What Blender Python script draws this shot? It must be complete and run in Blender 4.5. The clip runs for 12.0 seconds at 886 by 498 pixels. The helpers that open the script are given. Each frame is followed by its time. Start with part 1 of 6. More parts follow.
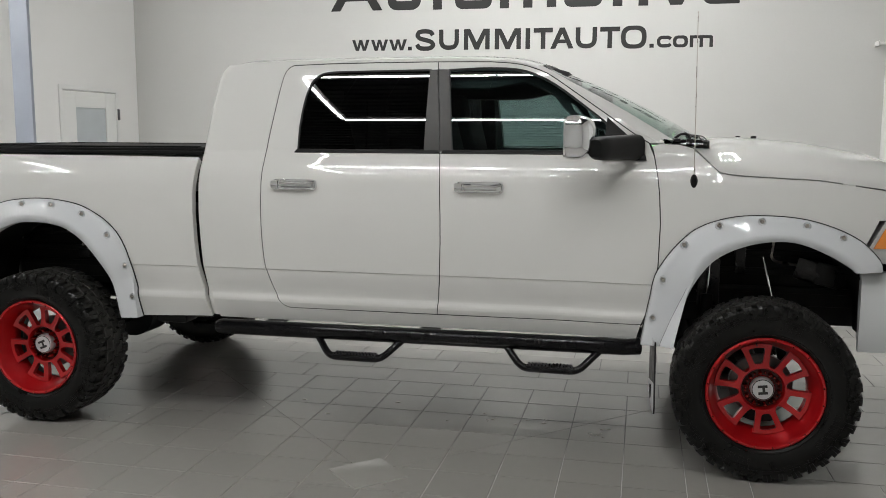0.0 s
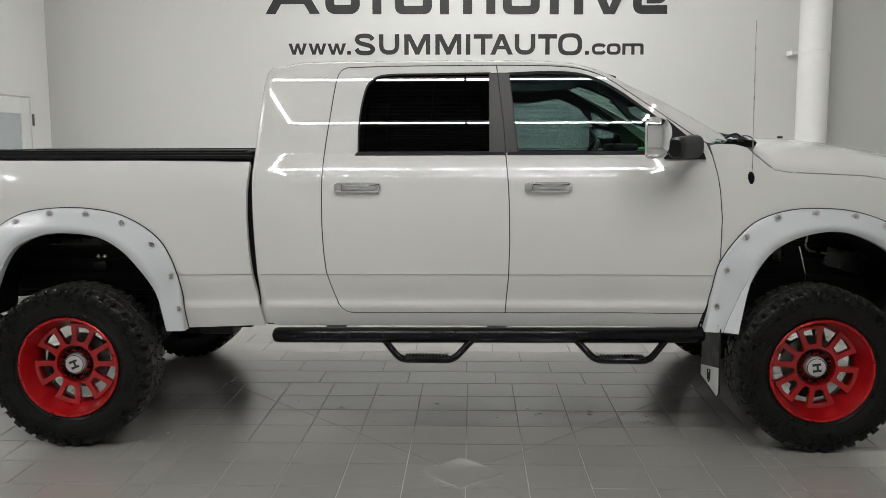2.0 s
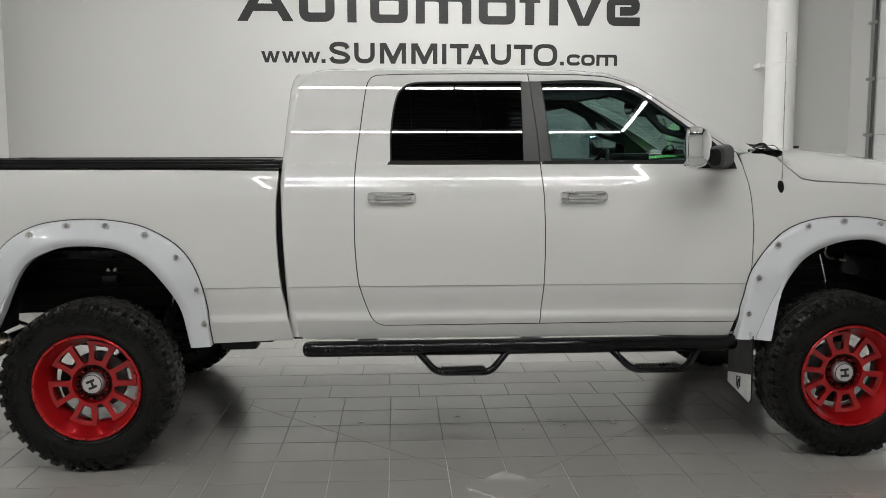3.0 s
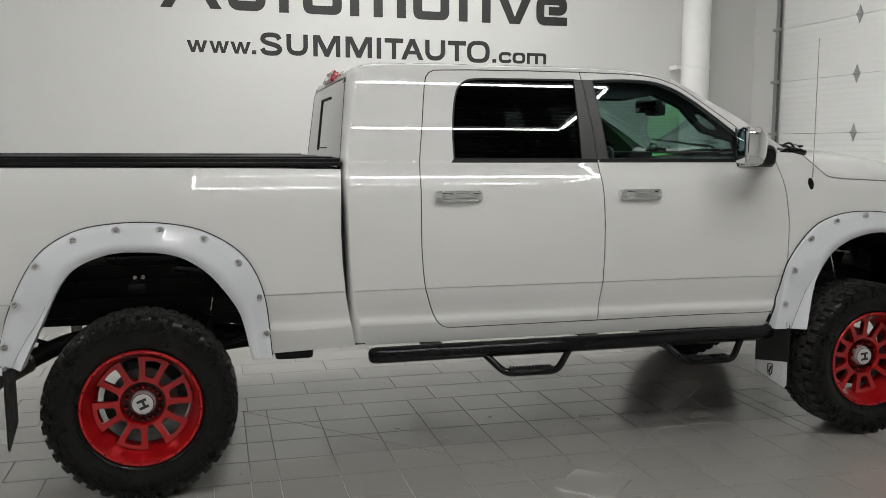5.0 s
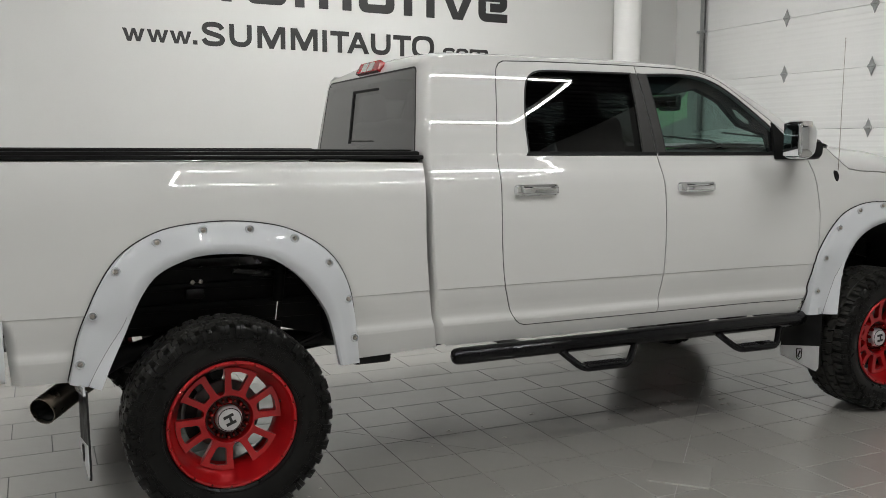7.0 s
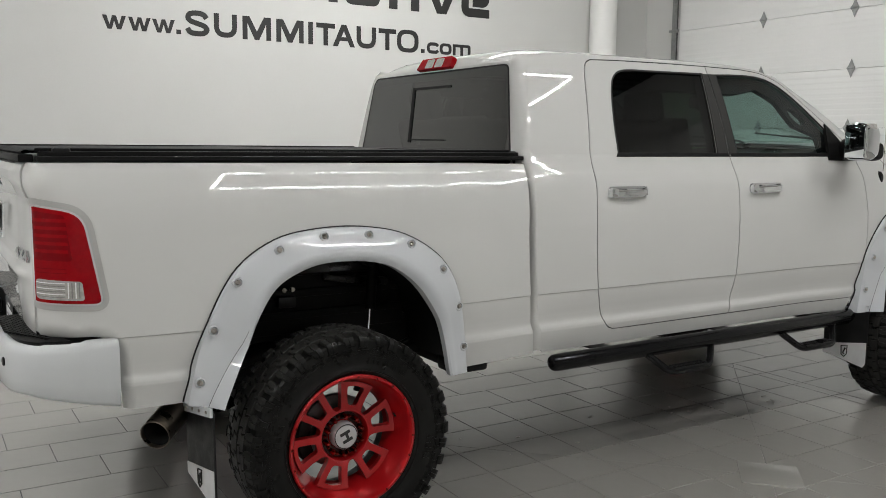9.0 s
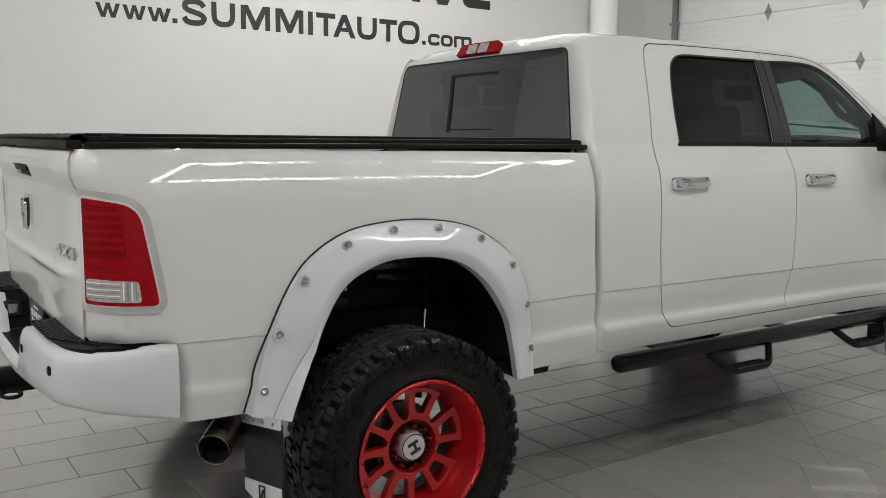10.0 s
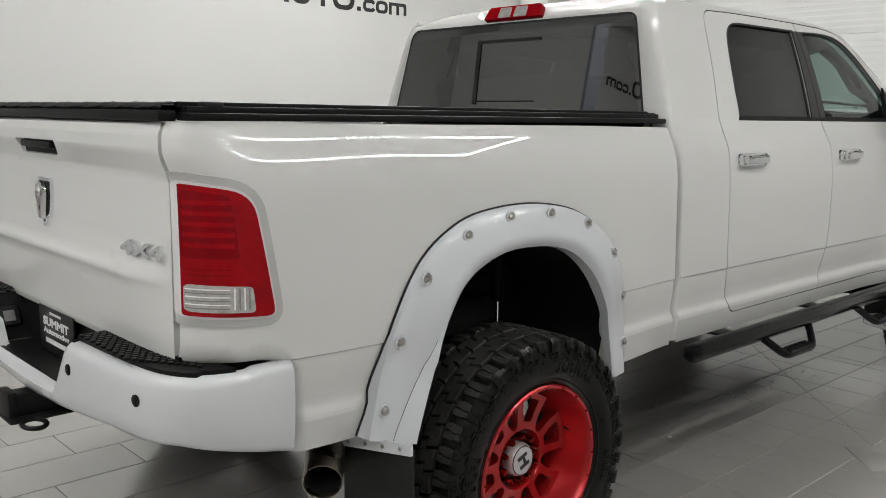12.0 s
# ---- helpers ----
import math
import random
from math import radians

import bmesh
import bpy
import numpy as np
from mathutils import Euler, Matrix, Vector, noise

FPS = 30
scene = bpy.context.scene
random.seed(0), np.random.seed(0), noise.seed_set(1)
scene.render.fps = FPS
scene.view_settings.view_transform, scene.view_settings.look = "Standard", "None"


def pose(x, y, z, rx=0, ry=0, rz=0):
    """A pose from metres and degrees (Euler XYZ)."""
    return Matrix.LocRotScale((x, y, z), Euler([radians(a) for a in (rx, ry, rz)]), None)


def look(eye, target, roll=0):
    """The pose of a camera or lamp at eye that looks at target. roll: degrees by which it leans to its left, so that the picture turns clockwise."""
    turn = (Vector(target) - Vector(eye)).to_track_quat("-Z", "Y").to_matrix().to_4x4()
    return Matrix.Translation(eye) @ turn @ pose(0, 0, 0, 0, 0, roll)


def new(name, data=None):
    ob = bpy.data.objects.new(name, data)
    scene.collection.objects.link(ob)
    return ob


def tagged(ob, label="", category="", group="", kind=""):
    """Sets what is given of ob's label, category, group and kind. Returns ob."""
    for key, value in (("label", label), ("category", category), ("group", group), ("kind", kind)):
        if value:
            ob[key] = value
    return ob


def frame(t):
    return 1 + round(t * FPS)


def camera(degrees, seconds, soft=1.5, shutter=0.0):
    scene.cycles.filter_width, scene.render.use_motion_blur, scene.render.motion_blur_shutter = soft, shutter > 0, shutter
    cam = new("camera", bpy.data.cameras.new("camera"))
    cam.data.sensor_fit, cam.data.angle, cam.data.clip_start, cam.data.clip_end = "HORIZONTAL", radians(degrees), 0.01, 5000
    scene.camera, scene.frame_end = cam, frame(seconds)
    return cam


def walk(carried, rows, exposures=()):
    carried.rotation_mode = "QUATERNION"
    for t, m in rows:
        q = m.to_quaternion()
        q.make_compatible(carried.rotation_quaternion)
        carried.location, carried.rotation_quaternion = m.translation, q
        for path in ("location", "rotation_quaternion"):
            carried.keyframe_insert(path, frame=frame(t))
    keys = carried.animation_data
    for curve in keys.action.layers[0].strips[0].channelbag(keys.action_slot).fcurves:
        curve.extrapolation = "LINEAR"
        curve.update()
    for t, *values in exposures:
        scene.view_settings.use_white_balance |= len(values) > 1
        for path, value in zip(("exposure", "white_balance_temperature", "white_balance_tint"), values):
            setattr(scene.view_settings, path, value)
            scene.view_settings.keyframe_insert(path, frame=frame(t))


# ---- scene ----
cam = camera(53.5, 12.0, soft=0.9)
PATH = [
    (0, (3.46, -5.569, 1.696), (3.023, -3.634, 1.438), 0.2),
    (0.5, (3.152, -5.628, 1.675), (2.822, -3.672, 1.421), 0.1),
    (1, (2.854, -5.665, 1.676), (2.614, -3.695, 1.432), -0.1),
    (1.5, (2.517, -5.764, 1.674), (2.369, -3.784, 1.432), -0.2),
    (2, (2.209, -5.797, 1.673), (2.144, -3.813, 1.429), -0.2),
    (2.5, (1.92, -5.75, 1.672), (1.937, -3.764, 1.439), -0.2),
    (3, (1.611, -5.714, 1.666), (1.717, -3.729, 1.445), -0.1),
    (5, (0.359, -5.419, 1.679), (0.859, -3.496, 1.447), 0.2),
    (5.5, (0.075, -5.331, 1.665), (0.675, -3.437, 1.434), 0.2),
    (6, (-0.202, -5.172, 1.643), (0.486, -3.309, 1.411), 0.2),
    (6.5, (-0.476, -5.024, 1.642), (0.291, -3.192, 1.408), 0.2),
    (7, (-0.731, -4.878, 1.641), (0.106, -3.076, 1.409), 0.2),
    (9, (-1.494, -4.296, 1.667), (-0.461, -2.601, 1.422), 0.6),
    (9.5, (-1.598, -4.074, 1.628), (-0.542, -2.393, 1.388), 0.4),
    (10, (-1.712, -3.846, 1.615), (-0.611, -2.195, 1.368), 0.5),
    (10.5, (-1.881, -3.65, 1.635), (-0.73, -2.036, 1.369), 0.5),
    (11, (-2.01, -3.453, 1.635), (-0.779, -1.903, 1.344), 0.4),
    (11.5, (-2.079, -3.202, 1.623), (-0.777, -1.715, 1.317), 0.7),
    (12, (-2.14, -2.974, 1.603), (-0.792, -1.528, 1.3), 0.8),
]
walk(cam, [(t, look(eye, target, roll)) for t, eye, target, roll in PATH], [(0, 0.0), (3, 0.0), (5, -0.05), (9.8, -0.08), (10.4, 0.0), (12, 0.03)])

# ---- world and lamps ----
world = bpy.data.worlds.new("showroom_world")
scene.world = world
world.use_nodes = True
world.node_tree.nodes["Background"].inputs[0].default_value = (0.8, 0.85, 0.9, 1)
world.node_tree.nodes["Background"].inputs[1].default_value = 0.02
STRIP_GLOW = 140.0
CEILING_Z = 5.8
STRIP_Z = 4.3

# ---- materials ----
def material(name, color, rough=0.5, metal=0.0, coat=0.0, spec=0.5):
    m = bpy.data.materials.new(name)
    m.use_nodes = True
    b = m.node_tree.nodes["Principled BSDF"]
    b.inputs["Base Color"].default_value = (*color, 1)
    b.inputs["Roughness"].default_value = rough
    b.inputs["Metallic"].default_value = metal
    b.inputs["Coat Weight"].default_value = coat
    b.inputs["Coat Roughness"].default_value = 0.015
    b.inputs["Specular IOR Level"].default_value = spec
    return m


def node(m, kind, **values):
    n = m.node_tree.nodes.new(kind)
    for key, value in values.items():
        n.inputs[key].default_value = value
    return n


def wear(m, scale=8.0, amount=0.15, fine=120.0, bump=0.0, rough=0.0, bump_scale=None, random_tone=0.0):
    """Two scales of tone, an uneven gloss and a fine relief on a principled material."""
    t = m.node_tree
    b = t.nodes["Principled BSDF"]
    color = b.inputs["Base Color"].default_value[:]
    where = t.nodes.new("ShaderNodeTexCoord")
    big = node(m, "ShaderNodeTexNoise", Scale=scale, Detail=4.0)
    small = node(m, "ShaderNodeTexNoise", Scale=fine, Detail=3.0)
    for n in (big, small):
        t.links.new(where.outputs["Object"], n.inputs["Vector"])
    both = t.nodes.new("ShaderNodeMath")
    both.operation = "MULTIPLY_ADD"
    t.links.new(small.outputs["Fac"], both.inputs[0])
    both.inputs[1].default_value = 0.4
    t.links.new(big.outputs["Fac"], both.inputs[2])
    value = both.outputs[0]
    if random_tone:
        info = t.nodes.new("ShaderNodeObjectInfo")
        add = t.nodes.new("ShaderNodeMath")
        add.operation = "MULTIPLY_ADD"
        t.links.new(info.outputs["Random"], add.inputs[0])
        add.inputs[1].default_value = random_tone
        t.links.new(value, add.inputs[2])
        value = add.outputs[0]
    ramp = node(m, "ShaderNodeMapRange")
    ramp.inputs["From Min"].default_value, ramp.inputs["From Max"].default_value = 0.35, 1.05 + random_tone
    ramp.inputs["To Min"].default_value, ramp.inputs["To Max"].default_value = 1 - amount, 1 + amount
    t.links.new(value, ramp.inputs["Value"])
    mul = t.nodes.new("ShaderNodeVectorMath")
    mul.operation = "SCALE"
    mul.inputs[0].default_value = color[:3]
    t.links.new(ramp.outputs[0], mul.inputs["Scale"])
    t.links.new(mul.outputs[0], b.inputs["Base Color"])
    if rough:
        base = b.inputs["Roughness"].default_value
        gloss = node(m, "ShaderNodeMapRange")
        gloss.inputs["From Min"].default_value, gloss.inputs["From Max"].default_value = 0.3, 0.7
        gloss.inputs["To Min"].default_value, gloss.inputs["To Max"].default_value = base - rough, base + rough
        t.links.new(big.outputs["Fac"], gloss.inputs["Value"])
        t.links.new(gloss.outputs[0], b.inputs["Roughness"])
    if bump:
        relief = node(m, "ShaderNodeBump", Strength=1.0, Distance=bump)
        src = small
        if bump_scale:
            src = node(m, "ShaderNodeTexNoise", Scale=bump_scale, Detail=2.0)
            t.links.new(where.outputs["Object"], src.inputs["Vector"])
        t.links.new(src.outputs["Fac"], relief.inputs["Height"])
        t.links.new(relief.outputs[0], b.inputs["Normal"])
    return m


def pane(name, tint, gloss=(1, 1, 1), ior=1.72):
    """A thin glass sheet: tinted where one looks through, mirroring more at a slant."""
    m = bpy.data.materials.new(name)
    m.use_nodes = True
    t = m.node_tree
    t.nodes.remove(t.nodes["Principled BSDF"])
    clear, shine, mix, slant = (t.nodes.new("ShaderNode" + k) for k in ("BsdfTransparent", "BsdfGlossy", "MixShader", "LayerWeight"))
    clear.inputs[0].default_value = (*tint, 1)
    shine.inputs["Color"].default_value = (*gloss, 1)
    shine.inputs["Roughness"].default_value = 0.01
    slant.inputs[0].default_value = 0.5
    steep, share = t.nodes.new("ShaderNodeMath"), t.nodes.new("ShaderNodeMapRange")
    steep.operation = "POWER"
    steep.inputs[1].default_value = 5.0
    share.inputs["To Min"].default_value = ((ior - 1) / (ior + 1)) ** 2
    t.links.new(slant.outputs["Facing"], steep.inputs[0])
    t.links.new(steep.outputs[0], share.inputs["Value"])
    t.links.new(share.outputs[0], mix.inputs[0])
    t.links.new(clear.outputs[0], mix.inputs[1])
    t.links.new(shine.outputs[0], mix.inputs[2])
    t.links.new(mix.outputs[0], t.nodes["Material Output"].inputs[0])
    return m


def glowing(name, color, strength):
    m = bpy.data.materials.new(name)
    m.use_nodes = True
    b = m.node_tree.nodes["Principled BSDF"]
    b.inputs["Base Color"].default_value = (0.8, 0.8, 0.8, 1)
    b.inputs["Emission Color"].default_value = (*color, 1)
    b.inputs["Emission Strength"].default_value = strength
    return m


PAINT = wear(material("pearl_white_paint", (0.595, 0.595, 0.577), 0.5, 0, 1.0, 0.05), 1.2, 0.015, 900)
FLARE = wear(material("white_flare_paint", (0.565, 0.583, 0.60), 0.4, 0, 0.75, 0.1), 2, 0.02, 600)
BUMPER = wear(material("white_bumper_paint", (0.56, 0.575, 0.58), 0.4, 0, 0.7, 0.2), 2, 0.02, 600)
RED = wear(material("candy_red_metal", (0.42, 0.006, 0.009), 0.3, 0.45, 0.6), 6, 0.08, 400)
SIDEWALL = wear(material("tyre_sidewall", (0.0055, 0.0055, 0.0050), 0.34, 0, 0, 0.20), 14, 0.4, 200, 0.0004, 0.1)
RUBBER = wear(material("tyre_rubber", (0.026, 0.0255, 0.0235), 0.42, 0, 0, 0.18), 14, 0.4, 200, 0.0006, 0.1)
BLACK = wear(material("black_steel", (0.009, 0.009, 0.0095), 0.35, 0, 0, 0.3), 10, 0.3, 200, 0, 0.1)
GLOSSBLACK = wear(material("gloss_black_powder_coat", (0.005, 0.005, 0.0055), 0.14, 0, 0, 0.2), 10, 0.3, 200, 0, 0.05)
TRIM = wear(material("black_plastic_trim", (0.0065, 0.0065, 0.0065), 0.45, 0, 0, 0.14), 12, 0.25, 300, 0.0003)
PILLAR = wear(material("dark_pillar_film", (0.030, 0.0295, 0.028), 0.4, 0, 0, 0.35), 5, 0.08, 500)
GASKET = material("black_rubber_gap", (0.006, 0.006, 0.006), 0.7)
VINYL = wear(material("black_vinyl_cover", (0.0065, 0.0065, 0.007), 0.45, 0, 0, 0.09), 9, 0.3, 260, 0.0006)
CHROME = wear(material("chrome", (0.82, 0.83, 0.84), 0.06, 1.0), 6, 0.03, 300)
STEEL = wear(material("brushed_steel", (0.45, 0.42, 0.38), 0.3, 1.0), 14, 0.25, 220, 0, 0.1)
TIPSTEEL = wear(material("heat_browned_steel", (0.30, 0.26, 0.21), 0.32, 1.0), 14, 0.3, 220, 0, 0.1)
ROTOR = wear(material("cast_disc", (0.14, 0.14, 0.135), 0.4, 0.6), 20, 0.15, 200)
FRAME = wear(material("underbody_black", (0.008, 0.008, 0.008), 0.5, 0, 0, 0.2), 8, 0.4, 90, 0.001)
SHEEN = wear(material("satin_black_pressing", (0.012, 0.012, 0.0125), 0.28, 0, 0, 0.45), 9, 0.3, 120, 0.0005, 0.08)
CABIN = wear(material("charcoal_upholstery", (0.028, 0.028, 0.03), 0.75), 12, 0.2, 300, 0.0006)
DASH = wear(material("dark_dash_plastic", (0.03, 0.03, 0.032), 0.55), 12, 0.2, 300, 0.0004)
LENS = wear(material("red_tail_lens", (0.265, 0.0014, 0.005), 0.12, 0, 0, 0.28), 20, 0.2, 150)
LENSDARK = wear(material("dark_red_lens_rib", (0.185, 0.0009, 0.0035), 0.12, 0, 0, 0.28), 20, 0.2, 150)
CLEAR = wear(material("clear_reverse_lens", (0.5, 0.48, 0.46), 0.1, 0.3, 1.0), 60, 0.3, 150, 0.001)
AMBER = material("amber_marker", (0.7, 0.22, 0.02), 0.15, 0, 1.0)
BEZEL = wear(material("grey_lamp_bezel", (0.40, 0.40, 0.385), 0.28, 0.0, 0.6), 10, 0.1, 200)
CAP = wear(material("silver_centre_cap", (0.62, 0.62, 0.62), 0.3, 0.5), 30, 0.1, 300)
INK = wear(material("black_sign_vinyl", (0.014, 0.014, 0.013), 0.55), 4, 0.2, 80)
PLATE = wear(material("white_flap_plate", (0.7, 0.7, 0.7), 0.35, 0.2), 15, 0.1, 200)
FLAPRUB = wear(material("mud_flap_rubber", (0.014, 0.014, 0.014), 0.42, 0, 0, 0.2), 12, 0.35, 160, 0.0008, 0.1)
GREEN = wear(material("green_card", (0.22, 0.85, 0.2), 0.5), 5, 0.08, 100)
WHITEBAR = material("white_print", (0.7, 0.7, 0.7), 0.5)
RIMWHITE = material("bright_lamp_rim", (0.72, 0.70, 0.70), 0.2, 0.2, 0.5)
DULLBAR = material("grey_lens_shade", (0.16, 0.155, 0.15), 0.3)
MIRROR = material("mirror_glass", (0.8, 0.82, 0.84), 0.02, 1.0)
TEAL = pane("clear_door_glass", (0.36, 0.46, 0.45))
SCREEN = pane("windscreen_glass", (0.50, 0.66, 0.60), ior=1.85)
DARKPANE = pane("privacy_glass", (0.035, 0.036, 0.037))
REARPANE = pane("rear_privacy_glass", (0.06, 0.066, 0.063), ior=2.25)

# Wall paint raised on the wing to make up for light it lacks.
WALLPAINT_BRIGHTENED = wear(material("bright_white_wall_paint", (0.82, 0.82, 0.805), 0.5), 0.6, 0.035, 90, 0.0003, 0.05)
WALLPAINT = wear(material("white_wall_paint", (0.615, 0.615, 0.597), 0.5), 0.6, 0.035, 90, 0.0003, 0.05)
PIPEWHITE = wear(material("white_painted_duct", (0.84, 0.84, 0.82), 0.42), 3, 0.05, 60)
DOORWHITE = wear(material("white_door_skin", (0.80, 0.805, 0.79), 0.4), 1.5, 0.04, 120, 0.0003)
BLUEGREY = wear(material("blue_grey_corner_guard", (0.33, 0.36, 0.42), 0.45), 3, 0.08, 90)
GALV = wear(material("galvanised_steel", (0.34, 0.35, 0.345), 0.4, 0.7), 25, 0.25, 150, 0, 0.1)
DARKGALV = wear(material("track_shadow_steel", (0.1, 0.1, 0.1), 0.5, 0.5), 25, 0.25, 150)
FROST = wear(material("frosted_door_glass", (0.5, 0.54, 0.56), 0.3), 4, 0.06, 200)
DECK = wear(material("dark_painted_deck", (0.055, 0.055, 0.057), 0.55), 2, 0.3, 60)
TILE = wear(material("grey_porcelain_tile", (0.326, 0.315, 0.292), 0.235, 0, 0, 1.0), 1.3, 0.07, 22, 0.0001, 0.02, 150, 0.45)
TILE.node_tree.nodes["Principled BSDF"].inputs["IOR"].default_value = 2.2
GROUT = wear(material("grey_grout", (0.44, 0.43, 0.41), 0.8), 6, 0.2, 120)


def graded_joints(m):
    """Joints that keep their tone in front and darken towards larger y."""
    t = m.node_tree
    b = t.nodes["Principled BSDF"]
    front_tone = b.inputs["Base Color"].links[0].from_socket
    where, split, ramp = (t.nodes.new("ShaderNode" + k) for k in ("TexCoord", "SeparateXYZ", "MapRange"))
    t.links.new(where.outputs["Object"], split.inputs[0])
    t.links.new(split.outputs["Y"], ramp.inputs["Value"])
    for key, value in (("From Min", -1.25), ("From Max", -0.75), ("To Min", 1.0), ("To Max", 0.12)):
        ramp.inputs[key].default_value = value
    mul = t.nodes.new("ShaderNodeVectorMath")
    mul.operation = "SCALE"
    t.links.new(front_tone, mul.inputs[0])
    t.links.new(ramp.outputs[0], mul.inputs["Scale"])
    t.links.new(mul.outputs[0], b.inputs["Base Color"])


graded_joints(GROUT)
CRUMB = wear(material("dried_mud", (0.30, 0.285, 0.25), 0.8), 30, 0.75, 90, 0.001)
SKIRT = wear(material("dark_skirting", (0.03, 0.03, 0.03), 0.5), 6, 0.2, 120)
TUBE = glowing("lit_tube_diffuser", (1.0, 0.992, 0.975), STRIP_GLOW)

# ---- mesh tools ----
from mathutils import geometry


def finish(me, material_, smooth=35):
    if material_:
        me.materials.append(material_)
    if smooth:
        for p in me.polygons:
            p.use_smooth = True
        me.set_sharp_from_angle(angle=radians(smooth))
    return me


def part(name, source, material_, parent=None, label="", smooth=35):
    """Links a bmesh or a mesh as one object, under a thing or a part when one is given."""
    if isinstance(source, bmesh.types.BMesh):
        me = bpy.data.meshes.new(name)
        source.to_mesh(me)
        source.free()
        finish(me, material_, smooth)
    else:
        me = source
        if material_ and not me.materials:
            me.materials.append(material_)
    ob = new(name, me)
    if parent:
        ob.parent = parent
    if label:
        ob["label"] = label
    return ob


def thing(name, label, category, m=None, group="", kind=""):
    ob = new(name)
    ob.empty_display_size = 0.1
    if m:
        ob.matrix_basis = m
    return tagged(ob, label, category, group, kind)


def box(bm, center, size, bevel=0.0, turn=None, segments=2):
    """Adds a box, bevelled where asked; returns its vertices."""
    m = Matrix.Translation(center) @ (turn or Matrix()) @ Matrix.Diagonal((*size, 1))
    made = bmesh.ops.create_cube(bm, size=1, matrix=m)["verts"]
    if bevel:
        edges = list({e for v in made for e in v.link_edges})
        bmesh.ops.bevel(bm, geom=edges, offset=bevel, segments=segments, affect="EDGES", profile=0.6)
    return made


def solid(center, size, bevel=0.0, turn=None, segments=2):
    bm = bmesh.new()
    box(bm, center, size, bevel, turn, segments)
    return bm


def loft(bm, rows, close=False, wrap=False):
    """A grid of quads through rows of points. close: each row is a ring; wrap: the last row joins the first."""
    grid = [[bm.verts.new(p) for p in row] for row in rows]
    n = len(grid[0])
    for i in range(len(grid) if wrap else len(grid) - 1):
        a, b = grid[i], grid[(i + 1) % len(grid)]
        for j in range(n if close else n - 1):
            k = (j + 1) % n
            bm.faces.new((a[j], a[k], b[k], b[j]))
    return grid


def cap(bm, ring):
    bm.faces.new(ring)


def tube(bm, points, radius, n=12, ends=True):
    """A round bar along a line of points; radius may be a list."""
    pts = [Vector(p) for p in points]
    rows = []
    side = None
    for i, p in enumerate(pts):
        way = (pts[min(i + 1, len(pts) - 1)] - pts[max(i - 1, 0)]).normalized()
        if side is None:
            side = way.orthogonal().normalized()
        side = (side - way * side.dot(way)).normalized()
        up = way.cross(side)
        r = radius[i] if isinstance(radius, (list, tuple)) else radius
        rows.append([p + r * (math.cos(a) * side + math.sin(a) * up) for a in (2 * math.pi * k / n for k in range(n))])
    grid = loft(bm, rows, close=True)
    if ends:
        cap(bm, grid[0][::-1])
        cap(bm, grid[-1])
    return grid


def bent(points, radius, steps=5):
    """A polyline with its corners rounded."""
    pts = [Vector(p) for p in points]
    out = [pts[0]]
    for a, b, c in zip(pts, pts[1:], pts[2:]):
        d1, d2 = (a - b), (c - b)
        r = min(radius, d1.length * 0.49, d2.length * 0.49)
        p, q = b + d1.normalized() * r, b + d2.normalized() * r
        for k in range(steps + 1):
            s = k / steps
            out.append(p * (1 - s) ** 2 + b * 2 * s * (1 - s) + q * s * s)
    return out + [pts[-1]]


def lathe(bm, profile, n=48, close=False):
    """Turns (radius, y) points round the y axis."""
    rows = [[(r * math.cos(a), y, r * math.sin(a)) for r, y in profile] for a in (2 * math.pi * k / n for k in range(n))]
    return loft(bm, rows, close=close, wrap=True)


def rounded(points, radius, steps=4):
    """A closed 2D outline with rounded corners."""
    out = []
    n = len(points)
    for i in range(n):
        a, b, c = (Vector(points[(i + k) % n]) for k in (-1, 0, 1))
        r = radius[i] if isinstance(radius, (list, tuple)) else radius
        d1, d2 = a - b, c - b
        r = min(r, d1.length * 0.45, d2.length * 0.45)
        if r < 1e-5:
            out.append(tuple(b))
            continue
        p, q = b + d1.normalized() * r, b + d2.normalized() * r
        for k in range(steps + 1):
            s = k / steps
            out.append(tuple(p * (1 - s) ** 2 + b * 2 * s * (1 - s) + q * s * s))
    return out


def inset(points, d):
    """A closed outline moved inwards by d."""
    pts = [Vector(p) for p in points]
    n = len(pts)
    area = sum(pts[i].x * pts[(i + 1) % n].y - pts[(i + 1) % n].x * pts[i].y for i in range(n))
    s = 1 if area > 0 else -1
    out = []
    for i in range(n):
        e1, e2 = (pts[i] - pts[i - 1]), (pts[(i + 1) % n] - pts[i])
        n1, n2 = (Vector((-e.y, e.x)).normalized() * s for e in (e1, e2))
        m = n1 + n2
        m = m.normalized() if m.length > 1e-6 else n1
        out.append(tuple(pts[i] + m * d / max(0.5, m.dot(n1))))
    return out


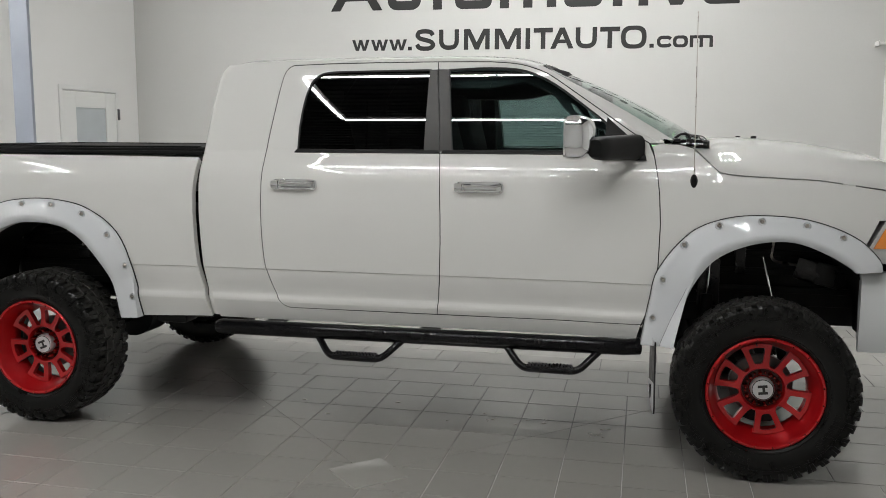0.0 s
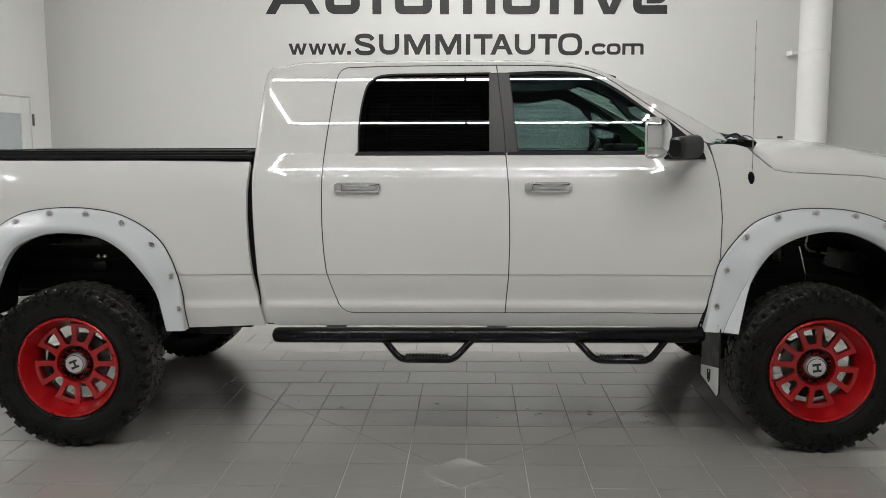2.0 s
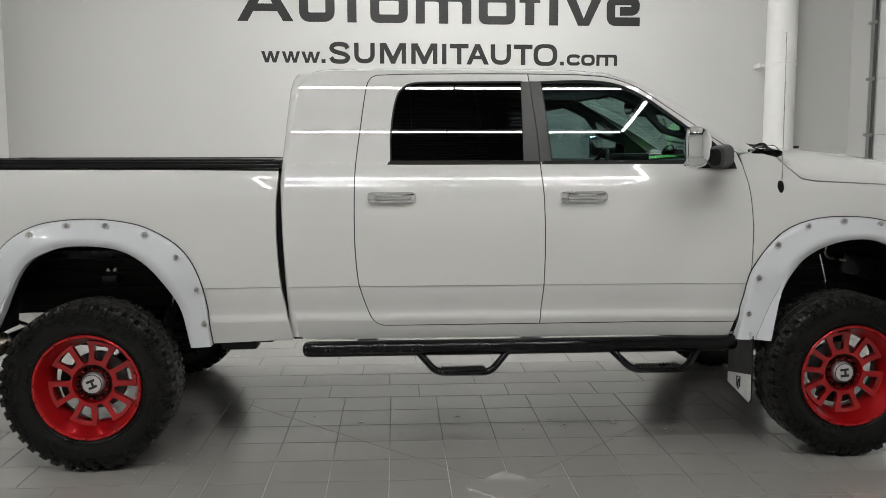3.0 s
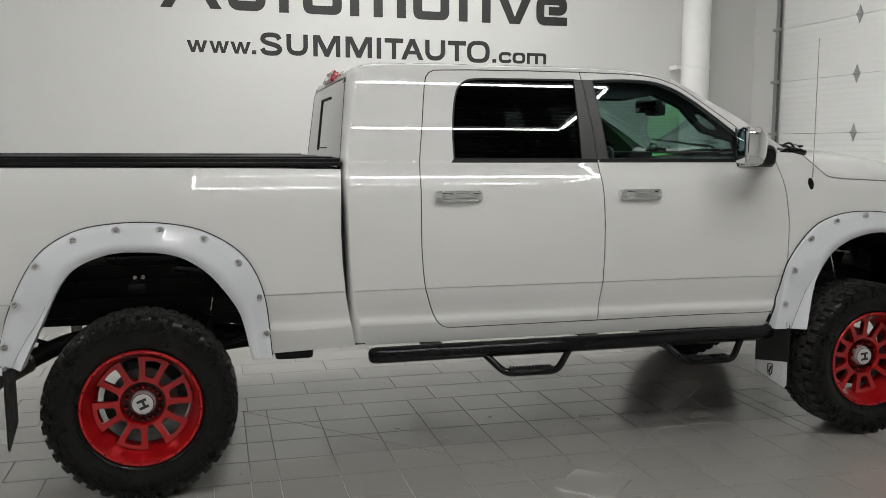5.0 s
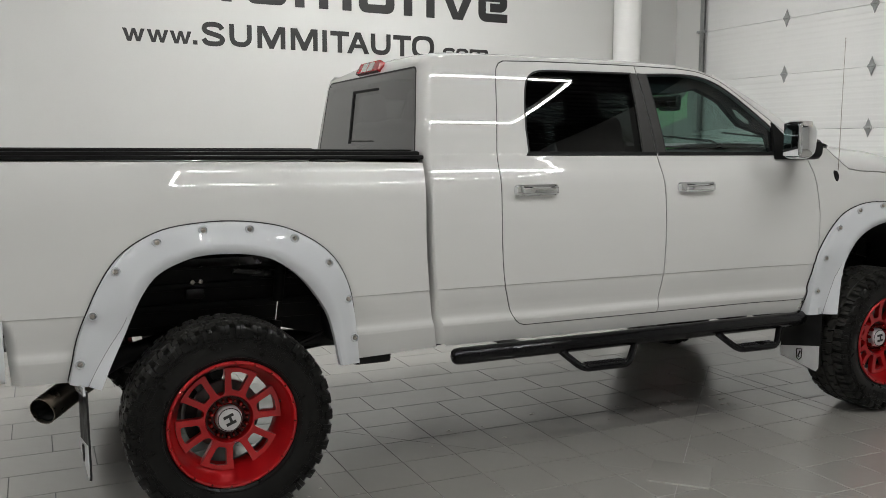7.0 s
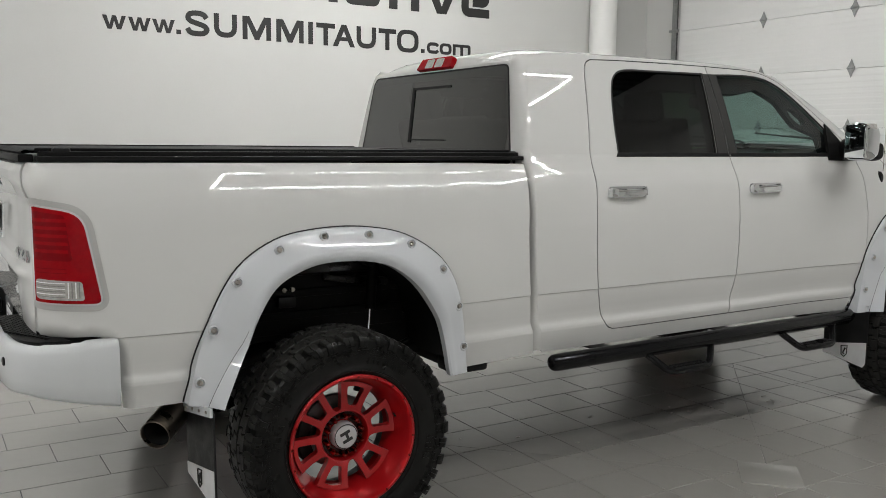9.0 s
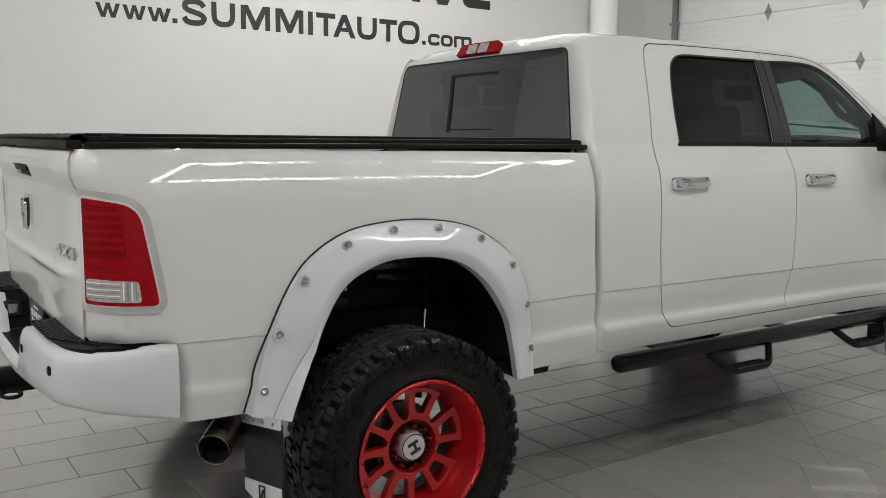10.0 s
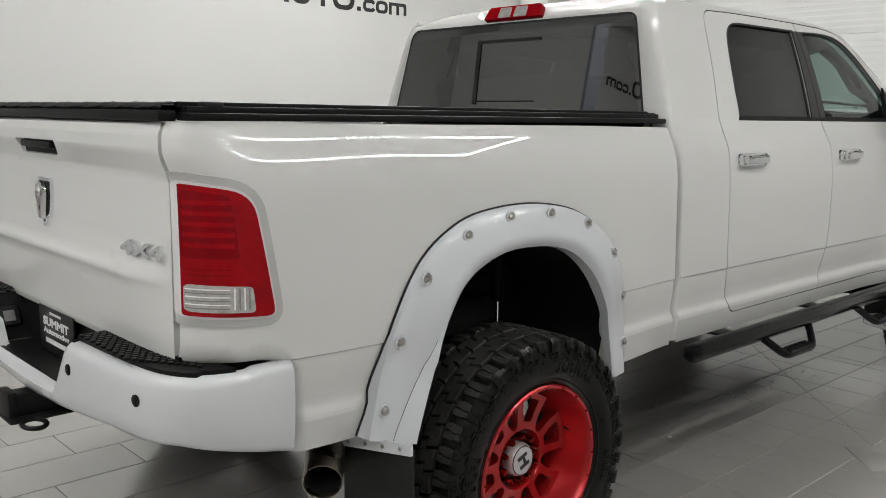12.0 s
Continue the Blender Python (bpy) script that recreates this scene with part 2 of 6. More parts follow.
def sheet(outline, where, us, vs, holes=(), flange=0.02, flip=False, mirror=False, name="panel"):
    """A curved panel: a flat outline with holes, cut along the lines us and vs and laid onto the surface where(u, v),
    with exact normals and a turned-in rim. mirror: its twin on the other side of the truck."""
    loops = [[Vector((u, v, 0)) for u, v in ring] for ring in (outline, *holes)]
    flat = [v for ring in loops for v in ring]
    bm = bmesh.new()
    vs_made = [bm.verts.new(v) for v in flat]
    for a, b, c in geometry.tessellate_polygon(loops):
        try:
            bm.faces.new((vs_made[a], vs_made[b], vs_made[c]))
        except ValueError:
            pass
    bmesh.ops.recalc_face_normals(bm, faces=bm.faces)
    lo = [min(v[k] for v in flat) for k in (0, 1)]
    hi = [max(v[k] for v in flat) for k in (0, 1)]
    for axis, lines in ((0, us), (1, vs)):
        for q in lines:
            if lo[axis] + 1e-4 < q < hi[axis] - 1e-4:
                co, no = [0, 0, 0], [0, 0, 0]
                co[axis], no[axis] = q, 1
                bmesh.ops.bisect_plane(bm, geom=bm.verts[:] + bm.edges[:] + bm.faces[:], plane_co=co, plane_no=no, dist=1e-5)
    bm.verts.index_update()
    pts, nor = [], []
    for v in bm.verts:
        u, w = v.co.x, v.co.y
        p = Vector(where(u, w))
        h = 0.0007
        du = Vector(where(u + h, w)) - Vector(where(u - h, w))
        dv = Vector(where(u, w + h)) - Vector(where(u, w - h))
        n = du.cross(dv).normalized()
        if flip:
            n = -n
        pts.append(p)
        nor.append(n)
    faces = []
    for f in bm.faces:
        ids = [v.index for v in f.verts]
        c = (pts[ids[1]] - pts[ids[0]]).cross(pts[ids[2]] - pts[ids[1]])
        if len(ids) > 3:
            c += (pts[ids[3]] - pts[ids[2]]).cross(pts[ids[0]] - pts[ids[3]])
        if c.dot(nor[ids[0]]) < 0:
            ids.reverse()
        faces.append(ids)
    if flange:
        for e in bm.edges:
            if len(e.link_faces) == 1:
                a, b = (v.index for v in e.verts)
                k = len(pts)
                quad = [pts[a], pts[b], pts[b] - nor[b] * flange, pts[a] - nor[a] * flange]
                n = (quad[1] - quad[0]).cross(quad[2] - quad[1]).normalized()
                mid = e.link_faces[0].calc_center_median()
                inner = Vector(where(mid.x, mid.y))
                ids = [k, k + 1, k + 2, k + 3]
                if n.dot(pts[a] - inner) < 0:
                    n = -n
                    ids.reverse()
                pts += quad
                nor += [n] * 4
                faces.append(ids)
    bm.free()
    if mirror:
        pts = [Vector((p.x, -p.y, p.z)) for p in pts]
        nor = [Vector((n.x, -n.y, n.z)) for n in nor]
        faces = [f[::-1] for f in faces]
    me = bpy.data.meshes.new(name)
    me.from_pydata(pts, [], faces)
    for p in me.polygons:
        p.use_smooth = True
    me.normals_split_custom_set_from_vertices(nor)
    return me


def steps(a, b, d):
    n = max(1, round((b - a) / d))
    return [a + (b - a) * k / n for k in range(n + 1)]


def curve(points, k):
    """Straight steps between listed (key, value) points."""
    return float(np.interp(k, [p[0] for p in points], [p[1] for p in points]))


def smooth_line(points, n):
    """A smooth line through points, in n even steps."""
    pts = [Vector(p) for p in points]
    dist = [0.0]
    for a, b in zip(pts, pts[1:]):
        dist.append(dist[-1] + (b - a).length)
    tang = []
    for i in range(len(pts)):
        a, b = max(i - 1, 0), min(i + 1, len(pts) - 1)
        tang.append((pts[b] - pts[a]) / (dist[b] - dist[a]))
    out = []
    for k in range(n + 1):
        s = dist[-1] * k / n
        i = min(max(j for j in range(len(dist)) if dist[j] <= s + 1e-9), len(pts) - 2)
        h = dist[i + 1] - dist[i]
        x = (s - dist[i]) / h
        out.append(pts[i] * (2 * x**3 - 3 * x**2 + 1) + tang[i] * h * (x**3 - 2 * x**2 + x) + pts[i + 1] * (-2 * x**3 + 3 * x**2) + tang[i + 1] * h * (x**3 - x**2))
    return out


def boundary_loops(me):
    """The closed outlines of a flat mesh."""
    count, nxt = {}, {}
    for p in me.polygons:
        ids = list(p.vertices)
        for a, b in zip(ids, ids[1:] + ids[:1]):
            count[(a, b)] = 1
    for a, b in count:
        if (b, a) not in count:
            nxt[a] = b
    loops = []
    while nxt:
        a, b = nxt.popitem()
        ring = [a]
        while b != ring[0] and b in nxt:
            ring.append(b)
            b = nxt.pop(b)
        pts = [me.vertices[k].co for k in ring]
        loops.append([tuple(p[:2]) for k, p in enumerate(pts) if (p - pts[k - 1]).length > 0.005])
    return loops


def ring_area(ring):
    return sum(a[0] * b[1] - b[0] * a[1] for a, b in zip(ring, ring[1:] + ring[:1])) / 2


def holds(ring, p):
    inside = False
    for a, b in zip(ring, ring[1:] + ring[:1]):
        if (a[1] > p[1]) != (b[1] > p[1]) and p[0] < (b[0] - a[0]) * (p[1] - a[1]) / (b[1] - a[1]) + a[0]:
            inside = not inside
    return inside


def letters(text, x0, x1, z0, z1, bold, depth, m, material_, parent, name="letter"):
    """Raised letters that fill the box x0..x1, z0..z1 in the plane of m, one mesh a letter; bold thickens their strokes (metres)."""
    data = bpy.data.curves.new("text", "FONT")
    data.body = text
    data.resolution_u = 5
    tmp = new("text", data)
    bpy.context.view_layer.update()
    me = bpy.data.meshes.new_from_object(tmp.evaluated_get(bpy.context.evaluated_depsgraph_get()))
    bpy.data.objects.remove(tmp)
    bm = bmesh.new()
    bm.from_mesh(me)
    bmesh.ops.remove_doubles(bm, verts=bm.verts, dist=1e-5)
    bmesh.ops.recalc_face_normals(bm, faces=bm.faces)
    bm.to_mesh(me)
    bm.free()
    loops = boundary_loops(me)
    bpy.data.meshes.remove(me)
    xs, ys = [p[0] for r in loops for p in r], [p[1] for r in loops for p in r]
    kx, kz = (x1 - x0 - 2 * bold) / (max(xs) - min(xs)), (z1 - z0 - 2 * bold) / (max(ys) - min(ys))
    loops = [[(x0 + bold + (x - min(xs)) * kx, z0 + bold + (y - min(ys)) * kz) for x, y in r] for r in loops]
    main = max(loops, key=lambda r: abs(ring_area(r)))
    sign = 1 if ring_area(main) > 0 else -1
    outer = [r for r in loops if ring_area(r) * sign > 0]
    inner = [r for r in loops if ring_area(r) * sign < 0]
    outer.sort(key=lambda r: min(p[0] for p in r))
    groups = []
    for r in outer:
        lo, hi = min(p[0] for p in r), max(p[0] for p in r)
        if groups and lo < groups[-1][1] - 0.5 * (hi - lo):
            groups[-1][2].append(r)
            groups[-1][1] = max(hi, groups[-1][1])
        else:
            groups.append([lo, hi, [r]])
    for lo, hi, rings in groups:
        verts, faces = [], []
        for r in rings:
            holes = [h for h in inner if holds(r, h[0])]
            rim = [inset(r, -bold)] + [inset(h, bold) for h in holes]
            base = len(verts)
            flat = [p for ring in rim for p in ring]
            n = len(flat)
            verts += [m @ Vector((x, -depth, z)) for x, z in flat] + [m @ Vector((x, 0, z)) for x, z in flat]
            for tri in geometry.tessellate_polygon([[Vector((x, z, 0)) for x, z in ring] for ring in rim]):
                faces.append([base + k for k in tri])
            start = base
            for ring in rim:
                for k in range(len(ring)):
                    j = (k + 1) % len(ring)
                    faces.append([start + k, start + j, start + j + n, start + k + n])
                start += len(ring)
        me = bpy.data.meshes.new(name)
        me.from_pydata(verts, [], faces)
        part(name, me, material_, parent)

# ---- the showroom ----
X0, X1, Y0, Y1 = -12.5, 6.9, -10.0, 4.404
OFFICE_X, OFFICE_Y = -2.70, 2.45


def wall(name, center, size, label, material_=WALLPAINT):
    return tagged(part(name, solid(center, size), material_, smooth=0), label, "wall", kind="structure")


def build_room():
    t = 0.2
    zc, h = CEILING_Z / 2, CEILING_Z
    wall("wall_north", ((X0 + X1) / 2, Y1 + t / 2, zc), (X1 - X0 + 2 * t, t, h), "white painted showroom wall with black lettering")
    wall("wall_south", ((X0 + X1) / 2, Y0 - t / 2, zc), (X1 - X0 + 2 * t, t, h), "plain white painted showroom wall")
    wall("wall_west", (X0 - t / 2, (Y0 + Y1) / 2, zc), (t, Y1 - Y0, h), "plain white painted showroom wall")
    # east wall with the opening of the sectional door
    d0, d1, top = -1.2, 3.82, 4.2
    wall("wall_east_1", (X1 + 0.1, (d1 + Y1) / 2, zc), (t, Y1 - d1, h), "white painted wall beside the garage door")
    wall("wall_east_2", (X1 + 0.1, (Y0 + d0) / 2, zc), (t, d0 - Y0, h), "white painted wall beside the garage door")
    wall("wall_east_3", (X1 + 0.1, (d0 + d1) / 2, (top + h) / 2), (t, d1 - d0, h - top), "white painted wall above the garage door")
    # wing wall between two bays, with a door
    e0, e1, etop, w = 2.91, 3.96, 2.19, 0.2
    wall("wall_wing_1", (OFFICE_X - w / 2, (OFFICE_Y + e0) / 2, zc), (w, e0 - OFFICE_Y, h), "white painted wing wall between two bays", WALLPAINT_BRIGHTENED)
    wall("wall_wing_2", (OFFICE_X - w / 2, (e1 + Y1) / 2, zc), (w, Y1 - e1, h), "white painted wing wall between two bays", WALLPAINT_BRIGHTENED)
    wall("wall_wing_3", (OFFICE_X - w / 2, (e0 + e1) / 2, (etop + h) / 2), (w, e1 - e0, h - etop), "white painted wing wall above a door", WALLPAINT_BRIGHTENED)
    # blue-grey strip laid over the end face of the wing wall
    guard = bmesh.new()
    box(guard, (OFFICE_X - 0.10, OFFICE_Y - 0.006, 2.0), (0.212, 0.012, 4.0), 0.004)
    box(guard, (OFFICE_X + 0.004, OFFICE_Y + 0.012, 2.0), (0.008, 0.03, 4.0), 0.003)
    tagged(part("corner_guard", guard, BLUEGREY), "blue-grey strip over the end of the wing wall", "corner guard")
    # skirting
    for name, c, s in (("baseboard_1", ((OFFICE_X + X1) / 2, Y1 - 0.006, 0.05), (X1 - OFFICE_X, 0.012, 0.1)),
                       ("baseboard_2", ((X0 + OFFICE_X - 0.2) / 2, Y1 - 0.006, 0.05), (OFFICE_X - 0.2 - X0, 0.012, 0.1))):
        tagged(part(name, solid(c, s, 0.003), SKIRT), "dark skirting along the white wall", "baseboard", kind="structure")
    # ceiling: dark ribbed deck
    deck = bmesh.new()
    box(deck, ((X0 + X1) / 2, (Y0 + Y1) / 2, CEILING_Z + 0.15), (X1 - X0 + 0.4, Y1 - Y0 + 0.4, 0.2))
    y = Y0 + 0.1
    while y < Y1:
        box(deck, ((X0 + X1) / 2, y, CEILING_Z + 0.02), (X1 - X0, 0.09, 0.06))
        y += 0.2
    tagged(part("ceiling", deck, DECK, smooth=0), "dark painted ribbed metal deck ceiling", "ceiling", kind="structure")


def office_door():
    door = thing("door_1", "white office door with a frosted pane, closed", "door", kind="structure")
    x = OFFICE_X
    y0, y1, top = 2.91, 3.96, 2.19
    fr = bmesh.new()
    for y in (y0 - 0.005, y1 + 0.005):
        box(fr, (x - 0.05, y, top / 2), (0.13, 0.06, top), 0.006)
    box(fr, (x - 0.05, (y0 + y1) / 2, top + 0.01), (0.13, y1 - y0 + 0.07, 0.05), 0.006)
    part("door_frame", fr, DOORWHITE, door)
    a, b, pb, pt = 3.17, 3.735, 1.1, 1.985
    leaf = bmesh.new()
    xl = x - 0.02
    box(leaf, (xl, (y0 + 0.03 + a) / 2, 1.08), (0.045, a - y0 - 0.03, 2.16), 0.003)
    box(leaf, (xl, (y1 - 0.03 + b) / 2, 1.08), (0.045, y1 - 0.03 - b, 2.16), 0.003)
    box(leaf, (xl, (a + b) / 2, pb / 2), (0.045, b - a, pb), 0.003)
    box(leaf, (xl, (a + b) / 2, (pt + 2.16) / 2), (0.045, b - a, 2.16 - pt), 0.003)
    part("door_leaf", leaf, DOORWHITE, door)
    part("pane", solid((xl, (a + b) / 2, (pb + pt) / 2), (0.012, b - a, pt - pb)), FROST, door, "frosted glass pane")
    for z in (0.35, 1.1, 1.92):
        hinge = bmesh.new()
        tube(hinge, [(x + 0.022, y1 - 0.005, z - 0.065), (x + 0.022, y1 - 0.005, z + 0.065)], 0.013, 10)
        box(hinge, (x + 0.019, y1 + 0.012, z), (0.006, 0.03, 0.12))
        part("hinge", hinge, DARKGALV, door, "dark steel hinge")
    knob = bmesh.new()
    tube(knob, [(x, y0 + 0.09, 1.0), (x + 0.06, y0 + 0.09, 1.0)], [0.012, 0.02], 10)
    tube(knob, [(x + 0.055, y0 + 0.09, 1.0), (x + 0.055, y0 + 0.2, 1.0)], 0.011, 10)
    part("door_handle", knob, GALV, door, "steel lever handle")


def garage_door():
    door = thing("garage_door", "white sectional garage door with steel hinges, closed", "garage door", kind="structure")
    d0, d1 = -1.2, 3.82
    z = 0.012
    while z < 4.15:
        sec = bmesh.new()
        h = 0.605
        box(sec, (X1 + 0.03, (d0 + d1) / 2, z + h / 2), (0.05, d1 - d0, h + 0.0015), 0.003)
        for k in range(9):
            box(sec, (X1 + 0.0045, (d0 + d1) / 2, z + 0.06 + k * 0.06), (0.0012, d1 - d0 - 0.02, 0.03), 0.0005)
        part("door_section", sec, DOORWHITE, door)
        z += 0.61
    for y in (2.545, 1.413, 0.28, -0.85):
        for k in range(1, 7):
            z = 0.012 + 0.61 * k
            hinge = bmesh.new()
            outline = [(0, 0.095), (0.03, 0.03), (0.045, 0.012), (0.045, -0.012), (0.03, -0.03), (0, -0.095), (-0.03, -0.03), (-0.045, -0.012), (-0.045, 0.012), (-0.03, 0.03)]
            rows = [[(X1 - d, y + a * s, z + b * s) for a, b in outline] for d, s in ((-0.001, 1), (0.006, 1), (0.009, 0.9))]
            g = loft(hinge, rows, close=True)
            cap(hinge, g[-1])
            tube(hinge, [(X1 - 0.012, y - 0.04, z), (X1 - 0.012, y + 0.04, z)], 0.011, 8)
            part("hinge", hinge, GALV, door, "galvanised steel hinge")
    track = bmesh.new()
    box(track, (X1 - 0.03, 3.87, 2.1), (0.06, 0.012, 4.2))
    box(track, (X1 - 0.062, 3.845, 2.1), (0.006, 0.06, 4.2))
    box(track, (X1 - 0.004, 3.90, 2.1), (0.01, 0.09, 4.2))
    part("track", track, GALV, door, "galvanised vertical track")
    # Dark solid bar set in the track where its slot lies in shade.
    part("track_slot", solid((X1 - 0.045, 3.835, 2.1), (0.03, 0.03, 4.2)), DARKGALV, door, "dark bar shading the slot of the track")
    for k in range(1, 7):
        z = 0.012 + 0.61 * k
        br = bmesh.new()
        box(br, (X1 - 0.055, 3.86, z), (0.03, 0.15, 0.03), 0.004)
        tube(br, [(X1 - 0.06, 3.79, z - 0.012), (X1 - 0.06, 3.9, z - 0.012)], 0.012, 8)
        part("roller_bracket", br, GALV, door, "steel roller bracket")


def duct():
    pipe = thing("vertical_duct", "white painted spiral duct standing against the wall", "duct", pose(5.985, 4.215, 0))
    bm = bmesh.new()
    n = 40
    rows = []
    z = 0.0
    while z < CEILING_Z:
        rows.append([(0.165 * math.cos(2 * math.pi * k / n), 0.165 * math.sin(2 * math.pi * k / n), z) for k in range(n)])
        z += 0.35
    rows.append([(0.165 * math.cos(2 * math.pi * k / n), 0.165 * math.sin(2 * math.pi * k / n), CEILING_Z) for k in range(n)])
    loft(bm, rows, close=True)
    part("pipe", bm, PIPEWHITE, pipe)
    seam = bmesh.new()
    pts = [(0.1655 * math.cos(a), 0.1655 * math.sin(a), 0.02 + 0.115 * a / (2 * math.pi)) for a in (2 * math.pi * k / 24 for k in range(int(24 * 42)))]
    tube(seam, pts, 0.0016, 4, False)
    part("spiral_seam", seam, PIPEWHITE, pipe)
    band = bmesh.new()
    lathe_rows = [[(r * math.cos(2 * math.pi * k / n), r * math.sin(2 * math.pi * k / n), z) for k in range(n)] for r, z in ((0.166, 2.615), (0.169, 2.618), (0.169, 2.642), (0.166, 2.645))]
    loft(band, lathe_rows, close=True)
    box(band, (-0.2, 0.06, 2.63), (0.09, 0.012, 0.03), 0.003)
    box(band, (-0.235, 0.1, 2.63), (0.012, 0.17, 0.05), 0.003)
    part("wall_bracket", band, PIPEWHITE, pipe, "white strap and bracket")


def strip_light(m, length):
    lamp = thing("ceiling_light", "lit linear tube light under the dark ceiling; loops after the first are added fill", "ceiling light", m, "strip lights")
    body = bmesh.new()
    box(body, (0, 0, 0.035), (length - 0.01, 0.075, 0.05), 0.006)
    part("housing", body, DOORWHITE, lamp)
    dif = bmesh.new()
    rows = []
    for x in (-length / 2 + 0.015, length / 2 - 0.015):
        rows.append([(x, 0.0165 * math.cos(a), 0.009 - 0.016 * math.sin(a)) for a in (math.pi * k / 8 for k in range(9))])
    g = loft(dif, rows, close=True)
    cap(dif, g[0])
    cap(dif, g[1][::-1])
    part("diffuser", dif, TUBE, lamp, "glowing white diffuser")
    for x in (-length * 0.3, length * 0.3):
        wire = bmesh.new()
        tube(wire, [(x, 0, 0.055), (x, 0, CEILING_Z - STRIP_Z)], 0.003, 6)
        part("hanger", wire, GALV, lamp)
    return lamp


def light_loop(x0, x1, y0, y1):
    for y in (y0, y1):
        n = 2
        for k in range(n):
            ln = (x1 - x0) / n
            strip_light(pose(x0 + ln * (k + 0.5), y, STRIP_Z), ln)
    for x in (x0, x1):
        strip_light(pose(x, (y0 + y1) / 2, STRIP_Z, 0, 0, 90), y1 - y0 - 0.08)


def ribbon(path, h):
    """The outline of a stroke of half width h along an open line."""
    pts = [Vector(p) for p in path]
    left, right = [], []
    for k, p in enumerate(pts):
        a, b = pts[max(k - 1, 0)], pts[min(k + 1, len(pts) - 1)]
        d1, d2 = (p - a).normalized() if k else (b - p).normalized(), (b - p).normalized() if k < len(pts) - 1 else (p - a).normalized()
        n1, n2 = Vector((-d1.y, d1.x)), Vector((-d2.y, d2.x))
        m = (n1 + n2).normalized()
        m = m * h / max(0.4, m.dot(n1))
        left.append(tuple(p + m))
        right.append(tuple(p - m))
    return left + right[::-1]


def soft(points, r, steps_=6):
    """An open line with rounded corners."""
    return [(p.x, p.y) for p in bent([(x, y, 0) for x, y in points], r, steps_)]


def glyph(ch, x0, x1, z0, z1, t):
    """Outline and holes of one plain wide sans letter with strokes t thick that fills a box."""
    w, h, q = x1 - x0, z1 - z0, t / 2
    a, b, c, d = x0 + q, x1 - q, z0 + q, z1 - q
    xm, zm = (x0 + x1) / 2, (z0 + z1) / 2
    box_ = lambda l, r, lo, hi: [(l, lo), (r, lo), (r, hi), (l, hi)]
    if ch in ".Ii":
        return box_(x0, x1, z0, z1), []
    if ch in "Oo":
        r = min(w, h) * (.5 if ch == "O" or w < .2 else .3)
        ring = rounded(box_(x0, x1, z0, z1), r, 8)
        hole = rounded(box_(x0 + t, x1 - t, z0 + t * .9, z1 - t * .9), max(.005, r - t * .8), 8)
        return ring, [hole]
    if ch == "T":
        return [(x0, z1), (x0, z1 - t), (xm - q, z1 - t), (xm - q, z0), (xm + q, z0), (xm + q, z1 - t), (x1, z1 - t), (x1, z1)], []
    if ch == "t":
        lo, hi = z1 - .22 * h - t * .8, z1 - .22 * h
        return [(xm - q, z0), (xm + q, z0), (xm + q, lo), (x1, lo), (x1, hi), (xm + q, hi), (xm + q, z1), (xm - q, z1), (xm - q, hi), (x0, hi), (x0, lo), (xm - q, lo)], []
    if ch == "M":
        k = t * 1.15
        return [(x0, z0), (x0, z1), (x0 + k * 1.25, z1), (xm, z0 + h * .36), (x1 - k * 1.25, z1), (x1, z1), (x1, z0), (x1 - t, z0), (x1 - t, z0 + h * .70), (xm + t * .45, z0), (xm - t * .45, z0), (x0 + t, z0 + h * .70), (x0 + t, z0)], []
    if ch == "m":
        r = t * .9
        out = rounded([(x0, z0), (x0, z1), (x1, z1), (x1, z0), (x1 - t, z0), (x1 - t, z1 - t * .9), (xm + q, z1 - t * .9), (xm + q, z0), (xm - q, z0), (xm - q, z1 - t * .9), (x0 + t, z1 - t * .9), (x0 + t, z0)],
                      [0, 0, r, 0, 0, r * .4, 0, 0, 0, r * .4, 0, 0], 4)
        return out, []
    if ch in "vw":
        if ch == "v":
            return [(x0, z1), (x0 + t * 1.1, z1), (xm, z0 + h * .24), (x1 - t * 1.1, z1), (x1, z1), (xm + t * .6, z0), (xm - t * .6, z0)], []
        shape = [(0, 1), (.18, 1), (.30, .34), (.42, 1), (.58, 1), (.70, .34), (.82, 1), (1, 1), (.79, 0), (.61, 0), (.5, .62), (.39, 0), (.21, 0)]
        return [(x0 + w * u, z0 + h * v) for u, v in shape], []
    if ch == "A":
        k = t * 1.12
        top = .62 if w > .4 else .55
        lo, hi = z0 + h * .26, z0 + h * .26 + t * .8
        lean = (w / 2 - top * t) / h
        edge = lambda z: x0 + k + (z - z0) * lean
        ring = [(x0, z0), (x0 + k, z0), (edge(lo), lo), (x0 + x1 - edge(lo), lo), (x1 - k, z0), (x1, z0), (xm + top * t, z1), (xm - top * t, z1)]
        peak = z0 + (w / 2 - k) / lean
        hole = [(edge(hi), hi), (x0 + x1 - edge(hi), hi), (xm, min(peak, z1 - t * .7))]
        return ring, [hole]
    r = min(w, h) * .42
    if ch == "U":
        return ribbon(soft([(a, z1), (a, c), (b, c), (b, z1)], w * .36, 8), q), []
    if ch == "u":
        return ribbon(soft([(a, z1), (a, c), (b, c), (b, z1)], w * .18, 6), q), []
    if ch == "c":
        return ribbon(soft([(x1 - w * .03, z1 - h * .30), (b - w * .05, d), (a, d), (a, c), (b - w * .05, c), (x1 - w * .03, z0 + h * .30)], r, 6), q), []
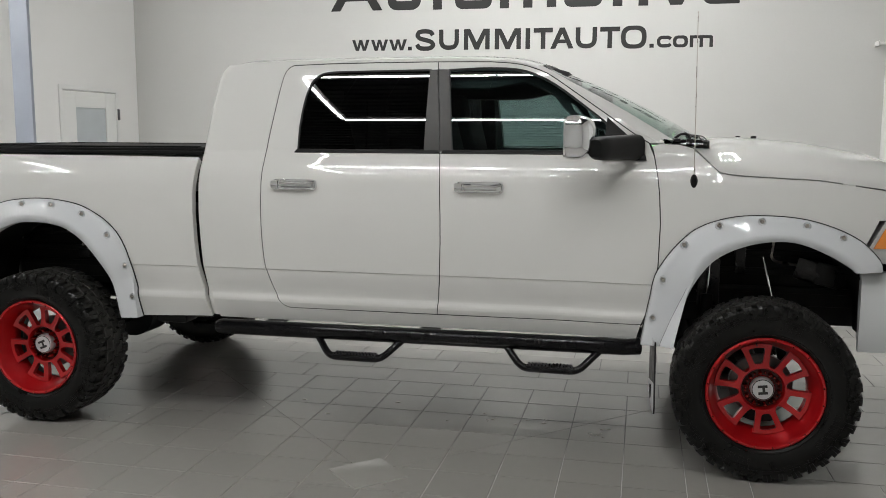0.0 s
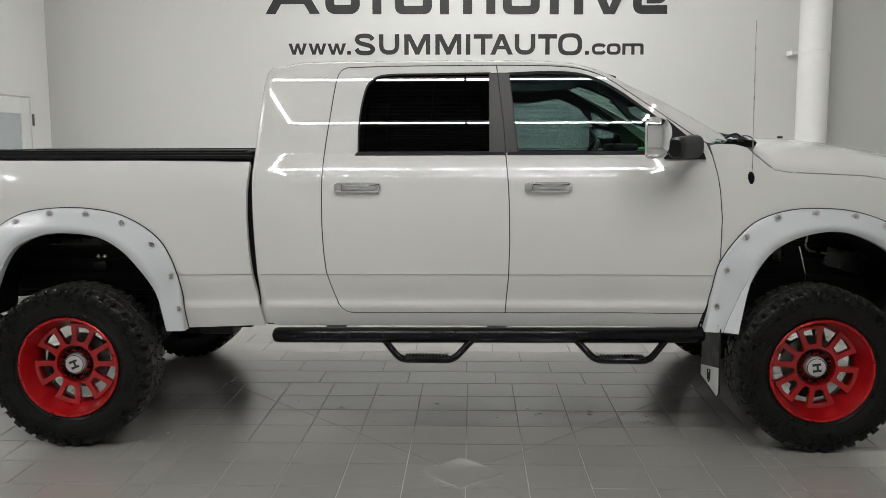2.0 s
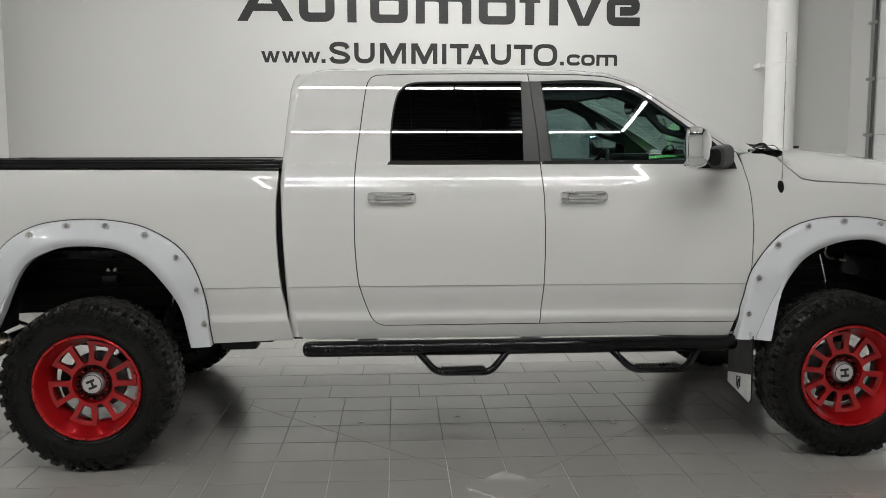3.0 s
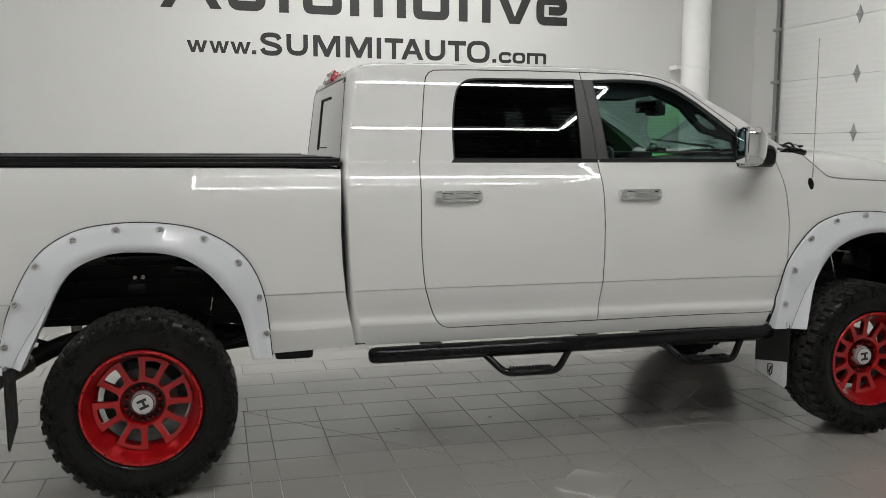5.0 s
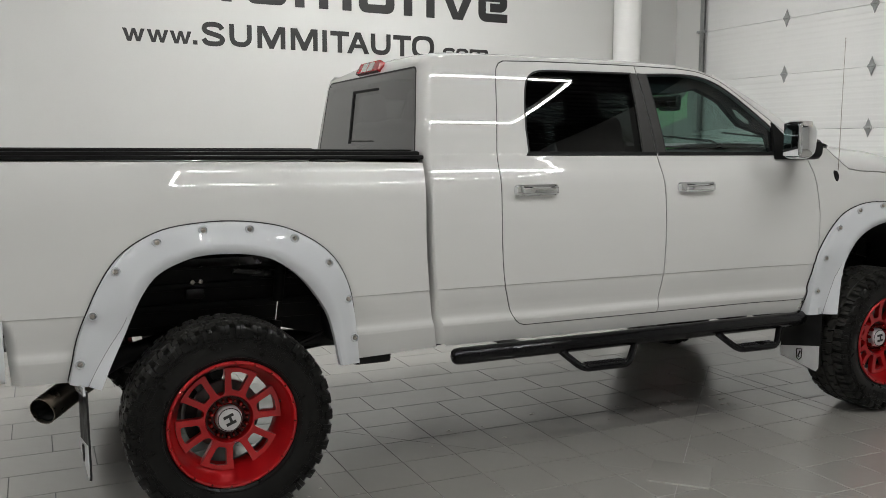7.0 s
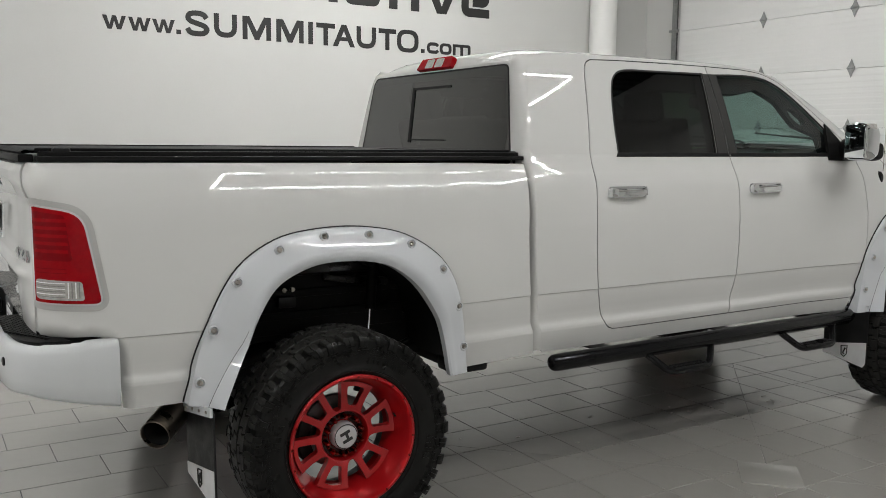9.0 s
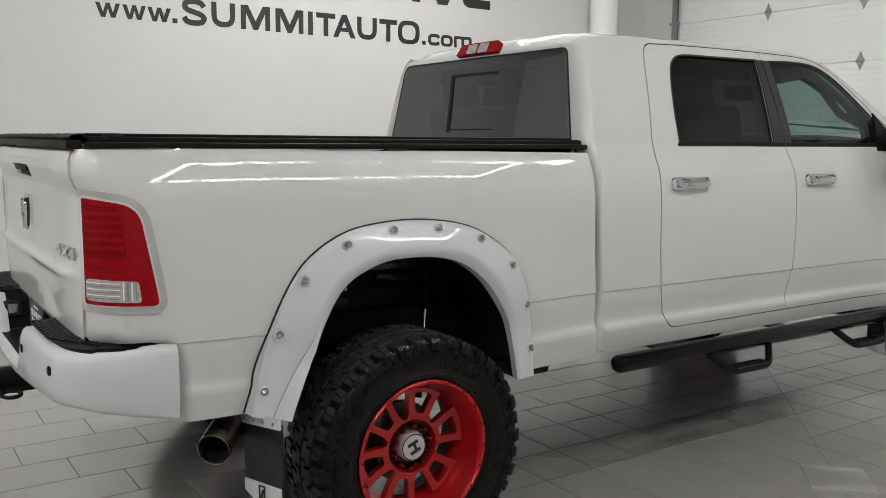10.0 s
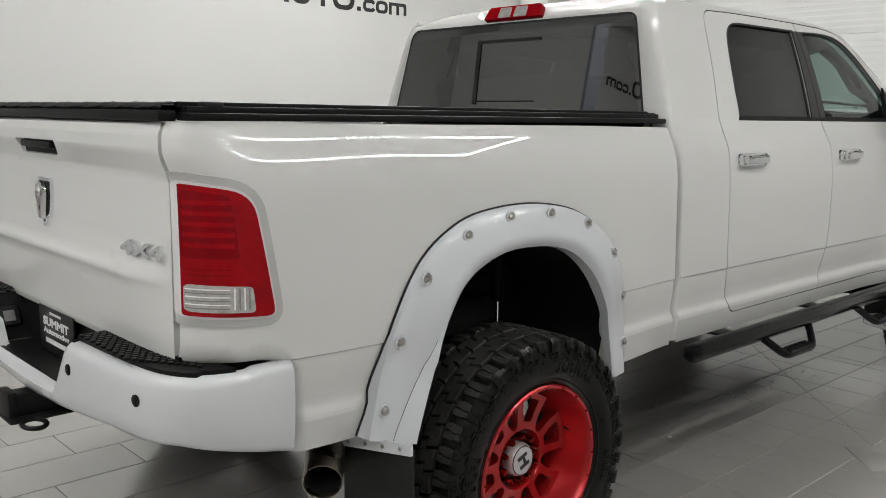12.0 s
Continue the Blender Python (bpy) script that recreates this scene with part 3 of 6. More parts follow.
    if ch == "e":
        return ribbon(soft([(x1, z0 + q), (a, z0 + q), (a, d), (b, d), (b, zm), (a + t, zm)], w * .16, 6), q * .95), []
    # S
    line = [(b - w * .01, z1 - h * .29), (b - w * .12, z1 - h * .155), (xm, d), (a + w * .10, z1 - h * .15), (a + w * .02, z1 - h * .29), (a + w * .12, z1 - h * .415), (xm, zm), (b - w * .10, z0 + h * .405), (b, z0 + h * .275), (b - w * .11, z0 + h * .14), (xm, c), (a + w * .10, z0 + h * .15), (a - w * .01, z0 + h * .30)]
    return ribbon([(p.x, p.y) for p in smooth_line([(x, z, 0) for x, z in line], 48)], q), []


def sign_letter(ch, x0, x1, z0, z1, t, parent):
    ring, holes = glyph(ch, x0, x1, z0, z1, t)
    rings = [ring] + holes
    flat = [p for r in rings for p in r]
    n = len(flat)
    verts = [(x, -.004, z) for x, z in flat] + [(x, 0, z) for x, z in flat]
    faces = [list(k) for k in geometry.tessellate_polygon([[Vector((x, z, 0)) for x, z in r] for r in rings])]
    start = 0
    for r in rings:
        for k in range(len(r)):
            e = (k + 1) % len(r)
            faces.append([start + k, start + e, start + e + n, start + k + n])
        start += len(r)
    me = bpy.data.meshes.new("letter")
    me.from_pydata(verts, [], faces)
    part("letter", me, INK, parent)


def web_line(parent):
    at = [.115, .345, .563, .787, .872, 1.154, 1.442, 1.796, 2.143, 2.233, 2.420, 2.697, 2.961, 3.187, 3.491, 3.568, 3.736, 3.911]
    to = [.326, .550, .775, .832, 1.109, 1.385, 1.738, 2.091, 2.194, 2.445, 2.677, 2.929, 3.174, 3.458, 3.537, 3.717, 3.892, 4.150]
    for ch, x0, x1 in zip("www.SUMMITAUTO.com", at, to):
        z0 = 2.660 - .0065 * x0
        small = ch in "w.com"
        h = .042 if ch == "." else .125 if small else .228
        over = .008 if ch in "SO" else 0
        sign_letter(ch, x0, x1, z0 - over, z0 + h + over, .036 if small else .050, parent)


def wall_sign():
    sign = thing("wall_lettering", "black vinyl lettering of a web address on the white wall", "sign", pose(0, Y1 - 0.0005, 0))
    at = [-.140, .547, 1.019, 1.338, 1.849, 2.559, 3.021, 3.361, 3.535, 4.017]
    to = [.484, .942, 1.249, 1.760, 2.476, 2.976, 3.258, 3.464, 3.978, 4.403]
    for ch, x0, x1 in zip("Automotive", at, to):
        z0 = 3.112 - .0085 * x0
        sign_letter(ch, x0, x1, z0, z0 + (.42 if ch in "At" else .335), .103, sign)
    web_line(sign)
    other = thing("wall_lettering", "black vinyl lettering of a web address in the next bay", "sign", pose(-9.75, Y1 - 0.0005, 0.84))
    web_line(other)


build_room()
office_door()
garage_door()
duct()
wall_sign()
# First loop set by its reflections; the others are unseen fill, added to brighten.
LOOPS = ((0.3, 4.0, -4.52, -3.03), (0.65, 4.35, 0.9, 2.4), (-6.6, -2.9, -4.52, -3.03), (-6.6, -2.9, -0.65, 0.84))
for spot in LOOPS:
    light_loop(*spot)

# ---- the pickup truck: x forwards from the rear axle, y to its left, z up ----
SIDE = [(.60, .936), (.66, .953), (.72, .969), (.745, .976), (.758, .979), (.766, .979), (.790, .9715), (.800, .9695), (.83, .9735), (.88, .9848), (.925, .9924), (.9415, .9937), (.9445, .9992), (.97, 1.0003),
        (1.05, 1.0025), (1.15, 1.0035), (1.25, 1.003), (1.32, 1.000), (1.38, .9955), (1.42, .9910), (1.45, .9862), (1.47, .9812), (1.49, .9742), (1.51, .9655), (1.53, .9552), (1.55, .9458), (1.57, .9368), (1.59, .9285), (1.61, .920)]
SIDE_Z = [p[0] for p in SIDE] + [.9385, .9402, .943, .9457, .9475, .955, 0.82, 0.84, 0.89, 1.01, 1.1, 1.2, 1.35, 1.40, 1.435, 1.46, 1.48, 1.50, 1.52, 1.54, 1.56]


def side_tangents():
    z, w = [p[0] for p in SIDE], [p[1] for p in SIDE]
    t = [(w[1] - w[0]) / (z[1] - z[0])]
    for i in range(1, len(z) - 1):
        a, b = (w[i] - w[i - 1]) / (z[i] - z[i - 1]), (w[i + 1] - w[i]) / (z[i + 1] - z[i])
        t.append(0.0 if a * b <= 0 else 2 * a * b / (a + b))
    return z, w, t + [-0.25]


SZ, SW, ST = side_tangents()


def half_width(z):
    """Half the truck's width at a height: the lower body, and the cab leaning in above the belt line."""
    if z > 1.61:
        d = z - 1.61
        return 0.920 - 0.25 * d - 0.165 * d * d
    z = max(z, SZ[0])
    i = max(k for k in range(len(SZ) - 1) if SZ[k] <= z)
    h = SZ[i + 1] - SZ[i]
    x = (z - SZ[i]) / h
    return SW[i] * (2 * x**3 - 3 * x**2 + 1) + ST[i] * h * (x**3 - 2 * x**2 + x) + SW[i + 1] * (-2 * x**3 + 3 * x**2) + ST[i + 1] * h * (x**3 - x**2)


def arch_bulge(x, z):
    """The body swells a little round the wheels."""
    out = 0.0
    for xc in (0.0, 4.06):
        r = math.hypot((x - xc) * 0.97, max(0.0, z - 0.64))
        f = min(1.0, max(0.0, (1.0 - r) / 0.34))
        out = max(out, 0.024 * f * f * (3 - 2 * f))
    return out


def body_side(x, z):
    w = half_width(z) + arch_bulge(x, z)
    if x < -0.93:
        u = min(0.995, (-0.93 - x) / 0.195)
        w -= 0.172 * (1 - math.sqrt(1 - u * u))
    if x > 4.35:
        w -= 0.16 * ((x - 4.35) / 0.55) ** 2.2
    return (x, -w, z)


BED_ROLL = [(1.30, 0.0), (1.36, .08), (1.40, .16), (1.43, .26), (1.46, .35), (1.49, .42), (1.525, .50), (1.55, .62), (1.585, .95)]
BED_CUT = [(-1.30, .948), (-.955, .948), (-.905, .935), (-.878, .90), (-.868, .85), (-.850, .60)]


def ease(k):
    k = min(1.0, max(0.0, k))
    return k * k * (3 - 2 * k)


def gate_lip(z):
    """How far the spoiler lip along the top of the tailgate stands out."""
    return .027 * ease((z - 1.41) / .095) * (1 - .6 * ease((z - 1.535) / .06))


def bed_drop(z):
    """How far the top of the bed side has rolled in at a height."""
    out = 0.0
    for (z0, s0), (z1, s1) in zip(BED_ROLL, BED_ROLL[1:]):
        if z <= z0:
            break
        d = min(z, z1) - z0
        out += s0 * d + (s1 - s0) * d * d / (2 * (z1 - z0))
    return out


def cut_distance(x, z):
    """The distance from the edge above and before the bumper."""
    best = 9.0
    for (x0, z0), (x1, z1) in zip(BED_CUT, BED_CUT[1:]):
        dx, dz = x1 - x0, z1 - z0
        f = min(1.0, max(0.0, ((x - x0) * dx + (z - z0) * dz) / (dx * dx + dz * dz)))
        best = min(best, math.hypot(x - x0 - f * dx, z - z0 - f * dz))
    return best


def bed_side_at(x, z):
    """The bed side: its top rolls in, its rear corner follows the tailgate's lip, its edge at the bumper turns in."""
    w = -body_side(x, min(z, 1.30))[1] - bed_drop(z) * (.3 + .7 * ease((x + 1.125) / .17))
    if x < -.75 and z < 1.05:
        d = max(0.0, 1 - cut_distance(x, z) / .042)
        w -= .034 * d * d
    return (x - gate_lip(z) * ease((-.96 - x) / .16), -w, z)


# outlines in x, z
REAR_DOOR_BACK = [(1.571, .723), (1.525, .727), (1.485, .754), (1.455, .81), (1.424, .901), (1.407, .965), (1.392, 1.121), (1.388, 1.263), (1.389, 1.427),
                  (1.392, 1.548), (1.402, 1.654), (1.421, 1.792), (1.442, 1.948), (1.456, 2.027), (1.474, 2.065), (1.509, 2.084)]
DOOR_TOP_REAR = [(1.697, 2.090), (2.011, 2.093), (2.348, 2.093)]
MIDDLE = [(2.348, 2.093), (2.368, 1.916), (2.386, 1.76), (2.398, 1.576), (2.410, 1.424), (2.416, 1.259), (2.417, 1.117), (2.412, .928), (2.400, .791), (2.394, .725)]
DOOR_TOP_FRONT = [(2.641, 2.089), (2.798, 2.074), (2.922, 2.036), (2.983, 2.003), (3.103, 1.921), (3.253, 1.817), (3.403, 1.712), (3.490, 1.657)]
FRONT_EDGE = [(3.518, 1.589), (3.536, 1.497), (3.548, 1.406), (3.557, 1.256), (3.552, 1.042), (3.535, .90), (3.505, .80), (3.478, .728)]
REAR_WINDOW = [(1.585, 1.612), (1.584, 1.73), (1.596, 1.854), (1.615, 1.945), (1.637, 1.995), (1.684, 2.030), (1.76, 2.042), (2.31, 2.048), (2.31, 1.612)]
FRONT_WINDOW = [(2.416, 2.047), (2.64, 2.054), (2.797, 2.044), (2.905, 2.011), (3.012, 1.952), (3.132, 1.866), (3.251, 1.775), (3.37, 1.677), (3.44, 1.612), (2.462, 1.612)]
BED_FRONT = [(1.052, .645), (1.022, .785), (.995, .934), (.980, 1.092), (.974, 1.245), (.976, 1.398), (.986, 1.565)]
CAB_BACK = [(1.10, .645), (1.072, .75), (1.05, .83), (1.034, .934), (1.020, 1.092), (1.012, 1.245), (1.014, 1.398), (1.024, 1.55), (1.036, 1.67), (1.062, 1.855), (1.078, 1.95)]
ROOF_EDGE = [(1.078, 1.95), (1.083, 1.98), (1.092, 2.012), (1.104, 2.038), (1.120, 2.060), (1.140, 2.077), (1.166, 2.090), (1.20, 2.099), (1.25, 2.105), (1.5, 2.110), (2.327, 2.112), (2.6, 2.106), (2.78, 2.090), (2.88, 2.062), (2.96, 2.022), (3.107, 1.938), (3.257, 1.838), (3.405, 1.735), (3.535, 1.662)]
REAR_FLARE_OUT = [(-.640, .668), (-.634, .70), (-.582, .904), (-.451, 1.159), (-.291, 1.273), (-.105, 1.311), (.111, 1.31), (.31, 1.265), (.49, 1.142), (.581, .951), (.620, .632)]
REAR_FLARE_IN = [(-.52, .650), (-.508, .68), (-.443, .82), (-.309, 1.08), (-.156, 1.165), (.01, 1.18), (.181, 1.155), (.300, 1.085), (.390, .985), (.468, .852), (.518, .632)]
FRONT_FLARE_OUT = [(3.474, .636), (3.515, .86), (3.551, 1.019), (3.706, 1.216), (3.877, 1.291), (4.078, 1.307), (4.28, 1.284), (4.478, 1.205), (4.59, 1.10), (4.60, 1.052)]
FRONT_FLARE_IN = [(3.637, .640), (3.672, .80), (3.705, .92), (3.799, 1.066), (3.91, 1.14), (4.06, 1.183), (4.199, 1.182), (4.340, 1.13), (4.455, 1.062), (4.47, 1.046)]
FENDER_TOP = [(3.504, 1.646), (3.545, 1.655), (3.64, 1.652), (3.707, 1.634), (3.769, 1.577), (3.838, 1.512), (3.92, 1.499), (3.986, 1.496), (4.301, 1.481), (4.603, 1.438), (4.80, 1.39)]



def smoothed(points, n):
    return [(p.x, p.y) for p in smooth_line([(x, z, 0) for x, z in points], n)]


REAR_DOOR_BACK = smoothed(REAR_DOOR_BACK, 48)
DOOR_TOP_FRONT = smoothed(DOOR_TOP_FRONT, 28)
REAR_WINDOW = [(1.585, 1.612)] + smoothed(REAR_WINDOW[1:7] + [(1.90, 2.044)], 30) + REAR_WINDOW[7:]
FRONT_WINDOW = smoothed(FRONT_WINDOW[:8], 28) + FRONT_WINDOW[8:]

US = steps(-1.2, 5.1, 0.06) + steps(-1.06, -0.85, 0.02) + steps(-1.125, -1.06, 0.006) + [-1.1215, -1.1228, -1.1237] + steps(-.90, -.80, .01)
VS = sorted(set(SIDE_Z + [.752, .761, .77, .785, .806, 1.415, 1.445, 1.575] + steps(1.61, 2.12, 0.045)))

truck = thing("pickup_truck", "lifted white four-door pickup truck with red wheels, parked on grey tiles", "pickup truck", pose(0, -0.02, 0))


def sides(name, outline, material_, holes=(), where=body_side, flange=0.02, gap=0.0028, label=""):
    """The same panel on the right (near) and the left side; returns both."""
    outline = inset(outline, gap) if gap else outline
    return [part(name, sheet(outline, where, US, VS, holes, flange, flip=False, mirror=k, name=name), material_, truck, label) for k in (False, True)]


def mid_line(a, b, f):
    return [tuple(Vector(p) * (1 - f) + Vector(q) * f) for p, q in zip(a, b)]


def build_panels():
    # bed sides, open over the wheel
    arch = mid_line(REAR_FLARE_OUT, REAR_FLARE_IN, 0.45)
    bed = BED_FRONT + [(.4, 1.572), (-.5, 1.575), (-1.122, 1.578), (-1.1243, 1.5), (-1.1243, 1.06), (-1.1240, .952), (-.955, .949), (-.925, .944), (-.90, .93), (-.882, .91), (-.874, .88), (-.855, .66)] + arch + [(.7, .637)]
    sides("bed_side", bed, PAINT, where=bed_side_at, flange=0.04)
    # cab side with pillars, roof rail and sill
    doors = REAR_DOOR_BACK + DOOR_TOP_REAR + DOOR_TOP_FRONT
    frame_ = [(3.455, .645), (3.478, .728), (2.394, .7235)] + doors + [(3.50, 1.653), (3.537, 1.657)] + [(x, z + .0035) for x, z in ROOF_EDGE[-2:9:-1]] + [(x - .002, z + .003) for x, z in ROOF_EDGE[9::-1]] + CAB_BACK[-2::-1]
    sides("cab_side", frame_, PAINT, flange=0.03)
    # doors
    rear = REAR_DOOR_BACK + DOOR_TOP_REAR + MIDDLE[1:]
    front = [MIDDLE[-1]] + MIDDLE[-2::-1] + DOOR_TOP_FRONT + FRONT_EDGE
    for outline, win, name in ((rear, REAR_WINDOW, "rear_door"), (front, FRONT_WINDOW, "front_door")):
        panels = sides(name, outline, PAINT, holes=[win], flange=0.03)
        for k, door in enumerate(panels):
            dress_door(door, win, name, k == 1)
    # Black strips run behind the door gaps to stand in for their shade.
    for other in (False, True):
        s = 1 if other else -1
        for line in (REAR_DOOR_BACK + DOOR_TOP_REAR + DOOR_TOP_FRONT + FRONT_EDGE, MIDDLE, [(1.571, .723), (2.394, .723), (3.478, .728)]):
            seal = bmesh.new()
            fine = [tuple(Vector(p).lerp(Vector(q), k / 8)) for p, q in zip(line, line[1:]) for k in range(8)] + [line[-1]]
            tube(seal, [(x, s * (-body_side(x, z)[1] - 0.011), z) for x, z in fine], 0.0075, 6)
            part("door_seal", seal, GASKET, truck, "black strip darkening the door gap")
    # front fenders
    arch = mid_line(FRONT_FLARE_OUT, FRONT_FLARE_IN, 0.45)
    fender = FRONT_EDGE[::-1][2:] + FENDER_TOP + [(4.80, 1.30), (4.58, 1.29), (4.52, 1.17), (4.57, 1.075), (4.60, 1.06)] + arch[::-1][1:-1] + [(3.50, .70)]
    sides("front_fender", fender, PAINT, flange=0.04)
    # black sheet deep between bed and cab, standing in for the gap's shade
    joint = inset(BED_FRONT + CAB_BACK[7::-1], -0.012)
    sides("bed_joint", joint, GASKET, where=pushed(body_side, -0.085), flange=0, gap=0)


def pushed(where, d):
    def at(u, v):
        p = where(u, v)
        return (p[0], p[1] - d, p[2])
    return at


def lifted(where, d):
    """The surface moved outwards along its own normal."""
    def at(u, v):
        h = .0007
        du = Vector(where(u + h, v)) - Vector(where(u - h, v))
        dv = Vector(where(u, v + h)) - Vector(where(u, v - h))
        return Vector(where(u, v)) + du.cross(dv).normalized() * d
    return at


def dress_door(door, win, name, other):
    """Glass, black surround, belt strip, pillar film and handle of one door."""
    dark = name == "rear_door"
    inn = inset(win, -0.005)
    pane_ = sheet(inset(win, -0.008), pushed(body_side, -0.010), US, VS, flange=0, mirror=other, name="window_glass")
    part("window_glass", pane_, DARKPANE if dark else TEAL, door, "dark privacy glass" if dark else "clear greenish glass")
    ring = sheet(inn, pushed(body_side, 0.0015), US, VS, holes=[inset(win, 0.004)], flange=0.004, mirror=other, name="window_seal")
    part("window_seal", ring, GASKET, door, "black rubber window seal")
    x0, x1 = (1.565, 2.396) if dark else (2.402, 3.47)
    belt = sheet([(x0, 1.597), (x1, 1.597), (x1 - 0.01, 1.613), (x0 + 0.012, 1.613)], pushed(body_side, 0.006), US, VS, flange=0.012, mirror=other, name="belt_strip")
    part("belt_strip", belt, TRIM, door, "black belt moulding")
    film = [(2.307, 1.606), (2.3935, 1.606), (2.3835, 1.76), (2.3655, 1.916), (2.3503, 2.050), (2.307, 2.049)] if dark else [(2.3985, 1.606), (2.459, 1.606), (2.414, 2.050), (2.3553, 2.051), (2.3705, 1.916), (2.3885, 1.76)]
    part("pillar_film", sheet(film, pushed(body_side, 0.0024), US, VS, flange=0.003, mirror=other, name="pillar_film"), PILLAR, door, "dark grey pillar cover")
    s = 1 if other else -1
    hx = 1.588 if dark else 2.624
    hz, w = 1.421, half_width(1.421) + 0.002
    cup = bmesh.new()
    oval = rounded([(-.131, -.029), (.131, -.029), (.131, .029), (-.131, .029)], .024, 6)
    g = loft(cup, [[(hx + a * k, s * (w + d), hz + b * k) for a, b in oval] for k, d in ((1, -.004), (1, .005), (.985, .008), (.93, .008), (.90, .004))], close=True)
    cap(cup, g[-1])
    handle = part("door_handle", cup, CHROME, door, "chrome pull handle")
    grip = bmesh.new()
    rows = []
    for k in range(15):
        u = k / 14
        x = hx - 0.085 + 0.205 * u
        d = 0.030 - 0.014 * (2 * u - 1) ** 6 - 0.004 * u
        h = 0.020 - 0.004 * math.sin(math.pi * u)
        rows.append([(x, s * (w + d + dy), hz + dz * h) for dy, dz in ((0.008, 0.4), (0.010, 0.75), (0.002, 1), (-0.012, 0.9), (-0.012, -0.9), (0.002, -1), (0.010, -0.75), (0.008, -0.4))])
    g = loft(grip, rows, close=True)
    cap(grip, g[0][::-1])
    cap(grip, g[-1])
    part("grip", grip, CHROME, handle)
    end = solid((hx - 0.108, s * (w + 0.016), hz), (0.043, 0.034, 0.045), 0.010)
    part("handle_end", end, CHROME, handle)


build_panels()


def roof_edge_z(x):
    return curve(ROOF_EDGE, x)


def edge_half(x):
    z = roof_edge_z(x)
    w = half_width(z)
    return w


def build_cab_shell():
    # roof
    bm = bmesh.new()
    rows = []
    ss = [-1, -.985, -.96, -.92, -.86, -.75, -.6, -.4, -.2, 0, .2, .4, .6, .75, .86, .92, .96, .985, 1]
    for x in [1.083, 1.087, 1.092, 1.098, 1.104, 1.112, 1.12, 1.13, 1.14, 1.153, 1.166, 1.19, 1.25, 1.4, 1.6, 1.9, 2.2, 2.45, 2.6, 2.7, 2.78, 2.84, 2.90]:
        z, w = roof_edge_z(x), edge_half(x)
        h = 0.026 * min(1, (x - 1.06) / 0.13)
        rows.append([(x + 0.055 * (1 - abs(s) ** 2.5) * max(0, 1 - (2.92 - x) / 0.5) - 0.045 * (1 - abs(s) ** 4) * max(0, 1 - (x - 1.09) / 0.2), s * w, z + h * (1 - abs(s) ** 7) + 0.012 * (1 - s * s)) for s in ss])
    loft(bm, rows)
    roof = part("roof", bm, PAINT, truck, smooth=60)
    # windscreen between roof front and cowl
    top = rows[-1]
    bm = bmesh.new()
    grid = []
    for k in range(13):
        f = k / 12
        row = []
        for s, p in zip(ss, top):
            xb = 3.60 + 0.20 * (1 - abs(s) ** 2.2)
            zb = 1.662 + 0.015 * (1 - s * s)
            yb = s * (0.905 - 0.03)
            a, b = Vector(p) + Vector((0.0, 0, -0.008)), Vector((xb, yb, zb))
            q = a.lerp(b, f)
            q.z += 0.028 * math.sin(math.pi * f) * (1 - 0.4 * s * s)
            # keep to the slope of the side pillars
            row.append(q)
        grid.append(row)
    loft(bm, grid)
    bmesh.ops.reverse_faces(bm, faces=bm.faces)
    glass = part("windscreen", bm, SCREEN, truck, "clear greenish windscreen", smooth=60)
    # pillars beside the windscreen
    for s in (-1, 1):
        bm = bmesh.new()
        rows2 = []
        for k in range(13):
            x = 2.90 + (3.535 - 2.90) * k / 12
            z = roof_edge_z(x)
            w = half_width(z)
            q = grid[k][1 if s < 0 else -2]
            inner = Vector((q.x, s * min(abs(q.y), w - 0.03), q.z))
            rows2.append([(x, s * (w + 0.0), z - 0.002), (x + 0.006, s * (w - 0.012), z + 0.018), tuple(inner + Vector((0.004, s * 0.012, 0.010))), tuple(inner + Vector((0, -s * 0.02, -0.004)))])
        loft(bm, rows2)
        part("windscreen_pillar", bm, PAINT, truck, smooth=60)
    band = bmesh.new()
    loft(band, [[Vector(p) + Vector((0.002, 0, 0.002)) for p in row] for row in (grid[0], [a.lerp(b, 0.45) for a, b in zip(grid[0], grid[1])])])
    part("shade_band", band, GASKET, glass, "black band along the glass edge")
    # cab corners and back panel around the rear window
    for s in (-1, 1):
        bm = bmesh.new()
        rows = []
        for z in steps(0.66, 1.95, 0.05) + [1.98, 2.0, 2.012, 2.026, 2.038, 2.05, 2.06, 2.07, 2.077, 2.085, 2.09]:
            w = half_width(z)
            r = curve([(1.6, .085), (2.05, .055)], z)
            x = back_panel(w - r, z)[0] - 0.001
            xa = curve([(p[1], p[0]) for p in CAB_BACK + ROOF_EDGE[1:8]], z)
            rows.append([(xa + 0.0045, s * (w - 0.0005), z)] + [(xa - (xa - x) * math.sin(a), s * (w - r * (1 - math.cos(a)) - 0.0005), z) for a in (math.pi / 2 * k / 8 for k in range(9))])
        loft(bm, rows)
        part("cab_corner", bm, PAINT, truck, smooth=60)
    ring = rounded([(-.79, 1.56), (.79, 1.56), (.690, 2.035), (-.690, 2.035)], [.05, .05, .06, .06])
    y1 = half_width(1.6) - 0.085
    outer = [(-y1 - 0.03, .7), (y1 + 0.03, .7), (y1, 1.61)] + [(half_width(z) - curve([(1.6, .085), (2.05, .055)], z), z) for z in (1.75, 1.9, 2.0, 2.06)] + [(.3, 2.105), (-.3, 2.105)] + [(-half_width(z) + curve([(1.6, .085), (2.05, .055)], z), z) for z in (2.06, 2.0, 1.9, 1.75)] + [(-y1, 1.61)]
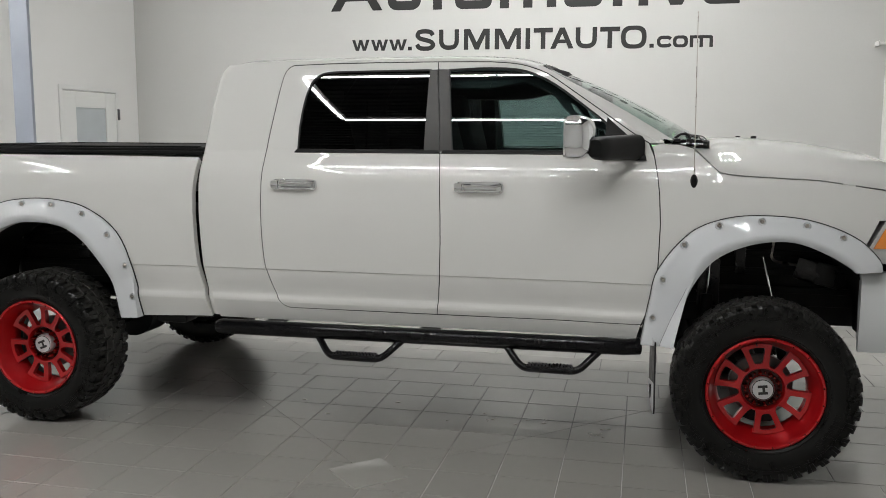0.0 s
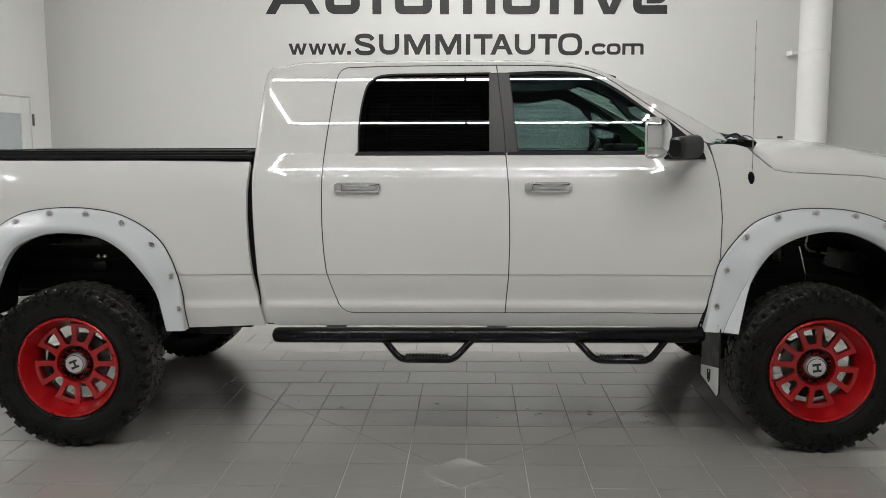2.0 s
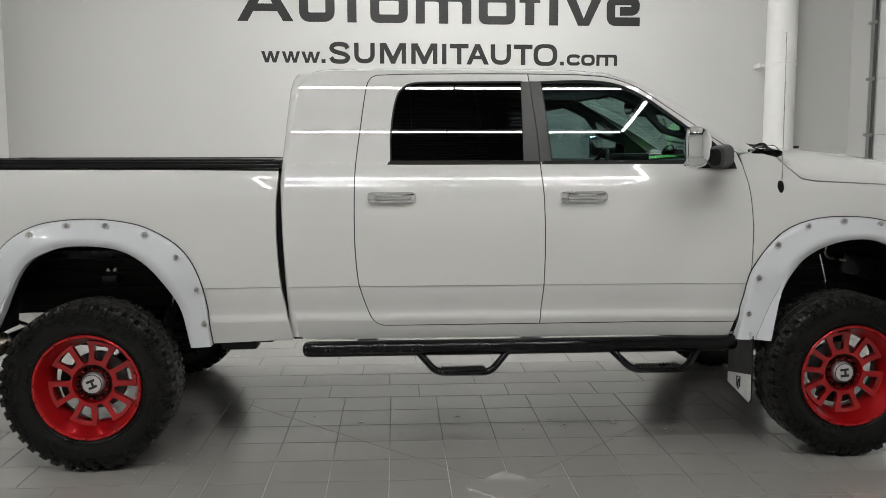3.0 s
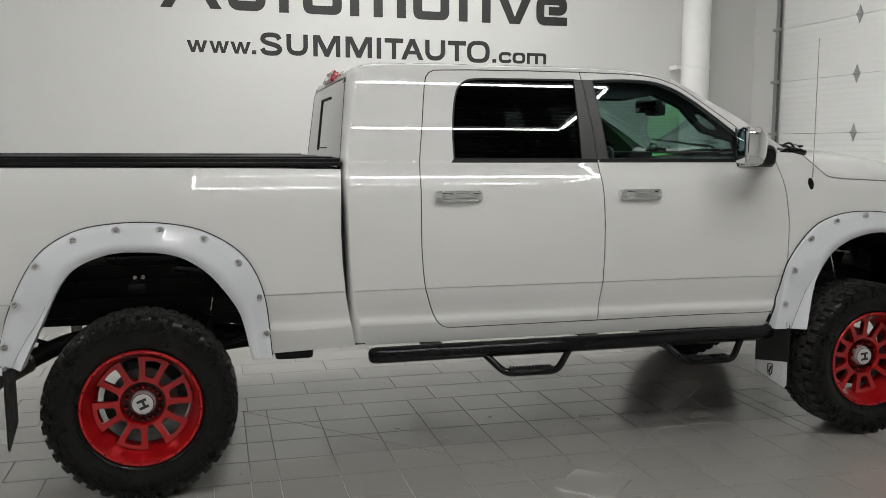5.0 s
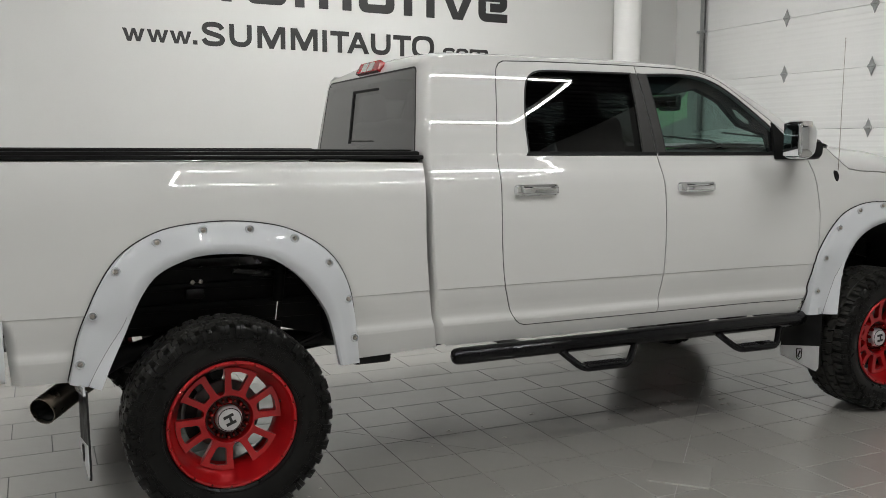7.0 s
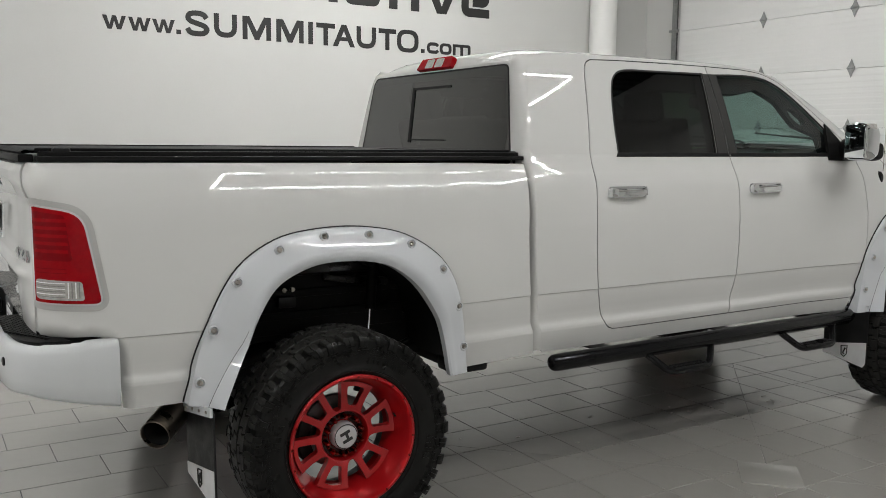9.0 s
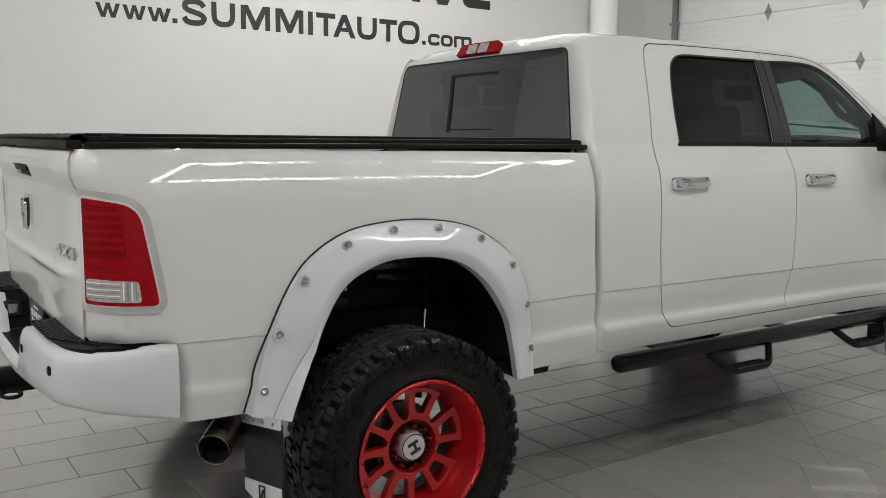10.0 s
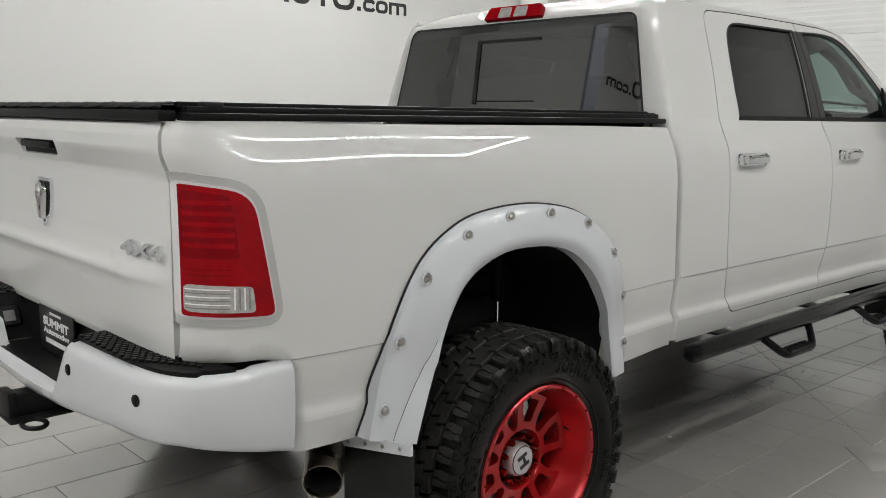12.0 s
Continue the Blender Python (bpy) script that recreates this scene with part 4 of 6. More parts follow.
    back = sheet(outer, back_panel, steps(-1, 1, 0.08), steps(.7, 2.1, 0.08), holes=[ring], flange=0.015, flip=True, name="cab_back")
    part("cab_back", back, PAINT, truck)
    pane_ring = rounded([(-.815, 1.56), (.815, 1.56), (.712, 2.042), (-.712, 2.042)], [.03, .03, .045, .045])
    rear = sheet(pane_ring, lambda y, z: Vector(back_panel(y, z)) - Vector((0.0012, 0, 0)), steps(-1, 1, 0.06), steps(1.5, 2.1, 0.06), flange=0, flip=True, name="rear_window")
    rear = part("rear_window", rear, REARPANE, truck, "dark privacy rear window with a sliding centre pane")
    seal = sheet(inset(pane_ring, -0.003), lambda y, z: Vector(back_panel(y, z)) - Vector((0.0020, 0, 0)), steps(-1, 1, 0.06), steps(1.5, 2.1, 0.06), holes=[inset(pane_ring, 0.006)], flange=0.004, flip=True, name="window_seal")
    part("window_seal", seal, GASKET, rear)
    slider = bmesh.new()
    def glass_bar(y0, z0, y1, z1, half):
        """A flat bar on the glass between two of its points."""
        rows = []
        for k in range(9):
            y, z = y0 + (y1 - y0) * k / 8, z0 + (z1 - z0) * k / 8
            n = Vector((0, z1 - z0, y0 - y1)).normalized() * half
            a, b = (back_panel(y + q * n.y, z + q * n.z) for q in (-1, 1))
            rows.append([(p[0] - d, p[1], p[2]) for p, d in ((a, .001), (a, .008), (b, .008), (b, .001))])
        g = loft(slider, rows, close=True)
        cap(slider, g[0])
        cap(slider, g[-1])

    glass_bar(.200, 1.655, .196, 1.962, .010)
    glass_bar(.206, 1.958, -.20, 1.958, .006)
    glass_bar(.19, 1.670, -.19, 1.670, .0025)
    bmesh.ops.recalc_face_normals(slider, faces=slider.faces)
    part("slider_frame", slider, GASKET, rear, "black frame of the sliding pane")
    latch = solid((back_panel(.2, 1.64)[0] + 0.03, 0.18, 1.665), (0.03, 0.07, 0.05), 0.006)
    part("slider_latch", latch, DASH, rear)
    # high brake lamp
    outline = rounded([(-.195, 2.062), (.175, 2.062), (.155, 2.122), (-.175, 2.122)], 0.012)
    hump = lambda y, z: Vector((brake_x(z) - 0.012, y, z))
    mid = part("high_brake_lamp", sheet(outline, hump, steps(-.3, .3, .03), steps(2.0, 2.2, .02), flange=0.03, flip=True, name="high_brake_lamp"), LENS, truck, "red and clear third brake lamp")
    clear = rounded([(-.10, 2.068), (-.02, 2.068), (-.02, 2.116), (-.095, 2.116)], 0.006)
    for k, shift in enumerate((0.0, 0.10)):
        ring2 = [(y + shift, z) for y, z in clear]
        part("clear_lens", sheet(ring2, lambda y, z: hump(y, z) - Vector((0.003, 0, 0)), steps(-.3, .3, .03), steps(2.0, 2.2, .02), flange=0.004, flip=True, name="clear_lens"), CLEAR, mid, "clear cargo lamp lens")


def brake_x(z):
    return 1.028 + (z - 2.04) * 0.50


def back_x(z):
    return curve([(.6, 1.02), (1.5, .985), (1.6, .992), (2.0, 1.035), (2.06, 1.05), (2.12, 1.10)], z)


def back_panel(y, z):
    return (back_x(z) + 0.004 * abs(y) ** 3 + 0.001, y, z)


def build_hood():
    ss = [-1, -.99, -.965, -.93, -.88, -.8, -.7, -.55, -.4, -.2, 0, .2, .4, .55, .7, .8, .88, .93, .965, .99, 1]
    bm = bmesh.new()
    rows = []
    for x in [3.70, 3.715, 3.73, 3.745, 3.76, 3.775, 3.79, 3.805, 3.82, 3.835, 3.85, 3.88, 3.95, 4.05, 4.15, 4.3, 4.45, 4.6, 4.72, 4.82, 4.90, 4.94]:
        zf = curve(FENDER_TOP, min(x, 4.80)) - max(0, x - 4.80) * 0.4 + 0.003
        w = -body_side(x, zf)[1] + 0.0
        zt = curve([(3.70, 1.652), (3.88, 1.672), (4.05, 1.668), (4.33, 1.645), (4.6, 1.595), (4.8, 1.53), (4.9, 1.475), (4.95, 1.40)], x)
        row = []
        for s in ss:
            a = abs(s)
            z = zf + (zt - zf) * (1 - a ** 4.0) ** 0.75
            z += 0.018 * max(0, 1 - (a / 0.5) ** 4) * max(0, min(1, (4.9 - x) / 0.3))
            row.append((x + 0.10 * (1 - a * a) * max(0, (x - 4.5) / 0.45), s * w, z))
        rows.append(row)
    loft(bm, rows)
    hood = part("hood", bm, PAINT, truck, smooth=60)
    for y in (-.42, .42):
        part("washer_nozzle", solid((4.05, y, 1.688), (0.03, 0.022, 0.014), 0.005), TRIM, hood)
    cowl = bmesh.new()
    loft(cowl, [[(x, y, z + 0.006 * math.cos(3 * y)) for y in steps(-.78, .78, .12)] for x, z in ((3.60, 1.640), (3.70, 1.648), (3.76, 1.648), (3.80, 1.640))])
    part("cowl", cowl, TRIM, truck, "black plastic cowl")
    for y in (-0.74, 0.12):
        wip = bmesh.new()
        tube(wip, bent([(3.765, y, 1.668), (3.75, y + 0.05, 1.69), (3.70, y + 0.20, 1.70), (3.66, y + 0.40, 1.722)], 0.05), 0.008, 8)
        tube(wip, [(3.735, y + 0.06, 1.684), (3.625, y + 0.66, 1.742)], 0.006, 6)
        tube(wip, [(3.775, y - 0.01, 1.63), (3.775, y - 0.01, 1.668), (3.775, y - 0.01, 1.673)], [0.022, 0.022, 0.014], 12)
        part("wiper", wip, BLACK, truck, "black wiper arm and blade")
    for s in (-1, 1):
        # open end of the cowl beside the hood, with the wiper link over it
        end = bmesh.new()
        rows = []
        for k, lift in ((1.0, -.010), (1.0, .003), (.94, .004), (.88, -.004), (.3, -.006)):
            rows.append([(3.690 + .088 * k * math.cos(a), s * (.845 - .034 * k * math.sin(a) + .3 * lift), 1.657 + .017 * k * math.sin(a) + lift) for a in (2 * math.pi * j / 28 for j in range(28))])
        g = loft(end, rows, close=True)
        cap(end, g[-1])
        part("cowl_end", end, GLOSSBLACK, truck, "black open end of the cowl", smooth=40)
        link = bmesh.new()
        tube(link, bent([(3.600, s * .80, 1.662), (3.620, s * .82, 1.684), (3.645, s * .83, 1.704), (3.675, s * .83, 1.706), (3.690, s * .835, 1.692), (3.695, s * .84, 1.675)], .015), .0065, 8)
        box(link, (3.625, s * .82, 1.672), (.045, .03, .018), .006)
        box(link, (3.693, s * .838, 1.672), (.035, .025, .014), .004)
        tube(link, bent([(3.69, s * .82, 1.675), (3.71, s * .80, 1.698), (3.76, s * .79, 1.694), (3.785, s * .79, 1.665)], .02), .0025, 6)
        part("wiper_link", link, BLACK, truck, "black wiper link and hose")


def build_front():
    """Grille, headlamps and front bumper."""
    bm = bmesh.new()
    box(bm, (4.86, 0, 1.21), (0.12, 1.16, 0.42), 0.04)
    part("grille_surround", bm, PAINT, truck)
    insert = solid((4.915, 0, 1.215), (0.03, 1.02, 0.33), 0.02)
    g = part("grille_insert", insert, TRIM, truck, "black mesh grille insert")
    for y in (-.17, .17):
        part("grille_bar", solid((4.935, y, 1.215), (0.03, 0.05, 0.33), 0.01), PAINT, g)
    part("grille_bar", solid((4.935, 0, 1.22), (0.03, 1.02, 0.05), 0.01), PAINT, g)
    for k in (False, True):
        s = 1 if k else -1
        ring = rounded([(4.533, 1.155), (4.60, 1.085), (4.845, 1.085), (4.845, 1.31), (4.615, 1.30)], 0.015)
        lamp = part("headlamp", sheet(ring, pushed(body_side, -0.004), US, VS, flange=0.05, mirror=k, name="headlamp"), BEZEL, truck, "headlamp with amber side marker")
        am = [(4.556, 1.158), (4.66, 1.158), (4.66, 1.255), (4.61, 1.255)]
        part("side_marker", sheet(am, pushed(body_side, 0.001), US, VS, flange=0.01, mirror=k, name="side_marker"), AMBER, lamp, "amber side marker")
        part("lens", solid((4.80, s * 0.72, 1.20), (0.12, 0.26, 0.20), 0.03), CLEAR, lamp, "clear headlamp lens")
    # bumper swept round the corners
    path = smooth_line([(4.515, -.995, 0), (4.62, -1.0, 0), (4.80, -.965, 0), (4.93, -.86, 0), (5.0, -.6, 0), (5.03, 0, 0), (5.0, .6, 0), (4.93, .86, 0), (4.80, .965, 0), (4.62, 1.0, 0), (4.515, .995, 0)], 50)
    section = [(-.05, .66), (-.01, .645), (.0, .68), (.012, .80), (.012, .92), (0, 1.01), (-.025, 1.036), (-.08, 1.04)]
    bm = bmesh.new()
    rows = []
    for i, p in enumerate(path):
        t = (path[min(i + 1, 50)] - path[max(i - 1, 0)]).normalized()
        n = Vector((t.y, -t.x, 0))
        rows.append([p + n * d + Vector((0, 0, z)) for d, z in section])
    g = loft(bm, rows)
    cap(bm, g[0])
    cap(bm, g[-1][::-1])
    part("front_bumper", bm, BUMPER, truck, "white painted front bumper", smooth=50)
    part("valance", solid((4.83, 0, .66), (0.24, 1.6, 0.08), 0.02), TRIM, truck, "black lower valance")


def flare(outer, inner, n, bolts):
    """A fender flare with its rubber edge and its bolts, on both sides."""
    centre = (outer[0][0] + outer[-1][0]) / 2
    a, b = smooth_line([(p[0], 0, p[1]) for p in outer], n), smooth_line([(p[0], 0, p[1]) for p in inner], n)
    crown = [(0, .001), (.004, .012), (.03, .024), (.10, .034), (.24, .044), (.50, .060), (.66, .070), (.72, .0725), (.80, .072), (.90, .067), (1.0, .056), (1.004, .045), (1.010, .030), (1.016, .010)]
    leg = [(0, .001), (.004, .009), (.03, .015), (.10, .020), (.24, .024), (.50, .028), (.66, .032), (.72, .034), (.80, .035), (.90, .036), (1.0, .032), (1.004, .022), (1.010, .012), (1.016, .002)]

    def section(p):
        """Bulging over the wheel, flatter in front of it; behind it a turned-out lip that widens downwards."""
        low = min(1.0, max(0.0, (1.15 - p.z) / 0.3))
        if p.x > centre:
            return [(f1, d1 + (d2 - d1) * low) for (f1, d1), (f2, d2) in zip(crown, leg)]
        k = min(1.0, max(0.0, (1.10 - p.z) / 0.44))
        fc = 1 - 0.40 * k
        turned = [(0, .001), (.004, .012), (.03, .022), (.10, .030), (.22, .036), (fc * .55, .041), (fc * .8, .044), (fc - .004, .046), (fc + .004, .047), (1 - .008, .047 + .10 * (1 - fc) + .012), (1.0, .044 + .10 * (1 - fc) + .012), (1.004, .036), (1.010, .022), (1.016, .002)]
        b = min(1.0, low * 1.6)
        return [(f1 + (f2 - f1) * b, d1 + (d2 - d1) * b) for (f1, d1), (f2, d2) in zip(crown, turned)]

    for s in (-1, 1):
        bm = bmesh.new()
        rows = []
        for p, q in zip(a, b):
            row = []
            base = -body_side(p.x, p.z)[1]
            for f, d in section(p):
                c = p.lerp(q, f)
                w = min(base, -body_side(min(c.x, 4.35), c.z)[1]) if f < 0.01 else max(1.018, base)
                row.append((c.x, s * (w + d), c.z))
            rows.append(row)
        g = loft(bm, rows)
        cap(bm, g[0])
        cap(bm, g[-1])
        bmesh.ops.recalc_face_normals(bm, faces=bm.faces)
        fl = part("fender_flare", bm, FLARE, truck, "white bolt-on fender flare", smooth=24)
        crease = bmesh.new()
        line = []
        for p, q in zip(a, b):
            if p.x < centre and p.z < 1.06:
                f, d = section(p)[8]
                c = p.lerp(q, f)
                line.append((c.x, s * (max(1.018, -body_side(p.x, p.z)[1]) + d - .0005), c.z))
        tube(crease, line, .0011, 6)
        part("lip_seam", crease, GASKET, fl, "thin dark line along the crease of the turned-out lip")
        edge = bmesh.new()
        tube(edge, [(p.x, s * (-body_side(p.x, p.z)[1] + 0.004), p.z) for p in a], 0.0045, 6)
        part("rubber_edge", edge, GASKET, fl, "black rubber edge strip")
        for bx, bz in bolts:
            c = Vector((bx, 0, bz))
            p = min(a, key=lambda q: (q - c).length)
            bolt = bmesh.new()
            low = min(1.0, max(0.0, (1.15 - p.z) / 0.3))
            y = max(1.018, -body_side(p.x, p.z)[1]) + 0.045 - (0.022 if p.x > centre else 0.008) * low
            rows = [[(c.x + r * math.cos(t), s * (y + d), c.z + r * math.sin(t)) for t in (2 * math.pi * j / 16 for j in range(16))] for r, d in ((.021, -.003), (.020, .004), (.0165, .005), (.013, -.001))]
            loft(bolt, rows, close=True)
            pocket = part("bolt_pocket", bolt, FLARE, fl)
            hexb = bmesh.new()
            rows = [[(c.x + r * math.cos(t), s * (y + d), c.z + r * math.sin(t)) for t in (2 * math.pi * j / 10 for j in range(10))] for r, d in ((.0105, -.003), (.0105, .005), (.006, .011))]
            gg = loft(hexb, rows, close=True)
            cap(hexb, gg[-1])
            part("flare_bolt", hexb, STEEL, fl, "steel button bolt")
    return a, b


build_cab_shell()
build_hood()
build_front()
flare(REAR_FLARE_OUT, REAR_FLARE_IN, 60, [(-.594, .751), (-.541, .948), (-.448, 1.127), (-.28, 1.24), (-.091, 1.284), (.106, 1.282), (.305, 1.235), (.462, 1.116), (.556, .942), (.590, .755)])
flare(FRONT_FLARE_OUT, FRONT_FLARE_IN, 60, [(3.535, .781), (3.578, .979), (3.672, 1.160), (3.836, 1.260), (4.035, 1.284), (4.24, 1.268), (4.405, 1.215)])


# ---- wheels ----
def tyre_mesh():
    bm = bmesh.new()
    R = 0.432
    prof = [(.262, -.100), (.270, -.120), (.287, -.136), (.315, -.152), (.345, -.158), (.375, -.157), (.398, -.152), (.412, -.150), (.420, -.148), (.428, -.140), (R, -.125), (R, 0), (R, .125), (.428, .140), (.398, .152),
            (.345, .158), (.285, .138), (.262, .100)]
    lathe(bm, prof, 72)
    carcass, bm = bm, bmesh.new()
    n = 38

    def top_radius(y):
        return .4465 - .10 * max(0.0, abs(y) - .06) ** 1.5 - .32 * max(0.0, abs(y) - .125)

    def block(outline, a0, length, side, r0=.424):
        """A tread block from an outline of (distance across, share of the pitch), with a bevelled top."""
        cy = sum(p[0] for p in outline) / len(outline)
        ca = sum(p[1] for p in outline) / len(outline)
        rows = []
        for drop, shrink in ((None, .98), (.0022, .95), (0, .89)):
            row = []
            for y, f in outline:
                y, f = cy + (y - cy) * shrink, ca + (f - ca) * shrink
                r = r0 if drop is None else top_radius(y) - drop
                q = a0 + f * length
                row.append((r * math.cos(q), side * y, r * math.sin(q)))
            rows.append(row)
        g = loft(bm, rows, close=True)
        cap(bm, g[-1])

    st = 2 * math.pi / n
    hooked = [(.003, .05), (.032, .0), (.032, .22), (.076, .14), (.076, .60), (.046, .66), (.046, .46), (.003, .52)]
    turned_ = [(.003, .56), (.042, .50), (.042, .70), (.076, .64), (.076, 1.10), (.036, 1.16), (.036, .96), (.003, 1.01)]
    front_half = [(.083, .08), (.106, .02), (.152, .08), (.152, .38), (.122, .43), (.104, .35), (.083, .39)]
    rear_half = [(.083, .44), (.104, .40), (.122, .47), (.152, .42), (.152, .69), (.108, .76), (.083, .70)]
    for k in range(n):
        a = st * k
        odd = k % 2
        for side in (-1, 1):
            c = a + (st / 2 if side > 0 else 0)
            if odd:
                block(hooked, c, 2 * st, side)
                block(turned_, c, 2 * st, side)
            reach = .005 if odd else 0.0
            for half in (front_half, rear_half):
                block([(y - (reach if y > .14 else 0), f) for y, f in half], c, st, side, .416)
            # lugs that run down the shoulder, long and short by turns
            end = 0.398 if odd else 0.408
            pts = [(0.4405, .149 - reach), (0.430, .1555), (0.416, .1608), (end, .1602), (end - .003, .155)]
            rows = []
            for j, (r, y) in enumerate(pts):
                la = st * (0.305 - 0.012 * j)
                mid_ = c + st * .385 + 0.004 * j * (1 if odd else -1)
                rows.append([(r * math.cos(mid_ + e), side * (y - d), r * math.sin(mid_ + e)) for e, d in ((-la * 1.04, .009), (-la, .001), (-la * 0.85, 0), (-.002, 0), (0, .0025), (.002, 0), (la * 0.85, 0), (la, .001), (la * 1.04, .009))])
            loft(carcass, rows)
    tread, bm = bm, carcass
    # rings and unreadable raised lettering on the outer sidewall
    for r, d in ((0.300, 0.0025), (0.379, 0.002), (0.372, 0.0015)):
        yb = curve([(.268, -.124), (.285, -.138), (.315, -.152), (.345, -.158), (.375, -.157), (.398, -.152)], r)
        lathe(bm, [(r - .004, yb + .003), (r - .002, yb - d), (r + .002, yb - d), (r + .004, yb + .003)], 72)
    def raised(r0, r1, a0, a1, y, d=0.0045):
        """A raised bar on the sidewall between two radii and two angles."""
        rows = [[(r * math.cos(q), yy, r * math.sin(q)) for r, q in ((r0, a0), (r1, a0 + .01), (r1, a1 + .01), (r0, a1))] for yy in (y + .003, y - d)]
        g = loft(bm, rows, close=True)
        cap(bm, g[-1])

    # peaked raised lines round the sidewall
    def wall_y(r):
        return curve([(.268, -.124), (.285, -.138), (.315, -.152), (.345, -.158), (.375, -.157), (.398, -.152)], r)

    peaks = [(0, .372), (.035, .391), (.055, .391), (.075, .380), (.095, .380), (.12, .393), (.15, .375)]
    for r_shift, thick in ((0.0, .0028), (-.009, .0018)):
        line = []
        for k in range(36):
            for q, r in peaks:
                q = (k + q / .165) * 2 * math.pi / 36
                line.append(((r + r_shift) * math.cos(q), wall_y(r + r_shift) - .0008, (r + r_shift) * math.sin(q)))
        tube(bm, line + line[:1], thick, 5, False)
    # broken zigzag band under the shoulder
    for k in range(38):
        a = 2 * math.pi * k / 38
        raised(.384, .3875, a, a + .09 if k % 2 else a + .12, -.1555)
        raised(.3875, .3985, a + .01, a + .035, -.154)
        if k % 3:
            raised(.372, .384, a + .10, a + .118, -.1575, .003)
    # bars in place of the raised lettering
    for base, count in ((0.6, 9), (2.5, 5), (3.75, 9), (5.65, 5)):
        for j in range(count):
            a = base + 0.066 * j
            raised(.329, .361, a, a + .014, -.1572, .0028)
            raised(.355 if j % 2 else .329, .361 if j % 2 else .335, a + .014, a + .044, -.1575, .0028)
            raised(.342, .348, a + .014, a + .040, -.1578, .0028)
    for b in (bm, tread):
        bmesh.ops.recalc_face_normals(b, faces=b.faces)
    return bm, tread


def wheel_rim():
    """Deep-dish wheel: lip, barrel, and a spoke disc with six pairs of spokes."""
    bm = bmesh.new()
    lathe(bm, [(.270, -.100), (.280, -.126), (.281, -.138), (.276, -.143), (.268, -.142), (.262, -.133), (.257, -.115), (.236, -.05), (.222, -.02), (.216, 0), (.212, .02)], 72)
    hub = [(.060, -.020), (.064, -.014), (.097, -.014), (.101, -.040), (.106, -.048), (.113, -.046), (.117, -.038), (.117, -.008), (.09, 0.02), (.05, .03)]
    lathe(bm, hub, 48)
    bmesh.ops.recalc_face_normals(bm, faces=bm.faces)
    return bm


def spoke_pair():
    """Two spokes joined at their ends, cut from one plate round a slot with rounded corners."""
    def at(u, v):
        f = (math.hypot(u, v) - .105) / .124
        return (u, -.047 + .006 * math.sin(math.pi * min(1, max(0, f))), v)

    def polar(points):
        return [(r * math.cos(q), r * math.sin(q)) for r, q in points]

    edge = [(.108, .500), (.114, .460), (.121, .405), (.134, .368), (.150, .352), (.175, .338), (.205, .330), (.229, .334)]
    rim_end = [(.229, .334 - .0557 * k) for k in range(1, 12)]
    foot = [(.108, -.40 + .1 * k) for k in range(9)]
    outline = polar(foot + edge + rim_end + [(r, -q) for r, q in edge[::-1]])
    slot = rounded(polar([(.130, -.150), (.130, .150), (.168, .178), (.210, .196), (.212, 0), (.210, -.196), (.168, -.178)]), [.011, .011, 0, .012, 0, .012, 0], 4)
    return sheet(outline, at, steps(.09, .24, .03), [], holes=[slot], flange=.032, name="twin_spoke")


def lug_recess():
    bm = bmesh.new()
    lathe(bm, [(.0585, -.0155), (.0985, -.0155), (.1005, -.030)], 40)
    return bm


